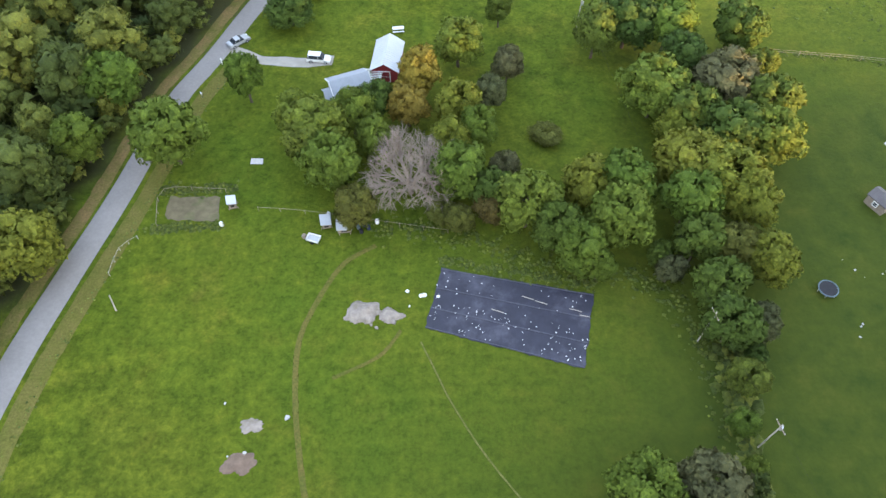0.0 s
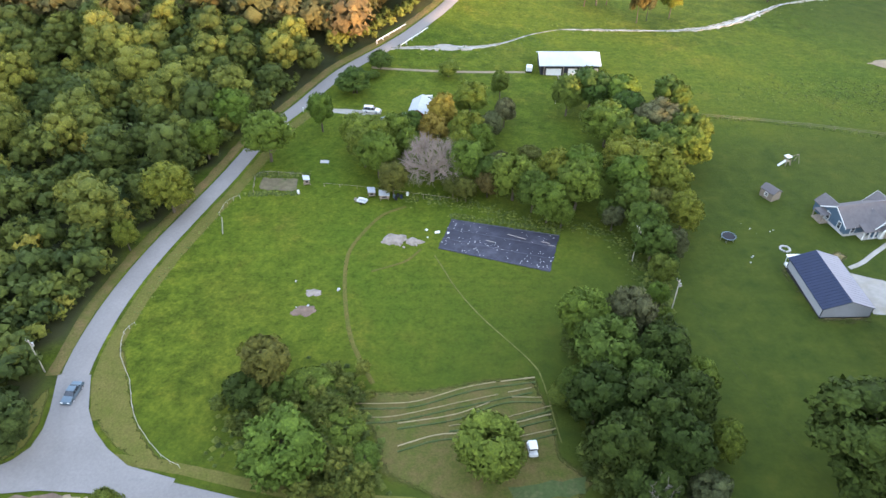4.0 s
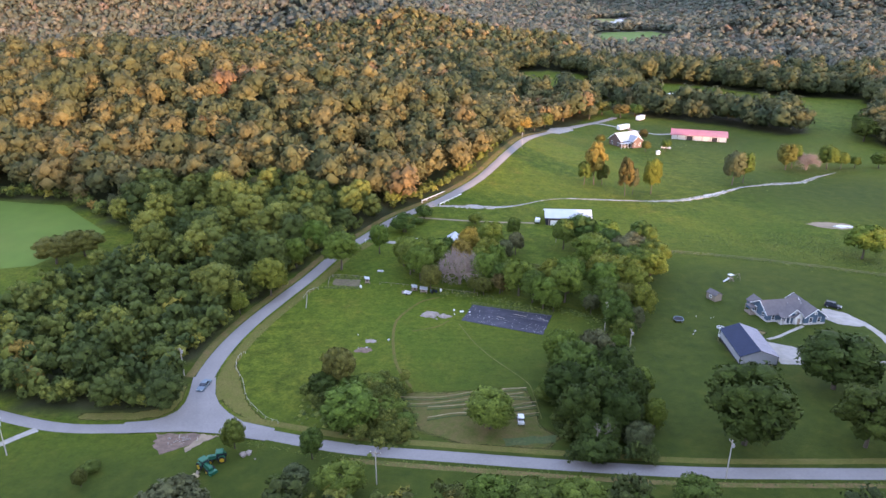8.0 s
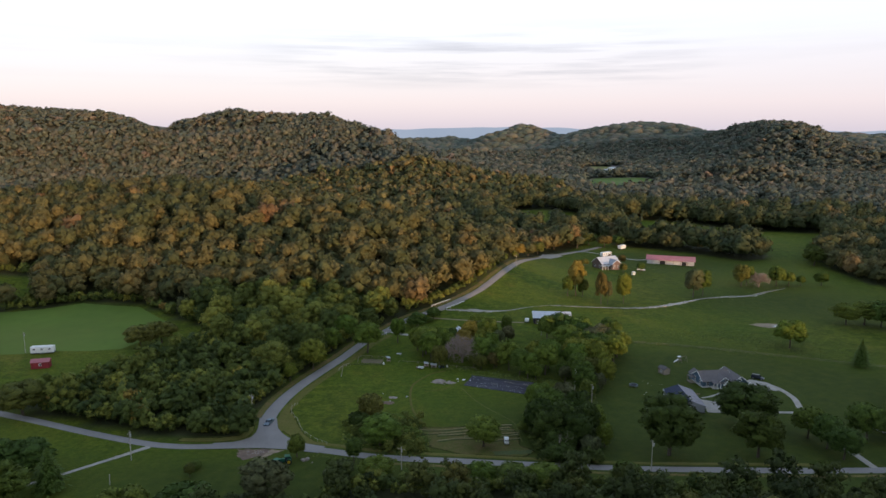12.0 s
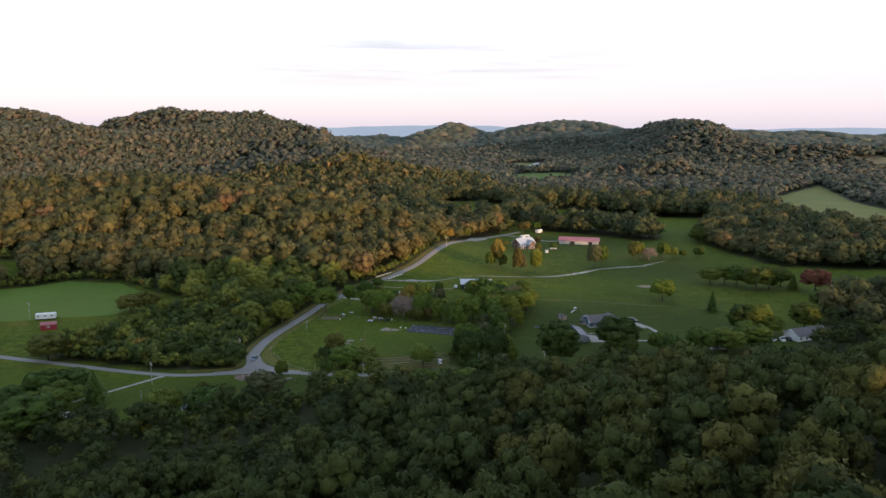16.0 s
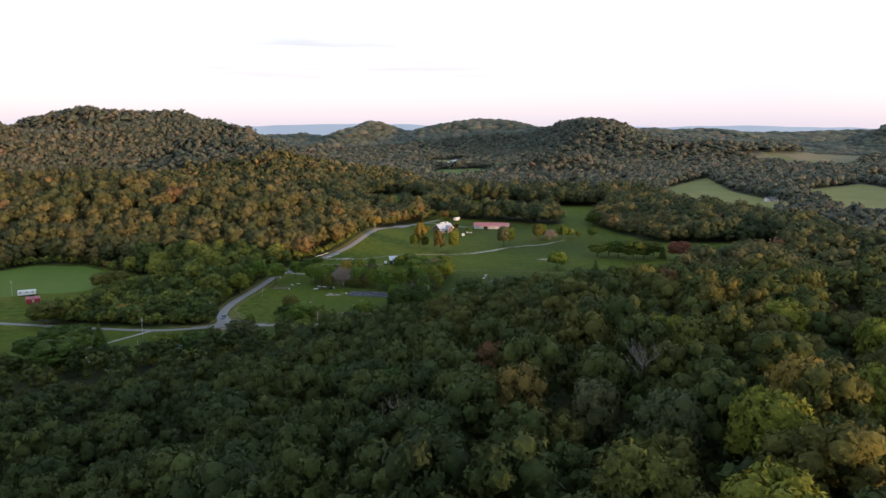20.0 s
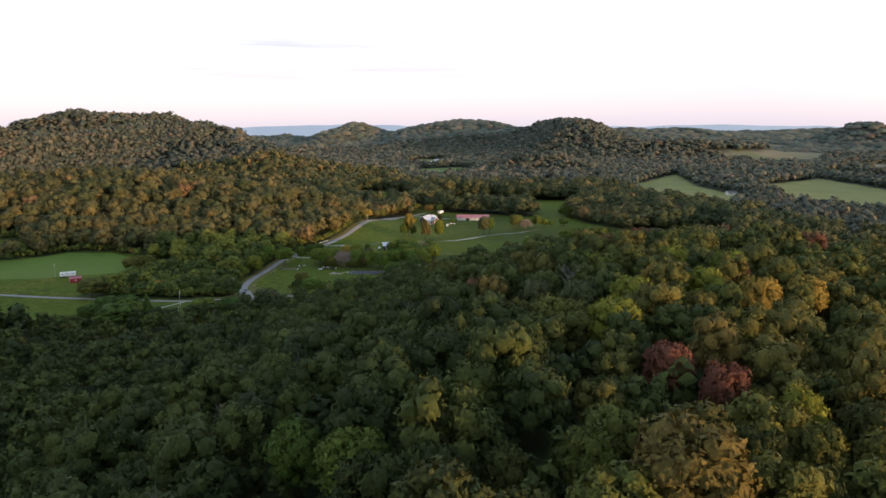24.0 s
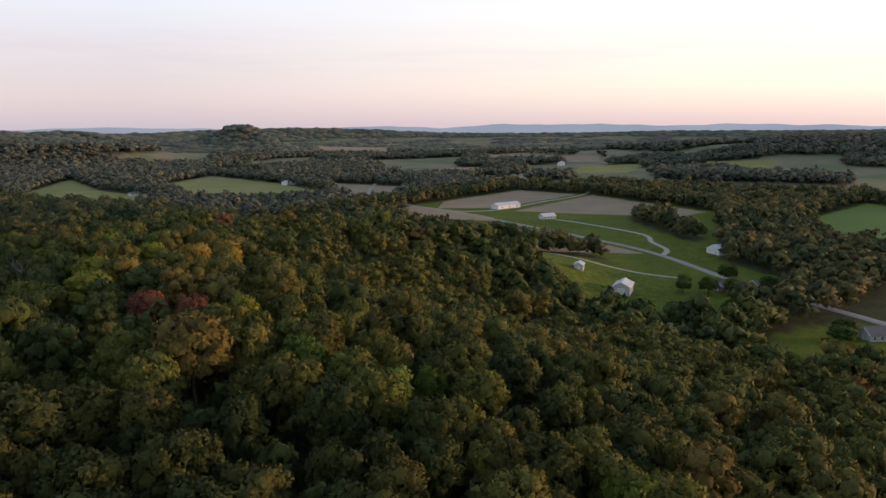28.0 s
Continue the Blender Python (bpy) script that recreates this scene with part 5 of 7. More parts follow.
stones(-29.1, 39.1, 0.3, 1, 0.4, M_STONE, "white boulder lying in the meadow", "meadow boulders", 8)
stones(-19.9, 36.9, 0.3, 1, 0.4, M_STONE, "white boulder lying in the meadow", "meadow boulders", 9)
stones(-1.5, 56.0, 3.5, 5, 0.35, M_WHITE, "small white stone beside the tarpaulin", "edge stones", 10)


def track(name, points, width, mat, label, wobble=0.6, lift=0.04, seed=1):
    v, f = strip(points, width, lift, 1.2, wobble, seed=seed)
    me = mesh_of(name, v, f, mat, True)
    store(me, "cover", np.tile((0.0, 0.5, 0.75, 0.5, 0.0), len(v) // 5))
    return tagged(new(name, me), label, "track", kind="structure")


track("track", [(-8, 66), (-13.2, 62.4), (-17.2, 55.1), (-19.3, 48.5), (-19.2, 40.6), (-18.2, 33), (-16.3, 24), (-13.7, 17.5), (-11, 12)], 1.5, M_TRACK, "worn mowing track through the meadow")
track("track", [(-1, 47.9), (1, 43.1), (3.2, 37.8), (8, 29.2), (16.3, 17.5), (18.1, 12.6), (19.2, 2.8), (19.6, -0.6)], 0.45, worn("pale_trodden_line", (0.150, 0.146, 0.050), (0.092, 0.104, 0.025), 0.8), "pale trodden line across the meadow", 1.2, 0.05, 3)
track("track", [(-14, 42.5), (-9.5, 44.5), (-6.5, 46.4), (-4, 50)], 1.0, M_TRACK, "faint looping track in the meadow", 1.0, 0.04, 4)

laid("vegetable_plot", sheet([(-15.4, 10.6), (-3, 10.6), (8, 13.2), (17, 13.8), (19.3, 4), (19.5, -3), (24, -8), (20, -13), (2, -12), (-8.3, -6.5), (-10, 0)], 0.045, 1.2, 1.0, 7), M_SOIL, "tilled brown vegetable plot with straw rows", "garden plot", edge=([(-15.4, 10.6), (-3, 10.6), (8, 13.2), (17, 13.8), (19.3, 4), (19.5, -3), (24, -8), (20, -13), (2, -12), (-8.3, -6.5), (-10, 0)], 2.5))
for i, (pts, w) in enumerate([([(-13.7, 7.6), (-8, 7.6), (-2.8, 8.2), (6, 11.4), (16.8, 13.4)], 0.5), ([(-11.5, 4.6), (-6.3, 5.0), (4, 7.8), (16, 11)], 0.4), ([(-6.3, 3.4), (3, 5.2), (11, 8.6), (17.4, 8.8)], 0.45),
                             ([(-6.0, -1.1), (0, 1.0), (6.9, 1.8), (18.6, 5.2)], 0.6), ([(2, 2.8), (10, 4.2), (18.8, 7.0)], 0.4), ([(9, -0.5), (19, 2.2)], 0.35)]):
    line = smoothed([(*p, 0) for p in pts], 0.8)
    k, rng = 0, random.Random(40 + i)
    while k < len(line) - 3:
        n = rng.randint(16, 34)
        piece = [(q.x, q.y) for q in line[k:k + n]]
        k += n + rng.choice((0, 0, 1, 2))
        if len(piece) > 2:
            v, f = strip(piece, w * (0.3 + 0.4 * rng.random()), 0.14, 0.8, 1.2, across=(-1, -0.4, 0.4, 1), crown=0.06, seed=20 + i)
            tagged(new("straw_strip", mesh_of("straw_strip", v, f, M_STRAW)), "broken row of pale straw mulch on the vegetable plot", "straw", "straw rows")
    v, f = strip([(x, y - 1.1) for x, y in pts], 0.55, 0.10, 0.8, 1.2, across=(-1, -0.4, 0.4, 1), crown=0.12, seed=30 + i)
    tagged(new("plant_bed", mesh_of("plant_bed", v, f, M_ROW)), "low row of dark green plants on the vegetable plot", "crop", "crop rows")
laid("green_crop_bed", sheet([(10.9, -8.7), (22.4, -7.0), (21.6, -9.9), (11.4, -11.7)], 0.09, 1.2, 0.6, 9), M_ROW, "low green crop bed beside the plot", "garden plot")

laid("garden_bed", sheet([(-43.7, 77.6), (-34.7, 77.2), (-34.4, 71.9), (-43.4, 72.6)], 0.06, 1.0, 0.6, 8), plain("weedy_garden_soil", (0.145, 0.120, 0.070), 0.95, vary=0.4, scale=0.8, dirt=(0.07, 0.10, 0.025)), "brown weedy vegetable bed beside the lane", "garden plot")


def fence(points, gap, height, label, group, rails=1, mat=None, r=0.06):
    mat = mat or M_POLE
    line = smoothed([(*p, 0) for p in points], gap)
    e = thing("fence", line[0].x, line[0].y, 0, label, "fence", group)
    o = Vector((line[0].x, line[0].y, float(land(line[0].x, line[0].y))))
    tops = []
    for q in line:
        b = Vector((q.x, q.y, float(land(q.x, q.y)))) - o
        bm = bmesh.new()
        limb(bm, b - Vector((0, 0, 0.2)), b + Vector((0, 0, height)), r, r * 0.9, 6)
        part("post", bm, mat, e)
        tops.append(b)
    for a, b in zip(tops, tops[1:]):
        for k in range(rails):
            z = Vector((0, 0, height * (0.9 - 0.4 * k)))
            bm = bmesh.new()
            limb(bm, a + z, b + z, r * 0.7, r * 0.7, 4)
            part("rail", bm, mat, e)


fence([(-47.2, 68.8), (-49.6, 66.5), (-50.2, 61.7)], 2.2, 1.0, "short pale rail fence at the field corner", "lane fences", 1, M_POLE, 0.05)
fence([(-57.0, 26.5), (-58.1, 24.0), (-56.5, 18), (-53.0, 12.7), (-50.5, 7), (-47.8, 2.6), (-42.5, -2.9), (-39.0, -4.9)], 2.6, 0.9, "low weathered rail fence round the field corner", "lane fences", 1, M_POLE, 0.05)
fence([(72, 111.4), (96, 107.3), (120, 101), (142, 94), (175, 84)], 6.0, 1.2, "wire fence with wooden posts across the pasture", "pasture fences", 2, M_TIMBER, 0.05)
fence([(-44.5, 71.2), (-44.5, 78.5), (-34, 78.2)], 2.4, 1.1, "wooden garden fence round the vegetable bed", "garden fences", 1, M_TIMBER, 0.06)
fence([(-28, 74), (-20, 73), (-8, 70.5), (4, 68)], 4.0, 1.1, "old field fence under the trees", "pasture fences", 1, M_TIMBER, 0.05)


def coop(x, y, turn, w, l, h, label, roof=None):
    """A small animal hut: raised box, lean-to roof, wire front."""
    e = thing("animal_hutch", x, y, turn, label, "hutch", "hutches")
    for sx in (-1, 1):
        for sy in (-1, 1):
            part("leg", blocks((sx * w / 2 - 0.06 * (sx + 1), sx * w / 2 + 0.06 * (1 - sx), sy * l / 2 - 0.06 * (sy + 1), sy * l / 2 + 0.06 * (1 - sy), -0.1, 0.5)), M_TIMBER, e)
    part("box", prism([(-l / 2, 0.45), (l / 2, 0.45), (l / 2, h * 0.85), (-l / 2, h)], -w / 2, w / 2), M_WHITE if h < 1.3 else M_TIMBER, e)
    part("roof", prism([(-l / 2 - 0.2, h + 0.05), (l / 2 + 0.2, h * 0.84), (l / 2 + 0.2, h * 0.84 + 0.08), (-l / 2 - 0.2, h + 0.13)], -w / 2 - 0.2, w / 2 + 0.2), roof or M_WHITE_METAL, e)
    opening(e, 0, -w / 2, h * 0.62, l * 0.5, h * 0.3, "s", M_BLACK, M_TIMBER, "hatch", False)


coop(-16.3, 70.4, 10, 1.9, 1.4, 1.7, "small white hutch with a sheet roof by the hedge")
coop(-13.2, 69.4, 5, 1.9, 2.2, 1.5, "low white hutch with a sheet roof by the hedge")
coop(-32.4, 75.0, 15, 1.6, 1.2, 2.0, "small pale garden hut with a sheet roof")


def trailer_cart(x, y, turn, label):
    e = thing("utility_trailer", x, y, turn, label, "trailer")
    part("bed", blocks((-1.1, 1.1, -0.7, 0.7, 0.45, 0.55)), M_SILVER, e)
    for r in ((-1.1, 1.1, -0.7, -0.64, 0.55, 0.95), (-1.1, 1.1, 0.64, 0.7, 0.55, 0.95), (-1.1, -1.04, -0.7, 0.7, 0.55, 0.95), (1.04, 1.1, -0.7, 0.7, 0.55, 0.95)):
        part("side_board", blocks(r), M_WHITE, e)
    bm = bmesh.new()
    limb(bm, (1.1, 0, 0.45), (2.2, 0, 0.35), 0.05, 0.05)
    part("drawbar", bm, M_SILVER, e)
    for s in (-1, 1):
        bm = bmesh.new()
        disc(bm, (0, s * 0.8, 0.32), (0, 1, 0), 0.32, 0.18)
        part("wheel", bm, M_RUBBER, e)


trailer_cart(-18.2, 67.4, 160, "small white utility trailer parked on the grass")


def barrel(x, y, mat, label, h=0.95):
    bm = bmesh.new()
    z = float(land(x, y)) - 0.05
    for a, b, r1, r2 in ((0, 0.3, 0.29, 0.33), (0.3, 0.65, 0.33, 0.33), (0.65, h, 0.33, 0.28)):
        limb(bm, (x, y, z + a), (x, y, z + b), r1, r2, 14)
    laid("barrel", bm, mat, label, "barrel", kind="", group="barrels")


for i, (x, y, m) in enumerate([(-10.9, 69.6, M_SKYBLUE), (-10.0, 70.0, M_BLACK), (-9.2, 69.4, M_NAVY), (-10.4, 68.7, M_BLACK), (-7.8, 70.6, M_WHITE), (-16.0, 72.4, M_WHITE), (-19.8, 68.0, M_TIMBER), (-33.8, 71.0, M_WHITE)]):
    barrel(x, y, m, "plastic storage barrel beside the hutches")
laid("concrete_slab", sheet([(-30.6, 85.8), (-28.4, 85.7), (-28.4, 84.4), (-30.6, 84.5)], 0.12, 1.0, 0.1, 4), M_STONE, "pale concrete slab in the lawn", "slab", kind="")


# ---- vehicles ----
def wheel(e, x, y, r, w, rim=None):
    bm = bmesh.new()
    disc(bm, (x, y, r), (0, 1, 0), r, w, 16)
    t = part("tyre", bm, M_RUBBER, e)
    bm = bmesh.new()
    disc(bm, (x, y + (w / 2 + 0.01) * (1 if y > 0 else -1), r), (0, 1, 0), r * 0.6, 0.03, 12)
    part("rim", bm, rim or M_SILVER, t)


def car(x, y, turn, paint, label, kind="sedan", name="car"):
    """A road vehicle, nose to +x: shaped body, glazed cabin, wheels, lamps."""
    e = thing(name, x, y, turn, label, "car" if kind != "pickup" else "pickup", "parked vehicles")
    L, W = (4.7, 1.82) if kind != "pickup" else (5.5, 1.95)
    h = L / 2
    lower = [(-h, 0.35), (h, 0.32), (h, 0.62), (h - 0.25, 0.80), (h - 1.25, 0.95), (-h + 0.15, 0.98), (-h, 0.85)]
    part("body", prism(lower, -W / 2, W / 2, 0.06), paint, e)
    cabins = {"sedan": [(-1.55, 0.95), (1.05, 0.93), (0.35, 1.42), (-0.85, 1.45)], "suv": [(-2.25, 0.96), (1.15, 0.93), (0.55, 1.70), (-2.05, 1.72)], "pickup": [(-0.75, 0.95), (1.25, 0.93), (0.65, 1.72), (-0.65, 1.75)]}
    c = cabins[kind]
    part("windows", prism(c, -W / 2 + 0.06, W / 2 - 0.06, 0.16), M_GLASS, e, "dark car window glass")
    (x3, z3), (x2, z2) = c[2], c[3]
    part("roof", blocks((x2 + 0.05, x3 - 0.05, -W / 2 + 0.24, W / 2 - 0.24, z3 - 0.03, z3 + 0.06)), paint, e)
    for k in (c[0][0] * 0.5 + c[3][0] * 0.5 + 0.25, 0.0):
        for s in (-1, 1):
            part("door_post", blocks((k - 0.05, k + 0.05, s * (W / 2 - 0.14) - 0.03, s * (W / 2 - 0.14) + 0.03, 0.95, z3 - 0.02)), paint, e)
    if kind == "pickup":
        for r in ((-h + 0.05, -0.8, -W / 2 + 0.05, -W / 2 + 0.15, 0.95, 1.20), (-h + 0.05, -0.8, W / 2 - 0.15, W / 2 - 0.05, 0.95, 1.20), (-h + 0.03, -h + 0.12, -W / 2 + 0.05, W / 2 - 0.05, 0.95, 1.18)):
            part("bed_side", blocks(r), paint, e)
    for sx in (-h * 0.62, h * 0.62):
        for s in (-1, 1):
            wheel(e, sx, s * (W / 2 - 0.08), 0.34, 0.24)
    for s in (-1, 1):
        part("headlight", blocks((h - 0.12, h + 0.02, s * 0.6 - 0.2, s * 0.6 + 0.2, 0.60, 0.74)), M_WHITE, e, "clear headlight")
        part("tail_light", blocks((-h - 0.02, -h + 0.08, s * 0.7 - 0.12, s * 0.7 + 0.12, 0.68, 0.86)), M_RED, e, "red tail light")
    return e


car(-61.6, 9.6, 265, M_SKYBLUE, "pale blue sedan on the bend of the lane")
car(-19.8, 111.3, -8, M_WHITE, "white sport utility car on the gravel drive", "suv")
car(-36.3, 116.6, 40, M_SILVER, "silver sedan parked beside the lane")
car(113.0, 67.5, -30, M_DARKCAR, "dark sport utility car parked by the house", "suv")
car(-108.1, -49.8, 12, M_WHITE, "white pickup truck parked on the lawn", "pickup", "pickup_truck")
car(-103.9, -57.0, 8, M_WHITE, "white sedan parked on the lawn")
car(113.6, 289.0, -15, M_WHITE, "white pickup truck below the farmhouse", "pickup", "pickup_truck")
car(166.0, 31.5, 40, M_WHITE, "white sedan parked by the roadside house")
car(171.0, 32.5, 75, M_WHITE, "white pickup truck parked by the roadside house", "pickup", "pickup_truck")
car(174.5, 33.5, 80, M_DARKCAR, "dark sedan parked by the roadside house")


def tractor(x, y, turn, label):
    e = thing("tractor", x, y, turn, label, "tractor", "tractors")
    part("hood", prism([(0.2, 0.75), (2.1, 0.75), (2.15, 1.35), (1.9, 1.5), (0.2, 1.6)], -0.42, 0.42, 0.08), M_GREEN, e)
    part("chassis", blocks((-0.9, 2.0, -0.3, 0.3, 0.5, 0.8)), M_BLACK, e)
    part("cab_glass", prism([(-1.1, 1.0), (0.25, 1.0), (0.15, 2.25), (-1.0, 2.25)], -0.7, 0.7, 0.05), M_GLASS, e, "dark glass cab")
    part("cab_roof", blocks((-1.2, 0.35, -0.8, 0.8, 2.25, 2.42), top=0.9), M_GREEN, e)
    for s in (-1, 1):
        part("fender", prism([(-1.5, 1.2), (-1.2, 1.65), (-0.4, 1.7), (-0.1, 1.3), (-0.5, 1.5), (-1.1, 1.5)], s * 0.75 - 0.25, s * 0.75 + 0.25), M_GREEN, e)
        wheel(e, -0.8, s * 0.85, 0.80, 0.45, M_YELLOW)
        wheel(e, 1.55, s * 0.75, 0.52, 0.32, M_YELLOW)
    bm = bmesh.new()
    limb(bm, (1.2, 0.25, 1.5), (1.2, 0.25, 2.1), 0.05, 0.05)
    part("exhaust", bm, M_BLACK, e)
    part("loader", blocks((2.2, 3.0, -0.9, 0.9, 0.25, 0.8), top=0.9), M_GREEN, e)
    for s in (-1, 1):
        bm = bmesh.new()
        limb(bm, (0.3, s * 0.6, 1.4), (2.3, s * 0.6, 0.7), 0.07, 0.07, 4)
        part("loader_arm", bm, M_GREEN, e)


tractor(-49.0, -21.4, -35, "green farm tractor with a glass cab on the lawn")
tractor(-47.4, -18.6, 195, "green farm tractor with a front loader on the lawn")


def deck(x, y, turn):
    e = thing("mowing_implement", x, y, turn, "rusty orange mowing implement behind a tractor", "implement")
    part("deck", blocks((-0.9, 0.9, -0.8, 0.8, 0.15, 0.32), top=0.92), M_STRAW, e)
    part("hitch", prism([(0.8, 0.3), (1.5, 0.4), (1.2, 0.9)], -0.3, 0.3), M_TIMBER, e)


deck(-50.4, -24.2, 60)


def buggy(x, y, turn, label):
    e = thing("utility_buggy", x, y, turn, label, "buggy")
    part("body", prism([(-1.3, 0.4), (1.3, 0.4), (1.3, 0.75), (0.5, 0.85), (0.4, 0.6), (-0.4, 0.6), (-0.5, 0.95), (-1.3, 0.95)], -0.65, 0.65), M_WHITE, e)
    part("seat", blocks((-0.45, 0.05, -0.55, 0.55, 0.6, 0.8), (-0.5, -0.38, -0.55, 0.55, 0.8, 1.15)), M_BLACK, e)
    part("canopy", blocks((-0.9, 0.7, -0.65, 0.65, 1.8, 1.88)), M_WHITE, e)
    for sx in (-0.8, 0.6):
        for s in (-1, 1):
            bm = bmesh.new()
            limb(bm, (sx, s * 0.6, 0.8), (sx, s * 0.6, 1.82), 0.03, 0.03)
            part("canopy_post", bm, M_BLACK, e)
            wheel(e, sx * 1.15, s * 0.6, 0.3, 0.22)


buggy(14.8, -2.2, 95, "white utility buggy with a canopy under the tree")


# ---- the yard by the lane ----
def yard_house():
    e = thing("bungalow", -13.2, 102.0, 20, "small grey-roofed bungalow half hidden by trees", "house")
    gabled(e, 9.0, 7.5, 2.7, 4.6, M_SIDING, (M_PALE_ROOF, M_PALE_ROOF), 0.5, 0.0, trim=M_WHITE)
    gabled(e, 4.0, 4.5, 2.4, 3.7, M_SIDING, (M_PALE_ROOF, M_PALE_ROOF), 0.4, 0.6, at=(-4.6, -1.5), turn=0)
    for x in (-2.5, 1.0, 3.2):
        opening(e, x, -3.75, 1.5, 1.0, 1.2, "s")
    opening(e, -4.6, -3.75, 1.1, 0.9, 2.0, "s", M_TIMBER, name="door")
    e.matrix_basis = e.matrix_basis @ Matrix.Diagonal((0.78, 0.78, 0.9, 1))


def yard_barn():
    e = thing("red_barn", -6.0, 109.3, 82, "red wooden barn with a white metal roof", "barn")
    gabled(e, 8.5, 5.0, 2.8, 4.4, M_RED, (M_WHITE_METAL, M_WHITE_METAL), 0.35, 0.6)
    opening(e, -4.25, 0, 1.2, 2.0, 2.4, "w", M_RED, M_WHITE, "door")
    for y in (-0.9, 1.2):
        opening(e, y, 2.5, 1.6, 0.8, 0.8, "n")


def pergola(x, y, turn):
    e = thing("pergola", x, y, turn, "white slatted pergola between house and barn", "pergola")
    for sx in (-1.5, 1.5):
        for sy in (-1.0, 1.0):
            part("post", blocks((sx - 0.06, sx + 0.06, sy - 0.06, sy + 0.06, -0.2, 2.2)), M_WHITE, e)
        part("beam", blocks((sx - 0.05, sx + 0.05, -1.3, 1.3, 2.2, 2.35)), M_WHITE, e)
    for i in range(6):
        part("slat", blocks((-1.9, 1.9, -1.25 + 0.5 * i - 0.08, -1.25 + 0.5 * i + 0.08, 2.352, 2.45)), M_WHITE, e)


yard_house()
yard_barn()
pergola(-8.9, 104.6, -8)
laid("driveway", sheet([(-31.0, 112.6), (-21.9, 112.2), (-17, 112.6), (-17, 110.0), (-22, 109.5), (-31.0, 110.2), (-39, 114), (-38, 116.5)], 0.05, 2.0, 0.4, 12), M_GRAVEL, "pale gravel drive to the bungalow", "driveway")


def bench_table(x, y, turn, label):
    e = thing("picnic_table", x, y, turn, label, "table")
    part("tabletop", blocks((-1.2, 1.2, -0.4, 0.4, 0.7, 0.78)), M_WHITE, e)
    for s in (-1, 1):
        part("bench", blocks((-1.2, 1.2, s * 0.8 - 0.14, s * 0.8 + 0.14, 0.42, 0.48)), M_WHITE, e)
        part("leg", blocks((s * 0.9 - 0.05, s * 0.9 + 0.05, -0.75, 0.75, -0.05, 0.41)), M_TIMBER, e)
        part("post", blocks((s * 0.9 - 0.05, s * 0.9 + 0.05, -0.1, 0.1, 0.41, 0.70)), M_TIMBER, e)


bench_table(-3.9, 120.0, 5, "white picnic table behind the red barn")


def mailbox(x, y, label):
    e = thing("mailbox", x, y, 30, label, "mailbox")
    part("post", blocks((-0.06, 0.06, -0.06, 0.06, -0.2, 1.05)), M_WHITE, e)
    part("box", prism([(-0.12, 1.05), (0.12, 1.05), (0.12, 1.22), (0, 1.32), (-0.12, 1.22)], -0.25, 0.25), M_WHITE, e)


mailbox(-38.9, 110.6, "white mailbox on a post beside the lane")
mailbox(-41.5, 101.5, "white mailbox on a post beside the lane")


# ---- the black barn and the creek ----
def black_barn():
    e = thing("tobacco_barn", 39.6, 142.0, 0, "black boarded barn with a white metal roof", "barn")
    gabled(e, 18.0, 10.0, 3.4, 5.3, M_BLACK, (M_WHITE_METAL, M_WHITE_METAL), 0.5, 0.8)
    for x, w in ((-5.0, 4.6), (0.8, 2.6), (8.0, 1.2)):
        opening(e, x, -5.0, 1.1, w, 2.2, "s", M_WHITE, M_TIMBER, "door", False)
    for x in (-8.0, -2.0, 3.0, 5.6):
        part("board", blocks((x - 0.12, x + 0.12, -5.10, -5.003, -0.3, 3.3)), M_TIMBER, e)
    part("gable_board", prism([(-5.3, 3.2), (0, 5.35), (5.3, 3.2), (5.3, 3.45), (0, 5.6), (-5.3, 3.45)], -9.62, -9.52), M_WHITE, e)
    for o in e.children:
        if o.name.startswith("gable_board"):
            o.matrix_basis = pose(0, 0, 0, 0, 0, -90)


black_barn()


def stock_trailer(x, y, turn, l, w, h, mat, label, name="stock_trailer"):
    e = thing(name, x, y, turn, label, "trailer", "trailers")
    bm = blocks((-l / 2, l / 2, -w / 2, w / 2, 0.6, h))
    bmesh.ops.bevel(bm, geom=bm.edges[:], offset=0.12, segments=2, affect="EDGES")
    part("body", bm, mat, e)
    for i in range(max(2, int(l / 2.5))):
        opening(e, -l / 2 + l * (i + 0.5) / max(2, int(l / 2.5)), -w / 2, h * 0.68, 0.9, 0.6, "s")
    part("skirt", blocks((-l / 2 + 0.1, l / 2 - 0.1, -w / 2 + 0.1, w / 2 - 0.1, 0.25, 0.6)), M_BLACK, e)
    for s in (-1, 1):
        wheel(e, -0.5, s * (w / 2 - 0.12), 0.36, 0.22)
        wheel(e, 0.4, s * (w / 2 - 0.12), 0.36, 0.22)
    bm = bmesh.new()
    limb(bm, (l / 2, 0, 0.6), (l / 2 + 1.3, 0, 0.5), 0.07, 0.07)
    part("drawbar", bm, M_BLACK, e)


stock_trailer(27.2, 139.0, 80, 2.4, 1.8, 2.0, M_WHITE, "small white box trailer beside the black barn")
stock_trailer(-178.5, 70.5, 15, 9.0, 2.6, 3.2, M_WHITE, "long white box trailer parked in the meadow")
stock_trailer(98, 346, 40, 10.0, 3.0, 3.4, M_WHITE, "long white mobile trailer behind the farmhouse")
stock_trailer(117, 384, 50, 8.0, 3.0, 3.4, M_WHITE, "white mobile trailer under the trees")
stock_trailer(161, 487, 40, 12.0, 3.4, 3.6, M_WHITE, "long white mobile home in the far field")


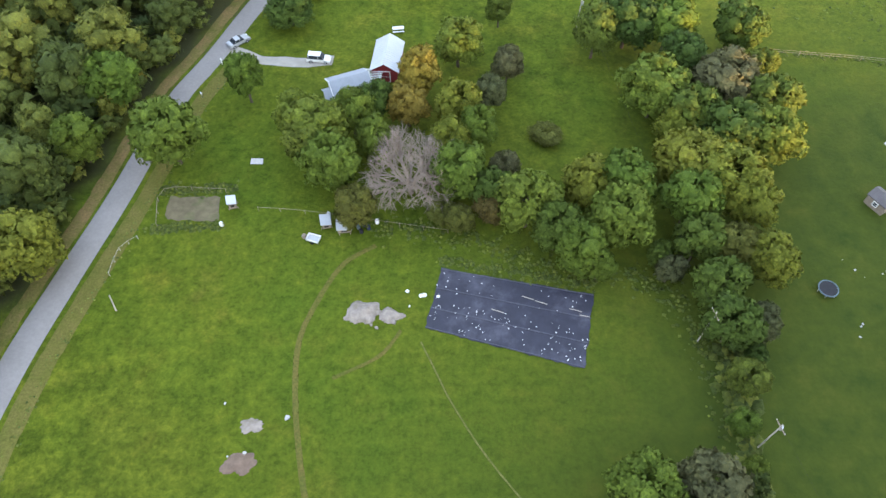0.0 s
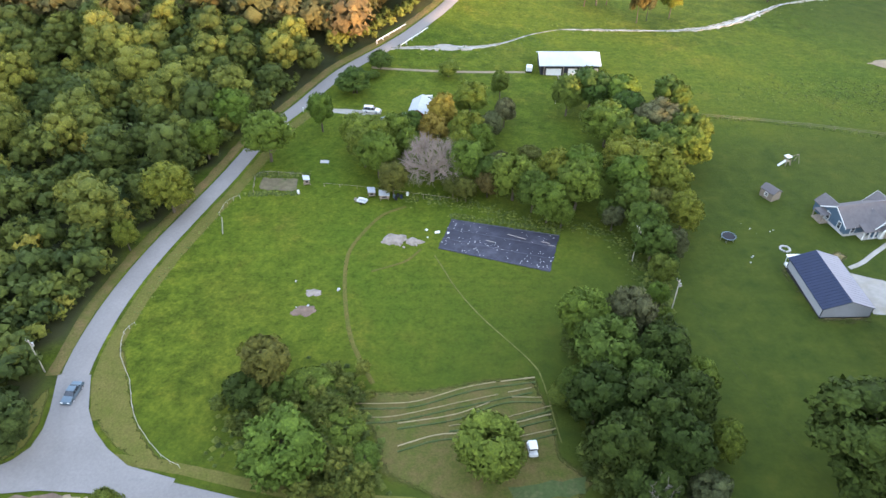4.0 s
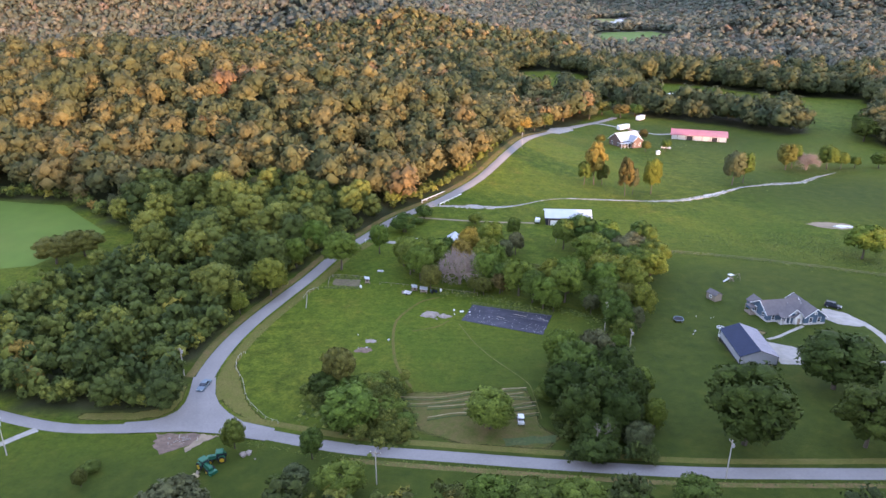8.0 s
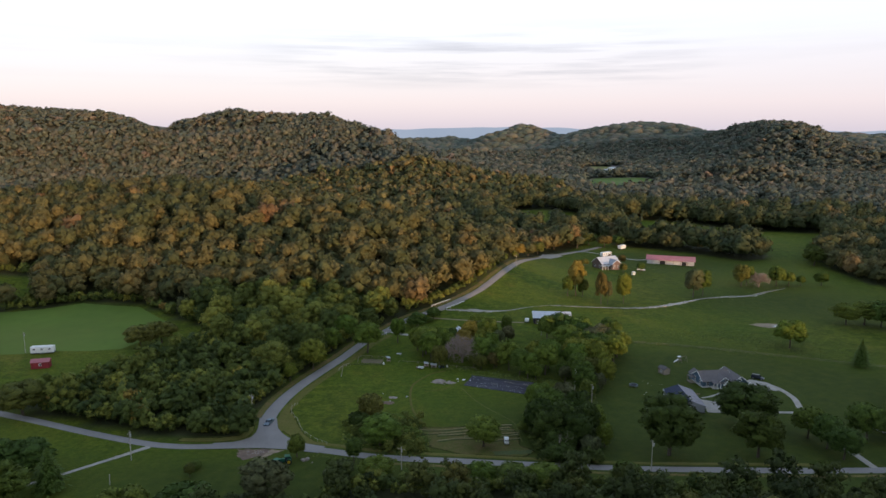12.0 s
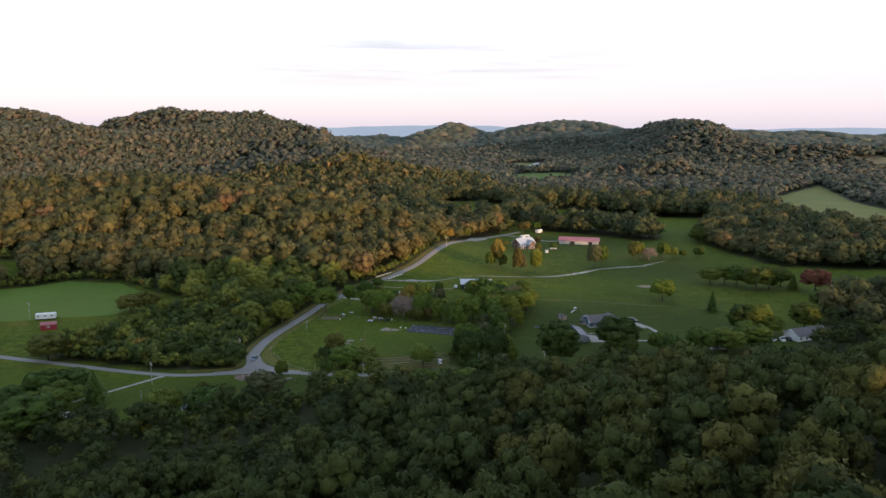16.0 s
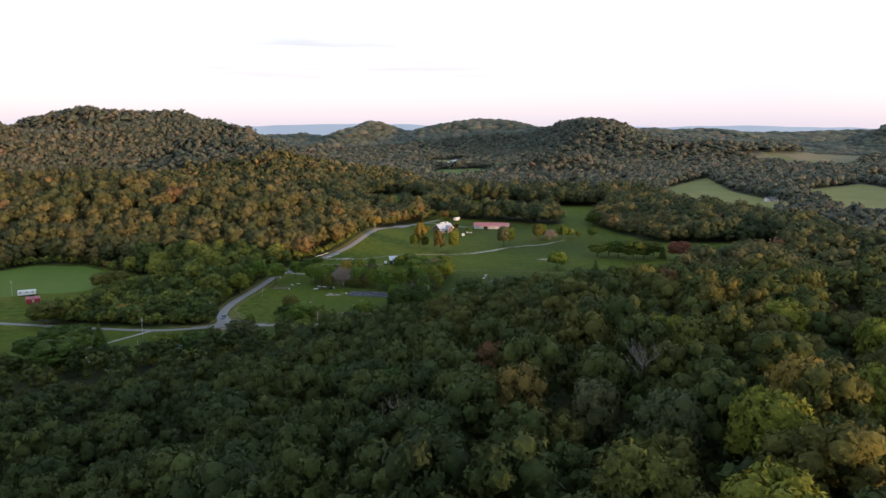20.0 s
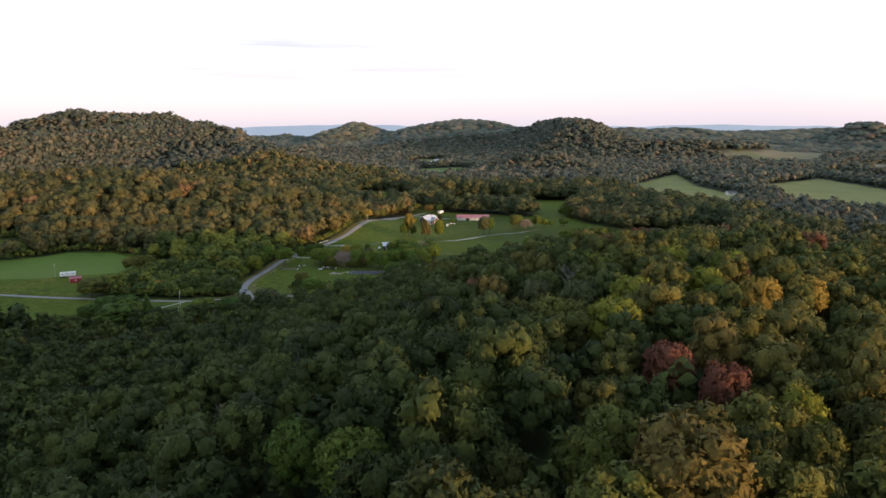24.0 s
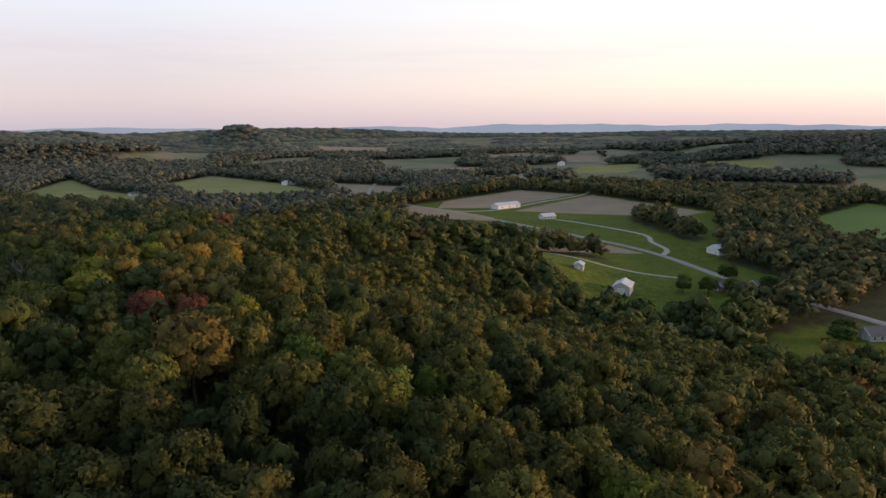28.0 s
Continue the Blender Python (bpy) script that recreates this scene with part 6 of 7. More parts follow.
def small_shed(x, y, turn, l, w, h, wall, roof, label, name="shed"):
    e = thing(name, x, y, turn, label, "shed", "sheds")
    gabled(e, l, w, h, h + w * 0.28, wall, (roof, roof), 0.2, 0.5, base=0.3)
    opening(e, -l / 2, 0, h * 0.48, w * 0.4, h * 0.85, "w", M_WHITE, M_WHITE, "door")
    opening(e, 0, -w / 2, h * 0.6, 0.7, 0.7, "s")


small_shed(-169, 55.0, 20, 6.6, 3.4, 2.6, M_RED, M_RED_ROOF, "red boarded shed with white doors in the meadow")
small_shed(78.2, 71.0, -62, 3.6, 2.8, 2.1, M_TIMBER, M_SHINGLE, "small weathered timber garden shed with a dark roof")
small_shed(-69.5, -49.5, 30, 2.6, 2.4, 2.4, M_SIDING, M_WHITE_METAL, "small pale playhouse under a tree")

CREEK = [(-18, 151), (-6, 153), (6, 154), (18, 158), (30, 167), (42, 173), (54, 174), (71, 175), (84, 176), (95, 179), (109, 187), (131, 205), (148, 212), (164, 217), (176, 228), (192, 240)]
for i, (a, b, widths) in enumerate([(0, 4, [2, 4.5, 5.0, 1.6, 0.4]), (5, 8, [0.5, 3.0, 2.2, 0.6]), (7, 11, [0.5, 4.6, 6.6, 5.4, 0.6]), (11, 15, [0.5, 4.4, 5.2, 2.6, 0.5])]):
    road("creek_bank", CREEK[a:b + 1], widths, M_BAR, "broken bars of pale gravel along the creek", 0.06, 1.2, "creek bank", 2.4, 0, 31 + i)
road("creek", CREEK, [0.8, 1.3, 1.3, 0.5, 0.25, 1.0, 1.0, 0.7, 2.0, 2.6, 2.2, 0.3, 1.8, 2.2, 1.2, 0.3], M_WATER, "shallow creek winding through the pasture", 0.12, 2.0, "water", 0.6, 0, 32)
laid("pond_bank", sheet([(138, 150), (143, 145.5), (151, 143.5), (159, 147), (155, 152), (145, 153)], 0.05, 2.0, 1.2, 13), M_DIRT, "bare pale bank round a farm pond", "pond bank")
laid("pond", sheet([(148, 147.5), (151, 145.5), (156, 146.5), (157, 148.5), (152, 150)], 0.11, 2.0, 0.8, 14), M_WATER, "small still farm pond", "water")
track("dirt_track", [(-22, 138), (-12.4, 137.5), (6.2, 137.4), (26.0, 138.6)], 2.2, M_DIRT, "dirt farm track to the black barn", 0.7, 0.05, 41)
heap(1.5, 154.0, 6.0, 0.3, M_GRAVEL, "gravel_bar", "pale gravel bar by the bridge", "gravel", 15, 0.5)


def bridge_rail(a, b):
    e = thing("bridge_rail", a[0], a[1], 0, "white concrete bridge rail beside the lane", "bridge rail", "bridge rails")
    o = Vector((a[0], a[1], 0))
    d = Vector((b[0], b[1], 0)) - o
    turn = math.degrees(math.atan2(d.y, d.x))
    for i in range(6):
        q = d * (i / 5)
        bm = blocks((-0.15, 0.15, -0.15, 0.15, -0.3, 1.0))
        bmesh.ops.transform(bm, matrix=pose(q.x, q.y, 0, 0, 0, turn), verts=bm.verts[:])
        part("post", bm, M_STONE, e)
    bm = blocks((0, d.length, -0.12, 0.12, 1.0, 1.25))
    bmesh.ops.transform(bm, matrix=pose(0, 0, 0, 0, 0, turn), verts=bm.verts[:])
    part("rail", bm, M_WHITE, e)


bridge_rail((-13.6, 151.5), (-5.2, 166.5))
bridge_rail((-21.5, 153.5), (-12.8, 168.0))


# ---- the new house and its workshop ----
def workshop():
    e = thing("workshop", 76.8, 36.4, 92, "large metal workshop with a navy roof, sky sheen painted on its east slope", "workshop")
    # east slope coloured as reflected sky, west slope in the roof's own navy
    gabled(e, 17.0, 11.0, 3.0, 4.9, M_GREY_METAL, (M_ROOF_SHEEN, M_NAVY), 0.35, 0.9, sides=(-1, 1))
    for s in (-1, 1):
        part("base_trim", blocks((-8.56, 8.56, s * 5.5 - 0.03, s * 5.5 + 0.03, -0.5, 0.55)), M_BLACK, e, "black base trim")
        part("base_trim", blocks((s * 8.5 - 0.04, s * 8.5 + 0.04, -5.46, 5.46, -0.5, 0.55)), M_BLACK, e, "black base trim")
        for t in (-1, 1):
            part("corner_trim", blocks((s * 8.52 - 0.07, s * 8.52 + 0.07, t * 5.52 - 0.07, t * 5.52 + 0.07, 0.55, 2.95)), M_BLACK, e, "black corner trim")
    for x in (-4.0, 3.5):
        opening(e, x, -5.5, 1.35, 3.4, 2.5, "s", M_WHITE, M_BLACK, "garage_door", False)
    part("lean_to", blocks((8.55, 10.6, 2.2, 5.2, -0.4, 0.25), (8.55, 10.8, 2.0, 5.4, 2.3, 2.42), (10.4, 10.55, 2.2, 2.35, 0.25, 2.3), (10.4, 10.55, 5.05, 5.2, 0.25, 2.3)), M_WHITE, e)
    e.matrix_basis = e.matrix_basis @ Matrix.Diagonal((0.87, 0.87, 0.92, 1))


def new_house():
    e = thing("farm_bungalow", 95.8, 61.0, 12, "blue-grey bungalow with white trim and grey shingles", "house")
    roof = (M_SHINGLE, M_SHINGLE)
    gabled(e, 14.0, 10.0, 3.0, 5.8, M_BLUE, roof, 0.55, at=(-3, 0), trim=M_WHITE)
    gabled(e, 13.5, 8.0, 3.0, 5.6, M_BLUE, roof, 0.5, at=(6.0, -2.2), turn=90, trim=M_WHITE)
    gabled(e, 5.0, 4.6, 3.3, 5.0, M_BLUE, roof, 0.45, at=(-0.6, -4.6), turn=90, trim=M_WHITE)
    gabled(e, 3.4, 3.0, 2.7, 3.9, M_WHITE, roof, 0.35, at=(0.3, -6.4), turn=90, trim=M_WHITE)
    gabled(e, 5.0, 5.0, 2.7, 4.3, M_BLUE, roof, 0.4, at=(-7.4, 6.0), turn=90)
    part("stone_skirt", blocks((-10.05, 4.0, -5.06, 5.06, -0.8, 0.75)), M_STONE, e)
    part("stone_skirt", blocks((1.95, 10.05, -9.01, 4.6, -0.8, 0.75)), M_STONE, e)
    for x in (-8.3, -3.2):
        opening(e, x + 0.6, -5.0, 1.8, 1.0, 1.5, "s")
    for y in (-2.4, 2.4):
        opening(e, -10.0, y, 1.9, 1.1, 1.7, "w")
    for x in (4.4, 7.6):
        opening(e, x, -8.95, 1.8, 1.1, 1.6, "s")
    opening(e, -0.6, -7.1, 4.1, 0.7, 0.6, "s")
    opening(e, 6.0, -8.95, 4.1, 0.7, 0.7, "s")
    opening(e, 0.3, -8.1, 1.2, 1.1, 2.1, "s", M_TIMBER, name="door", bars=False)
    part("porch_floor", blocks((-6.2, 1.9, -7.6, -5.07, -0.8, 0.25)), M_STONE, e)
    part("porch_roof", prism([(-5.0, 3.3), (-7.9, 2.55), (-7.9, 2.68), (-5.0, 3.45)], -6.4, 1.85), M_SHINGLE, e)
    for o in e.children:
        if o.name.startswith("porch_roof"):
            o.matrix_basis = pose(0, 0, 0, 0, 0, 90) @ Matrix.Diagonal((1, -1, 1, 1))
    for x in (-6.0, -4.2, -2.6, 1.6):
        part("porch_post", blocks((x - 0.14, x + 0.14, -7.6, -7.3, 0.25, 2.6)), M_WHITE, e, "white porch post")
    part("back_porch_roof", blocks((-12.6, -10.1, 1.4, 5.4, 2.5, 2.65)), M_SHINGLE, e)
    for y in (1.6, 5.2):
        part("porch_post", blocks((-12.5, -12.3, y - 0.12, y + 0.12, -0.8, 2.5)), M_TIMBER, e)
    part("deck", blocks((-12.6, -10.1, 1.4, 5.4, -0.8, 0.3)), M_TIMBER, e)
    e.matrix_basis = e.matrix_basis @ Matrix.Diagonal((0.81, 0.81, 0.9, 1))


workshop()
new_house()
track("driveway", [(111.5, 61), (116.5, 57.5), (118.2, 48), (116.5, 38), (114.2, 28), (114, 14), (115.5, 0), (116, -13)], 3.4, M_GRAVEL, "pale gravel drive from the road to the house", 0.3, 0.07, 61)
track("driveway", [(115, 33), (106, 32.4), (98, 33.6), (91, 35)], 2.8, M_GRAVEL, "pale gravel spur to the workshop", 0.3, 0.085, 62)
laid("driveway", sheet([(83.3, 30), (90, 30), (97, 32.2), (96, 35), (90, 40), (83.4, 43)], 0.10, 1.5, 0.5, 16), M_GRAVEL, "pale gravel apron beside the workshop", "driveway")
laid("driveway", sheet([(106, 60.5), (109.5, 66.5), (114.5, 64), (118.2, 56), (115, 54), (109, 55.5)], 0.10, 1.5, 0.5, 18), M_GRAVEL, "pale gravel apron beside the house", "driveway")
track("garden_path", [(85, 44.2), (88.5, 46), (93, 49.5), (98.5, 53.6)], 1.6, M_GRAVEL, "pale curved garden path to the porch", 0.2, 0.07, 43)
laid("bare_earth", sheet([(71, 45), (71.8, 29), (73, 27.6), (81, 28), (83, 30), (83, 44), (87, 48), (85, 51), (80, 46), (74, 46)], 0.035, 1.2, 1.2, 17), worn("scraped_earth", (0.20, 0.145, 0.085), (0.10, 0.10, 0.03), 0.6, 0.8), "bare earth round the workshop", "bare earth", edge=([(71, 45), (71.8, 29), (73, 27.6), (81, 28), (83, 30), (83, 44), (87, 48), (85, 51), (80, 46), (74, 46)], 2.0))


def trampoline(x, y):
    e = thing("trampoline", x, y, 0, "round black trampoline on the lawn", "trampoline")
    bm = bmesh.new()
    disc(bm, (0, 0, 0.82), (0, 0, 1), 1.35, 0.03, 28)
    part("mat", bm, M_BLACK, e)
    bm = bmesh.new()
    for i in range(28):
        a, b = 6.2832 * i / 28, 6.2832 * (i + 1) / 28
        limb(bm, (math.cos(a) * 1.5, math.sin(a) * 1.5, 0.82), (math.cos(b) * 1.5, math.sin(b) * 1.5, 0.82), 0.1, 0.1, 6)
    part("padded_rim", bm, M_SKYBLUE, e)
    for i in range(6):
        a = 6.2832 * i / 6
        bm = bmesh.new()
        limb(bm, (math.cos(a) * 1.48, math.sin(a) * 1.48, -0.1), (math.cos(a) * 1.48, math.sin(a) * 1.48, 0.8), 0.04, 0.04)
        part("leg", bm, M_SILVER, e)


def swing_set(x, y, turn):
    e = thing("swing_set", x, y, turn, "wooden swing set with a white slide", "swing set")
    for sx in (-2.0, 0.6):
        for s in (-1, 1):
            bm = bmesh.new()
            limb(bm, (sx, s * 0.9, -0.1), (sx, 0, 2.3), 0.06, 0.06)
            part("leg", bm, M_TIMBER, e)
    bm = bmesh.new()
    limb(bm, (-2.1, 0, 2.3), (0.7, 0, 2.3), 0.06, 0.06)
    part("beam", bm, M_TIMBER, e)
    for sx in (-1.5, -0.6):
        bm = bmesh.new()
        for s in (-0.2, 0.2):
            limb(bm, (sx + s, 0, 0.55), (sx + s, 0, 2.3), 0.015, 0.015, 4)
        box(bm, sx - 0.22, sx + 0.22, -0.1, 0.1, 0.5, 0.55)
        part("swing", bm, M_BLACK, e)
    part("tower", blocks((0.8, 2.0, -0.6, 0.6, 1.1, 1.2), (0.8, 0.9, -0.6, -0.5, -0.1, 2.4), (1.9, 2.0, -0.6, -0.5, -0.1, 2.4), (0.8, 0.9, 0.5, 0.6, -0.1, 2.4), (1.9, 2.0, 0.5, 0.6, -0.1, 2.4)), M_TIMBER, e)
    part("tower_roof", blocks((0.6, 2.2, -0.8, 0.8, 2.4, 2.6), top=0.5), M_WHITE, e)
    part("slide", prism([(1.9, 1.15), (3.9, 0.1), (3.9, 0.25), (1.9, 1.35)], -0.3, 0.3), M_WHITE, e)


trampoline(63.1, 54.2)
swing_set(89.2, 86.5, 200)


def fire_ring(x, y):
    rng = random.Random(3)
    e = thing("fire_ring", x, y, 0, "ring of pale stones round an old camp fire", "fire ring")
    for i in range(12):
        a = 6.2832 * i / 12
        bm = blocks((math.cos(a) - 0.22, math.cos(a) + 0.22, math.sin(a) - 0.2, math.sin(a) + 0.2, -0.05, 0.22 + 0.1 * rng.random()), top=0.8)
        part("stone", bm, M_STONE, e)


fire_ring(74.2, 50.6)
stones(72, 58, 5, 5, 0.16, M_STONE, "small white stone scattered on the lawn", "lawn stones", 17)
stones(66, 47, 2, 4, 0.18, M_STONE, "pale stone in a bare patch of lawn", "lawn stones", 18)


# ---- the old farm across the creek ----
def farmhouse():
    e = thing("old_farmhouse", 90.0, 295.0, 30, "weathered brown farmhouse with a pale roof and a porch", "house")
    gabled(e, 15.0, 11.0, 4.2, 8.0, M_FARM_WALL, (M_WHITE_METAL, M_PALE_ROOF), 0.6, 0.8, trim=M_WHITE)
    gabled(e, 7.0, 8.0, 4.0, 6.8, M_FARM_WALL, (M_WHITE_METAL, M_PALE_ROOF), 0.5, 0.8, at=(2.0, -5.5), turn=90, trim=M_WHITE)
    part("porch_roof", blocks((-9.5, -1.8, -8.6, -5.6, 3.0, 3.2)), M_WHITE_METAL, e)
    for x in (-9.2, -6.8, -4.4, -2.1):
        part("porch_post", blocks((x - 0.14, x + 0.14, -8.4, -8.12, -0.6, 3.0)), M_WHITE, e)
    for x in (-6.0, -3.6):
        opening(e, x, -5.5, 1.9, 1.2, 1.8, "s")
    for x in (0.2, 3.8):
        opening(e, x, -9.0, 2.0, 1.1, 1.7, "s")
    for y in (-2.8, 2.8):
        opening(e, -7.5, y, 2.0, 1.1, 1.7, "w")
    part("chimney", blocks((3.6, 4.6, 0.8, 1.8, 5.5, 9.2)), M_FARM_WALL, e)


def long_barn():
    e = thing("cattle_barn", 141.5, 321.0, -14, "long cattle barn with a faded red metal roof", "barn")
    gabled(e, 33.0, 12.0, 3.4, 5.6, M_SIDING, (M_RED_ROOF, M_RED_ROOF), 0.8, 1.0)
    for x in (-13, -8, -3, 2, 7, 12):
        part("post", blocks((x - 0.15, x + 0.15, -6.22, -6.003, -0.6, 3.3)), M_TIMBER, e)
    for x, w in ((-5.5, 3.6), (9.5, 3.0)):
        opening(e, x, -6.0, 1.3, w, 2.6, "s", M_BLACK, M_TIMBER, "doorway", False)


farmhouse()
long_barn()
small_shed(105, 272, 20, 1.9, 1.6, 1.7, M_WHITE, M_WHITE_METAL, "small white shed below the farmhouse")
track("farm_drive", [(52, 330), (66, 348), (83, 366), (100, 350), (116, 334), (128, 335)], 4.0, M_GRAVEL, "pale gravel drive of the old farm", 0.3, 0.09, 44)
laid("junction_gravel", sheet([(44, 318), (52, 316), (64, 336), (60, 346), (48, 338)], 0.20, 3, 1, 18), M_GRAVEL, "gravel apron at the farm lane junction", "gravel")

# ---- the lawn by the junction ----
laid("debris_patch", sheet([(-64.6, -9.8), (-56.5, -9.5), (-51, -10.4), (-56.3, -14.5), (-61, -16.8), (-62.7, -15.6)], 0.05, 0.8, 1.0, 19), M_DEBRIS, "bare patch with scattered rubble beside the road", "bare earth")
stones(-58.5, -12.5, 3.4, 10, 0.32, M_RUBBLE, "broken pale block on the bare patch", "junction rubble", 20)
stones(-42, -16.5, 3.5, 4, 0.6, M_RUBBLE, "flat pale rock in the lawn", "lawn rocks", 21)
track("driveway", [(-92.0, -9.5), (-98, -17), (-107.4, -28.2), (-116, -38), (-124, -50)], [3.4, 2.6, 2.4, 2.4, 2.4], M_GRAVEL, "two-rut gravel drive across the lawn", 0.4, 0.06, 45)
brng = random.Random(12)
for i in range(7):
    x, y, a, l = -59.5 + 7 * brng.random(), -14.5 + 4 * brng.random(), brng.random() * 3.14, 0.6 + 1.1 * brng.random()
    bm = bmesh.new()
    limb(bm, (x, y, float(land(x, y)) + 0.14), (x + math.cos(a) * l, y + math.sin(a) * l, float(land(x, y)) + 0.2), 0.05, 0.03)
    laid("stick", bm, M_POLE, "pale broken branch on the bare patch", "branch", kind="", group="broken branches")
laid("gravel_spill", sheet([(-55, -9.6), (-50.6, -10.0), (-52.6, -12), (-55.2, -16), (-56.2, -15.6), (-54.6, -11.6)], 0.06, 0.6, 0.8, 46), M_DIRT, "pale gravel spilt from the road onto the lawn", "gravel")
stones(-72, -22, 1.5, 2, 0.5, M_DIRT, "small earth mound stone on the lawn", "lawn rocks", 22)


def utility_pole(x, y, h, turn, label, arm=True, lean=0.0):
    e = thing("utility_pole", x, y, turn, label, "pole", "utility poles")
    bm = bmesh.new()
    limb(bm, (0, 0, -0.6), (lean, 0, h), 0.13, 0.09, 8)
    part("shaft", bm, M_POLE, e)
    if arm:
        part("crossarm", blocks((lean - 0.05, lean + 0.05, -1.1, 1.1, h - 0.75, h - 0.62)), M_TIMBER, e)
        for s in (-1.0, 0, 1.0):
            bm = bmesh.new()
            limb(bm, (lean, s, h - 0.62), (lean, s, h - 0.42), 0.05, 0.03)
            part("insulator", bm, M_WHITE, e)
        bm = bmesh.new()
        limb(bm, (lean + 0.32, 0, h - 1.7), (lean + 0.32, 0, h - 0.9), 0.2, 0.2, 10)
        part("transformer", bm, M_SILVER, e)
    return Vector((x, y, float(land(x, y)) + h - 0.42))


def wire(a, b, sag=0.8):
    """One overhead line, a thin tube that sags between two poles."""
    bm = bmesh.new()
    for i in range(10):
        p, q = (a.lerp(b, t) - Vector((0, 0, sag * 4 * t * (1 - t))) for t in (i / 10, i / 10 + 0.1))
        limb(bm, p, q, 0.010, 0.010, 3)
    laid("power_line", bm, M_RUBBER, "thin dark sagging overhead power line", "power line", kind="", group="power lines")


tops = []
for r in ((33.0, 118.2, 9, 10), (40.5, 46.2, 9, 10), (44.2, 29.5, 9, 10), (53.1, -20.9, 9, 10), (-13.7, -25.3, 8, 80), (-68.8, 14.8, 8, 60), (-92.6, -18.8, 9, 0), (24.9, 247.3, 9, 70), (-186, 70, 9, 0)):
    tops.append(utility_pole(*r, "weathered wooden utility pole"))
for a, b in zip(tops[:3], tops[1:4]):
    wire(a, b)
utility_pole(-48.0, 55.3, 4.5, 0, "leaning pale field post in the grass", False, 0.8)
utility_pole(-90.8, -33.3, 3.0, 0, "short pale post on the lawn", False, 0.1)

# ---- houses by the road to the east ----
def roadside_house(x, y, turn, l, w, wall, roof, label):
    e = thing("roadside_house", x, y, turn, label, "house", "roadside houses")
    gabled(e, l, w, 3.0, 3.0 + w * 0.28, wall, (roof, roof), 0.5, 0.0, trim=M_WHITE)
    n = max(2, int(l / 3.2))
    for i in range(n):
        opening(e, -l / 2 + l * (i + 0.5) / n, -w / 2, 1.6, 1.1, 1.3, "s")
    opening(e, -l / 2, 0, 1.1, 1.0, 2.0, "w", M_WHITE, name="door")


roadside_house(184, 37, 20, 18, 8, M_WHITE, M_SHINGLE, "long white bungalow behind the trees")
roadside_house(136, 19.5, 10, 7, 3.6, M_SIDING, M_WHITE_METAL, "small white mobile home by the drive")


def plain_barn(x, y, turn, l, w, h, wall, roof, label):
    e = thing("field_barn", x, y, turn, label, "barn", "eastern barns")
    gabled(e, l, w, h, h + w * 0.25, wall, (roof, roof), 0.5, 1.0)
    opening(e, -l / 2, 0, h * 0.45, w * 0.45, h * 0.85, "w", M_WHITE, M_TIMBER, "door", False)
    for i in range(3):
        opening(e, -l / 3 + l / 3 * i, -w / 2, h * 0.55, 1.6, 1.2, "s")


plain_barn(314, -313, 10, 13, 9, 4.2, M_SIDING, M_WHITE_METAL, "pale metal barn with white doors in the eastern meadow")
plain_barn(328, -282, 15, 7, 5, 3.0, M_SIDING, M_WHITE_METAL, "small pale shed in the eastern meadow")
plain_barn(666, -52, -20, 34, 12, 4.0, M_WHITE, M_WHITE_METAL, "long white barn on the eastern plain")
plain_barn(480, -332, -40, 24, 14, 3.4, M_WHITE, M_WHITE_METAL, "broad white shed beside the eastern road")
plain_barn(825, 465, 10, 22, 12, 5, M_WHITE, M_WHITE_METAL, "white farmhouse on the far hay field")
plain_barn(547, 146, 15, 14, 8, 4, M_WHITE, M_WHITE_METAL, "small white barn beyond the wooded hill")
plain_barn(573, 531, 10, 16, 9, 4, M_SIDING, M_SHINGLE, "grey barn in the far field")
plain_barn(1500, 250, 20, 30, 16, 6, M_WHITE, M_WHITE_METAL, "far white farm shed on the plain")
plain_barn(1900, 700, 0, 34, 18, 6, M_WHITE, M_WHITE_METAL, "far white farm shed on the plain")
plain_barn(300, 1565, 30, 18, 9, 4, M_WHITE, M_WHITE_METAL, "far white farmhouse in the upper valley")
plain_barn(278, 1500, 10, 14, 8, 3.5, M_WHITE, M_WHITE_METAL, "far pale farmhouse in the upper valley")
plain_barn(322, 1640, -15, 18, 8, 3.5, M_SIDING, M_SHINGLE, "far pale cattle shed in the upper valley")
plain_barn(252, 1420, 40, 12, 7, 3.5, M_SIDING, M_SHINGLE, "far grey farmhouse in the upper valley")
roadside_house(362, -357, -35, 15, 8, M_TIMBER, M_SHINGLE, "brown boarded bungalow beside the eastern road")
roadside_house(376, -372, -40, 12, 7, M_TIMBER, M_SHINGLE, "brown bungalow with a shingle roof by the road")
roadside_house(303, -432, -50, 18, 9, M_SIDING, M_SHINGLE, "pale bungalow under trees at the hill foot")
roadside_house(600, -135, -30, 15, 9, M_SIDING, M_WHITE_METAL, "pale house among trees on the plain")
car(275, -428, 60, M_WHITE, "white sedan parked at the hill foot")
track("driveway", [(442, -297), (470, -292), (500, -272), (540, -250), (585, -175), (598, -140)], 4.0, M_GRAVEL, "pale winding drive on the plain", 0.2, 0.25, 47)
track("farm_lane", [(609, -14), (645, -52), (749, -60), (851, -70), (960, -40)], 5.0, M_GRAVEL, "pale straight farm lane between fields", 0.1, 0.25, 48)
track("farm_lane", [(184, 1150), (180, 1080), (196, 1000), (216, 930), (205, 880)], 5.0, M_GRAVEL, "pale lane along the upper valley field", 0.1, 0.25, 50)
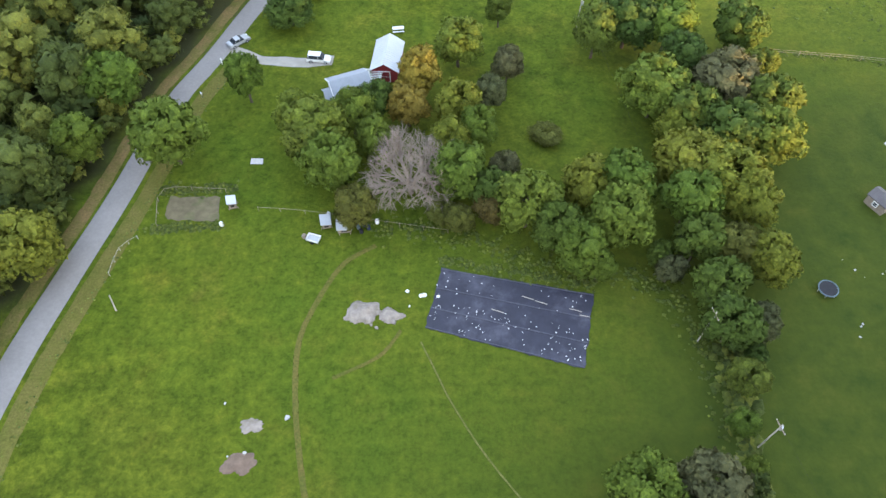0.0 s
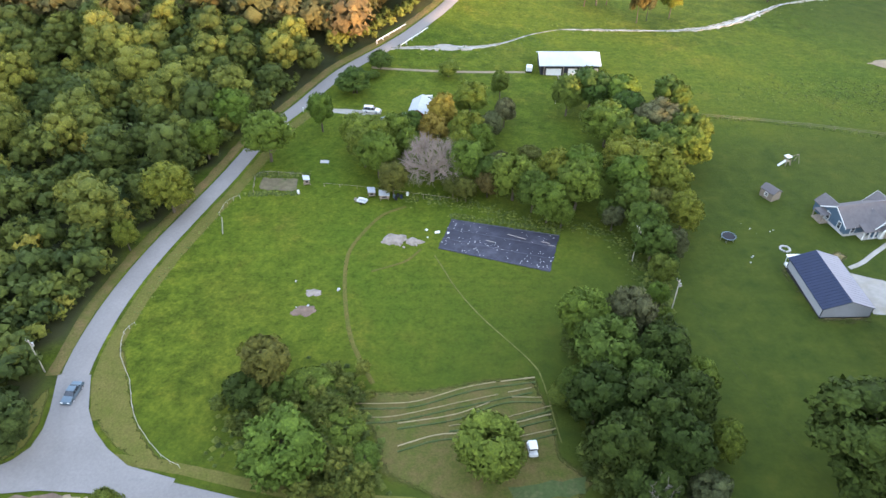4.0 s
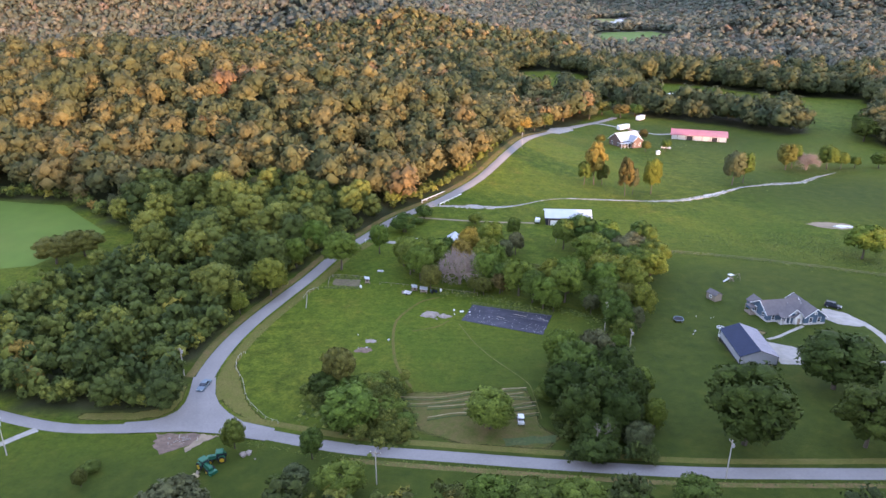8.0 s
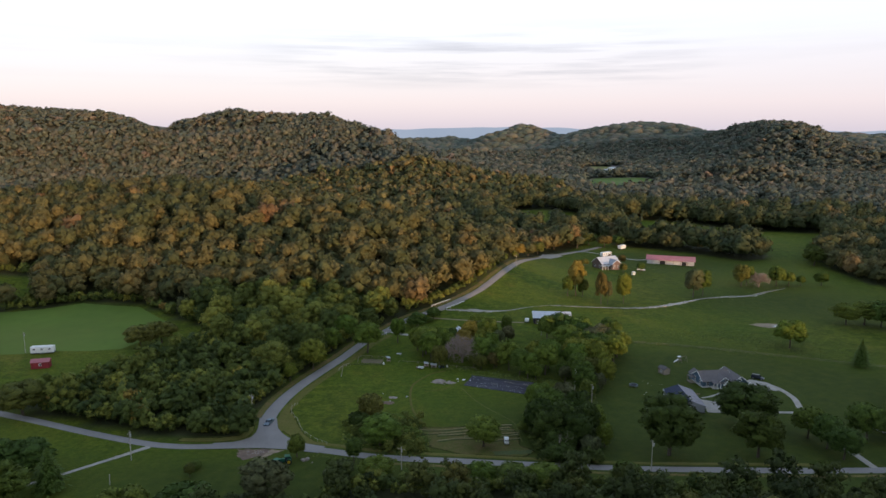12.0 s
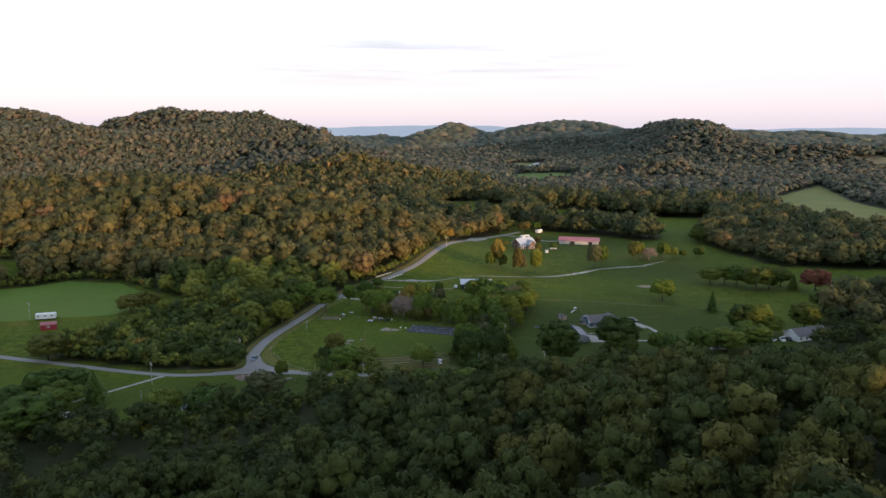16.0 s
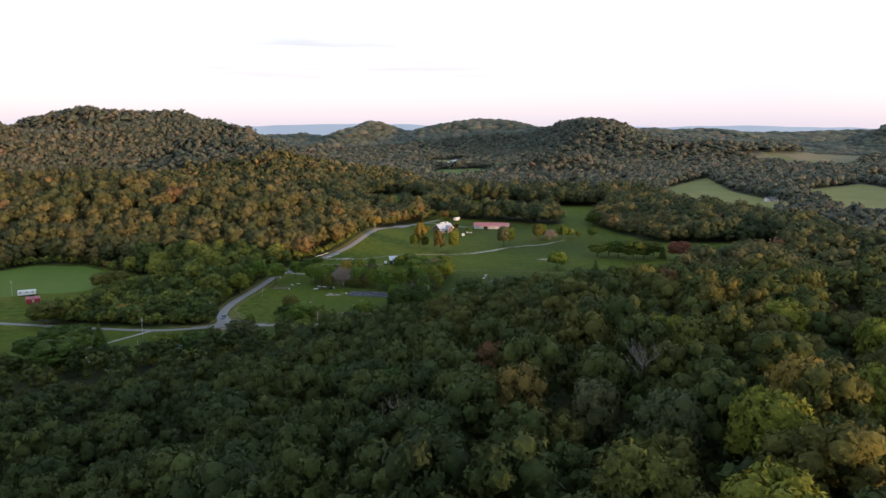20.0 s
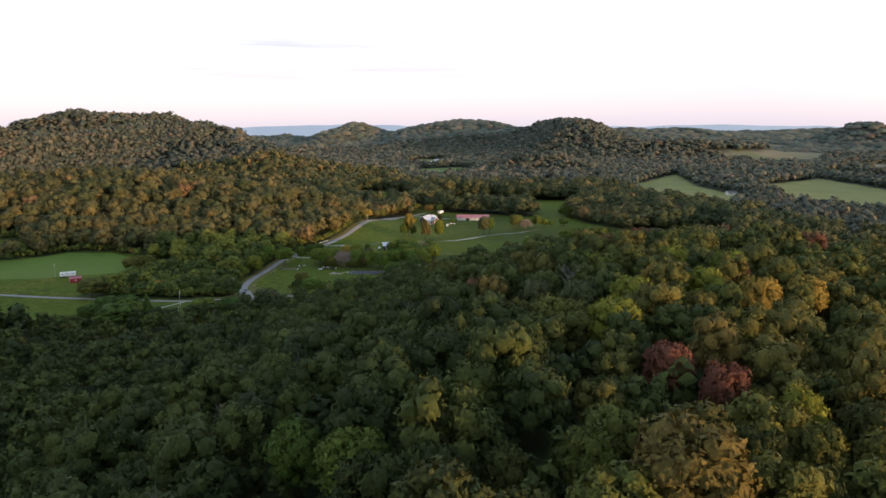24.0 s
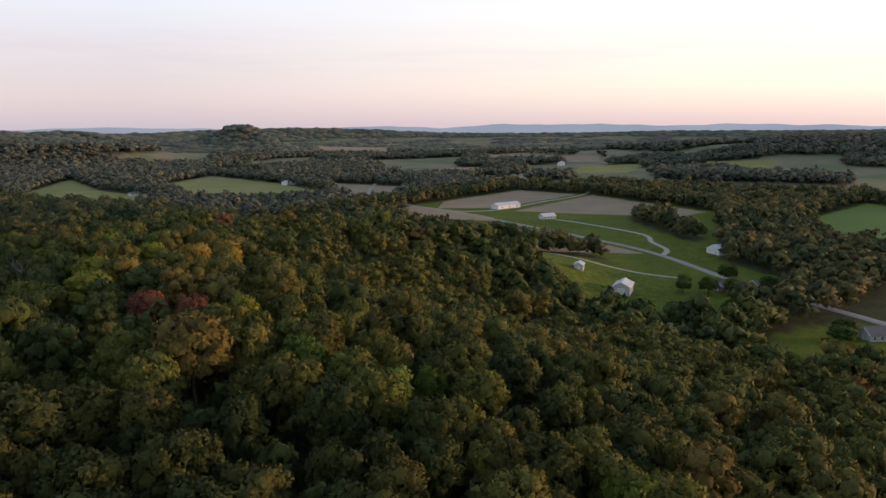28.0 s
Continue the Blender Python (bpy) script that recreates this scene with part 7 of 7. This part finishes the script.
track("farm_lane", [(352, -228), (360, -258), (366, -294), (378, -330)], 3.5, M_GRAVEL, "pale lane past the meadow barns", 0.3, 0.2, 49)
for i, (poly, m, lab) in enumerate([
        ([(535, 10), (560, 50), (640, 62), (625, 0), (590, -70), (560, -105)], M_CROP, "brown ripe crop field on the plain"),
        ([(655, -40), (750, -52), (850, -62), (880, 40), (700, 55), (630, 20)], M_CROP, "brown ripe crop field beyond the lane"),
        ([(640, -75), (850, -85), (720, -262), (670, -250), (650, -160)], M_CROP, "brown crop field beside a copse"),
        ([(440, -285), (555, -115), (520, -105), (430, -165), (390, -240)], M_CROP, "brown stubble field beside the road"),
        ([(880, 418), (862, 210), (655, 127), (645, 158), (760, 296)], M_CROP, "brown field on the far plain"),
        ([(711, 671), (902, 770), (840, 508), (703, 222), (596, 254), (556, 360)], M_HAY, "yellow-green hay field below the hills"),
        ([(528, 745), (708, 950), (597, 672), (574, 492), (424, 322), (419, 507)], M_HAY, "yellow-green hay field in a side valley"),
        ([(1110, 440), (1190, 306), (1415, 333), (1378, 476)], M_CROP, "brown field on the far plain"),
        ([(1828, 648), (1712, 232), (1575, 188), (1585, 490)], M_CROP, "pale brown field far out on the plain"),
        ([(2420, 1910), (2430, 1492), (1870, 1052), (1760, 1280)], M_CROP, "brown field far out on the plain"),
        ([(1602, -58), (1622, -203), (1374, -213), (1480, -92)], M_HAY, "yellow field far out on the plain"),
        ([(955, 178), (1078, 236), (1154, 160), (1002, 94)], M_CROP, "pale brown field far out on the plain"),
        ([(1256, 120), (1496, 196), (1552, 62), (1304, 24)], M_HAY, "yellow field far out on the plain"),
        ([(705, -360), (890, -402), (798, -455), (548, -437), (560, -397)], M_LUSH, "green field beyond the hedge"),
        ([(155, 842), (186, 862), (208, 894), (232, 958), (306, 1072), (345, 1186), (314, 1286), (218, 1254), (192, 1150), (166, 1000)], M_LUSH, "pale green field in the upper valley"),
        ([(204, 1352), (258, 1338), (324, 1542), (344, 1682), (268, 1690), (222, 1540)], M_HAY, "pale meadow round the farms of the upper valley"),
        ([(-285, 98), (-216, 124), (-200, 133), (-168, 131), (-140, 110), (-150, 78), (-200, 66), (-285, 66)], M_LUSH, "lush green hay field by the woods")]):
    big = max(p[0] for p in poly) > 1000
    laid("field", sheet(poly, 0.6 if big else 0.22 if poly[0][0] > 0 else 0.06, 40 if big else 12, 3.0, 60 + i), m, lab, "field")


# ---- special trees, bushes and weeds ----
def dead_tree(x, y, radius, height, label):
    rng = np.random.RandomState(9)
    e = thing("dead_tree", x, y, 0, label, "tree")
    trunk, twigs = bmesh.new(), bmesh.new()
    limb(trunk, (0, 0, -0.4), (0, 0, height * 0.25), 0.5, 0.36, 8)

    def grow(p, d, length, r, level):
        q = p + d * length
        limb(twigs if level else trunk, p, q, r, r * 0.6, 5 if level < 2 else 3)
        if level < 4:
            for i in range(4 if level < 3 else 3):
                n = (d + Vector(rng.normal(size=3)) * 0.55 + Vector((0, 0, 0.08))).normalized()
                grow(p + d * length * (0.55 + 0.45 * rng.rand()), n, length * 0.68, r * 0.55, level + 1)
    for i in range(15):
        a = 6.2832 * i / 15 + rng.rand() * 0.4
        up = 0.35 + 1.0 * rng.rand()
        d = Vector((math.cos(a), math.sin(a), up)).normalized()
        grow(Vector((0, 0, height * (0.12 + 0.13 * rng.rand()))), d, radius * 0.52, 0.26, 0)
    part("trunk", trunk, M_DEADBROWN, e)
    part("branch_crown", twigs, M_DEADBROWN, e, "bare grey-brown branches")


dead_tree(-2, 77, 9.0, 14, "large bare dead tree with grey-brown branches")
dead_tree(177, 243, 7.0, 14, "bare dead tree with brown branches beside the creek")
for x, y, r, h, tone, lab in ((23, 89, 3.2, 2.4, "olive", "low olive bush on the lawn"), (-21, 10, 4.4, 4, "light", "tangled green bush in the field"), (-15, 1, 4.2, 3.6, "light", "tangled green bush beside the plot"),
                              (-18, 5.5, 4.0, 3.2, "light", "tangled green bush beside the plot"), (-11, -4, 3.0, 2.4, "light", "low green bush beside the plot"), (-21, 131, 2.6, 2.6, "plain", "round green bush by the lane"),
                              (-72, -23, 2.2, 2.0, "plain", "low dark bush on the lawn"), (30, 17, 4.0, 5, "plain", "dense green bush in the thicket"), (21, 8, 3.0, 3.5, "plain", "dense green bush in the thicket")):
    tree(x, y, r, h, tone, lab, "bushes", "bush")


def conifer(x, y, r, h, label):
    rng = np.random.RandomState(int(abs(x)))
    n = 700
    u = rng.rand(n) ** 0.7
    a = rng.rand(n) * 6.2832
    rad = r * (1 - u) * (0.75 + 0.35 * rng.rand(n)) + 0.1
    p = np.stack([np.cos(a) * rad, np.sin(a) * rad, 0.6 + u * (h - 0.6)], 1)
    out = np.stack([np.cos(a), np.sin(a), np.full(n, -0.35)], 1)
    side = np.stack([-np.sin(a), np.cos(a), np.zeros(n)], 1)
    s = (0.25 + 0.5 * (1 - u))[:, None]
    v = np.stack([p - out * s * 1.2, p + side * s * 0.5, p + out * s, p - side * s * 0.5], 1).reshape(-1, 3)
    i = np.arange(n)[:, None] * 4
    f = np.concatenate([i + np.array([[0, 1, 2]]), i + np.array([[0, 2, 3]])])
    ring = np.array([(math.cos(6.2832 * k / 8) * r * 0.7, math.sin(6.2832 * k / 8) * r * 0.7, 0.6) for k in range(8)] + [(0, 0, h * 0.95)])
    cone = np.array([(k, (k + 1) % 8, 8) for k in range(8)]) + len(v)
    e = thing("conifer", x, y, 0, label, "tree", "conifers")
    new("crown", mesh_of("crown", np.concatenate([v, ring]), np.concatenate([f, cone]), M_LEAF["plain"])).parent = e
    bm = bmesh.new()
    limb(bm, (0, 0, -0.3), (0, 0, h * 0.5), 0.22, 0.12)
    part("trunk", bm, M_BARK, e)


conifer(161, 87, 3.8, 12, "dark pointed cedar in the pasture")
conifer(-105, -37, 5.2, 12, "dark pointed cedar beside the drive")
conifer(232, 139, 4.0, 11, "dark pointed cedar among pasture trees")


def bare_sapling(x, y, h, seed):
    rng = np.random.RandomState(seed)
    e = thing("bare_tree", x, y, 0, "pale bare dying tree among green woods", "tree", "bare trees")
    t, b = bmesh.new(), bmesh.new()
    limb(t, (0, 0, 0), (0.2, 0, h * 0.6), 0.16, 0.09)
    for i in range(12):
        z = h * (0.35 + 0.05 * i)
        a, l = rng.rand() * 6.28, h * 0.22 * (1.2 - i / 14)
        q = Vector((0.15, 0, min(z, h * 0.6)))
        m = q + Vector((math.cos(a) * l, math.sin(a) * l, l * 0.9))
        limb(b, q, m, 0.07, 0.03, 4)
        for k in range(4):
            c = rng.rand() * 6.28
            limb(b, m.lerp(q, 0.3 * rng.rand()), m + Vector((math.cos(c), math.sin(c), 1.1)) * l * 0.5, 0.035, 0.012, 3)
    part("trunk", t, M_DEADWOOD, e)
    part("branch_crown", b, M_DEADWOOD, e)


for i, (x, y, h) in enumerate([(-14, -255, 15), (8, -232, 14), (-28, -300, 15), (22, -205, 14), (46, -240, 15), (-35, -322, 14), (-20, -275, 14), (33, -5, 10), (30, -14, 9)]):
    bare_sapling(x, y, h, 100 + i)

# brush and saplings under the open lane woods
bx, by = scatter(-140, -50, -4, 160, 3.9, 95)
ok = road_clear(bx, by, 6.5)
woods("brush", "dense low brush under the lane woods", bx[ok], by[ok], T2, 0.50, 96, (0.0, 0.6), 0.02, 0.0, M_GREENWOOD, 0.9)

# low growth that closes the gaps between the hill trees
lx, ly = scatter(-70, 120, -455, -230, 6.2, 97)
woods("underwood", "low green underwood between the trees of the hill top", lx, ly, T2, 0.52, 98, (0.0, 0.5), 0.02, 0.0, None, 0.8)

# bushy edge of the woods along lanes and meadows
ux, uy = scatter(-290, 70, -70, 340, 3.2, 91)
edge = np.zeros(len(ux), bool)
for dx, dy in ((7, 0), (-7, 0), (0, 7), (0, -7), (5, -5), (-5, 5)):
    edge |= ~wooded(ux + dx, uy + dy)
edge &= road_clear(ux, uy, 6.5)
woods("undergrowth", "tangled green undergrowth along the edge of the woods", ux[edge], uy[edge], T2, 0.36, 92, (0.15, 0.75), 0.06, 0.0, M_GREENWOOD)


def weeds(name, label, spots, size, seed, tints):
    """Loose clumps of tall grass and weeds."""
    p = np.array(spots)
    ob = woods(name, label, p[:, 0], p[:, 1], T4, size, seed, tints, 0.0, size * 0.8, M_GREENWOOD)
    return tagged(ob, label, "weeds", kind="stuff")


wrng = random.Random(6)


def along(points, width, count):
    line = smoothed([(*q, 0) for q in points], 1.0)
    out = []
    for i in range(count):
        q = line[wrng.randrange(len(line))]
        out.append((q.x + wrng.gauss(0, width), q.y + wrng.gauss(0, width)))
    return out


def blob(x, y, rx, ry, count):
    return [(x + wrng.gauss(0, rx), y + wrng.gauss(0, ry)) for i in range(count)]


weeds("hedge_weeds", "tall weeds along the hedge and tarpaulin", along([(3, 62.5), (14, 60), (26, 57)], 0.6, 260) + along([(-8, 70), (6, 67.5), (20, 60), (34, 58), (40, 50), (42, 34), (40, 20)], 1.3, 800)
      + along([(-45, 79), (-33, 79)], 0.7, 200) + along([(-45, 70.8), (-34, 71)], 0.6, 200), 0.075, 1, (0.15, 0.62))
weeds("field_brush", "rank green weeds and low brush beside the vegetable plot", blob(-18.5, 6, 2.6, 4.5, 420) + blob(-15, -4, 3.2, 4.0, 420) + blob(-27, 2, 4.0, 3.0, 240), 0.16, 4, (0.2, 0.7))
p = np.array(blob(-17.5, 3, 2.6, 5.0, 70) + blob(-15, -7, 3.4, 3.0, 46) + blob(-27, 5, 3.0, 3.0, 30))
p2 = np.array([(wrng.uniform(22.5, 42), wrng.uniform(-18, 25)) for i in range(170)])
woods("thicket_brush", "dense green brush filling the thicket on the field", p2[:, 0], p2[:, 1], T1, 0.30, 7, (0.0, 0.5), 0.0, 0.0, M_GREENWOOD)
woods("field_brush", "rank green bushes and brambles between the field trees and the plot", p[:, 0], p[:, 1], T1, 0.27, 6, (0.3, 0.75), 0.0, 0.0, M_GREENWOOD)
weeds("fence_row_brush", "tangled green brush along the fence row", along([(46, 50), (44.5, 40), (43, 30), (41.5, 22), (40, 12)], 1.1, 300), 0.22, 5, (0.1, 0.7))
weeds("lane_weeds", "rough grass along the lane fence", along(shifted(ROAD_A[3:9], 5.5), 0.5, 200) + along(shifted(ROAD_W[8:15], 3.6), 0.6, 700), 0.05, 2, (0.15, 0.6))
weeds("pasture_weeds", "dark clumps of rough weeds in the pasture", blob(118, 128, 15, 6, 500) + blob(135, 118, 16, 5, 400) + blob(150, 105, 14, 5, 240) + blob(112, 258, 12, 4, 260) + blob(128, 300, 14, 4, 260) + along([(72, 111.4), (96, 107.3), (142, 94)], 0.5, 260)
      + along(CREEK, 4.5, 700), 0.075, 3, (0.1, 0.5))


# ---- the blue distance: a glowing backdrop, haze put into its colour ----
def distance():
    m = bpy.data.materials.new("blue_haze_glow")
    m.use_nodes = True
    nt = m.node_tree
    nt.nodes.clear()
    # these hills glow by themselves, painted in the blue of haze
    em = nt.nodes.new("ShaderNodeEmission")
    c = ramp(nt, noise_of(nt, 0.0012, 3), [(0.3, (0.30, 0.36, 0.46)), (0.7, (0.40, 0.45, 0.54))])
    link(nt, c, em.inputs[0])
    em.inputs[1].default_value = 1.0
    link(nt, em.outputs[0], nt.nodes.new("ShaderNodeOutputMaterial").inputs[0])
    v, f = [], []
    n = 260
    for i in range(n + 1):
        a = radians(-70 + 190 * i / n)
        top = 78 + 26 * noise.noise(Vector((a * 7, 1.3, 0))) + 14 * noise.noise(Vector((a * 23, 4.1, 0)))
        for z in (-150, max(60, top)):
            v.append((math.sin(a) * 4480, -200 + math.cos(a) * 4480, z))
    f = [(2 * i, 2 * i + 2, 2 * i + 3, 2 * i + 1) for i in range(n)]
    tagged(new("backdrop", mesh_of("backdrop", v, f, m, True)), "far hills on the horizon, glowing backdrop with blue haze painted in", "backdrop", kind="structure")


distance()
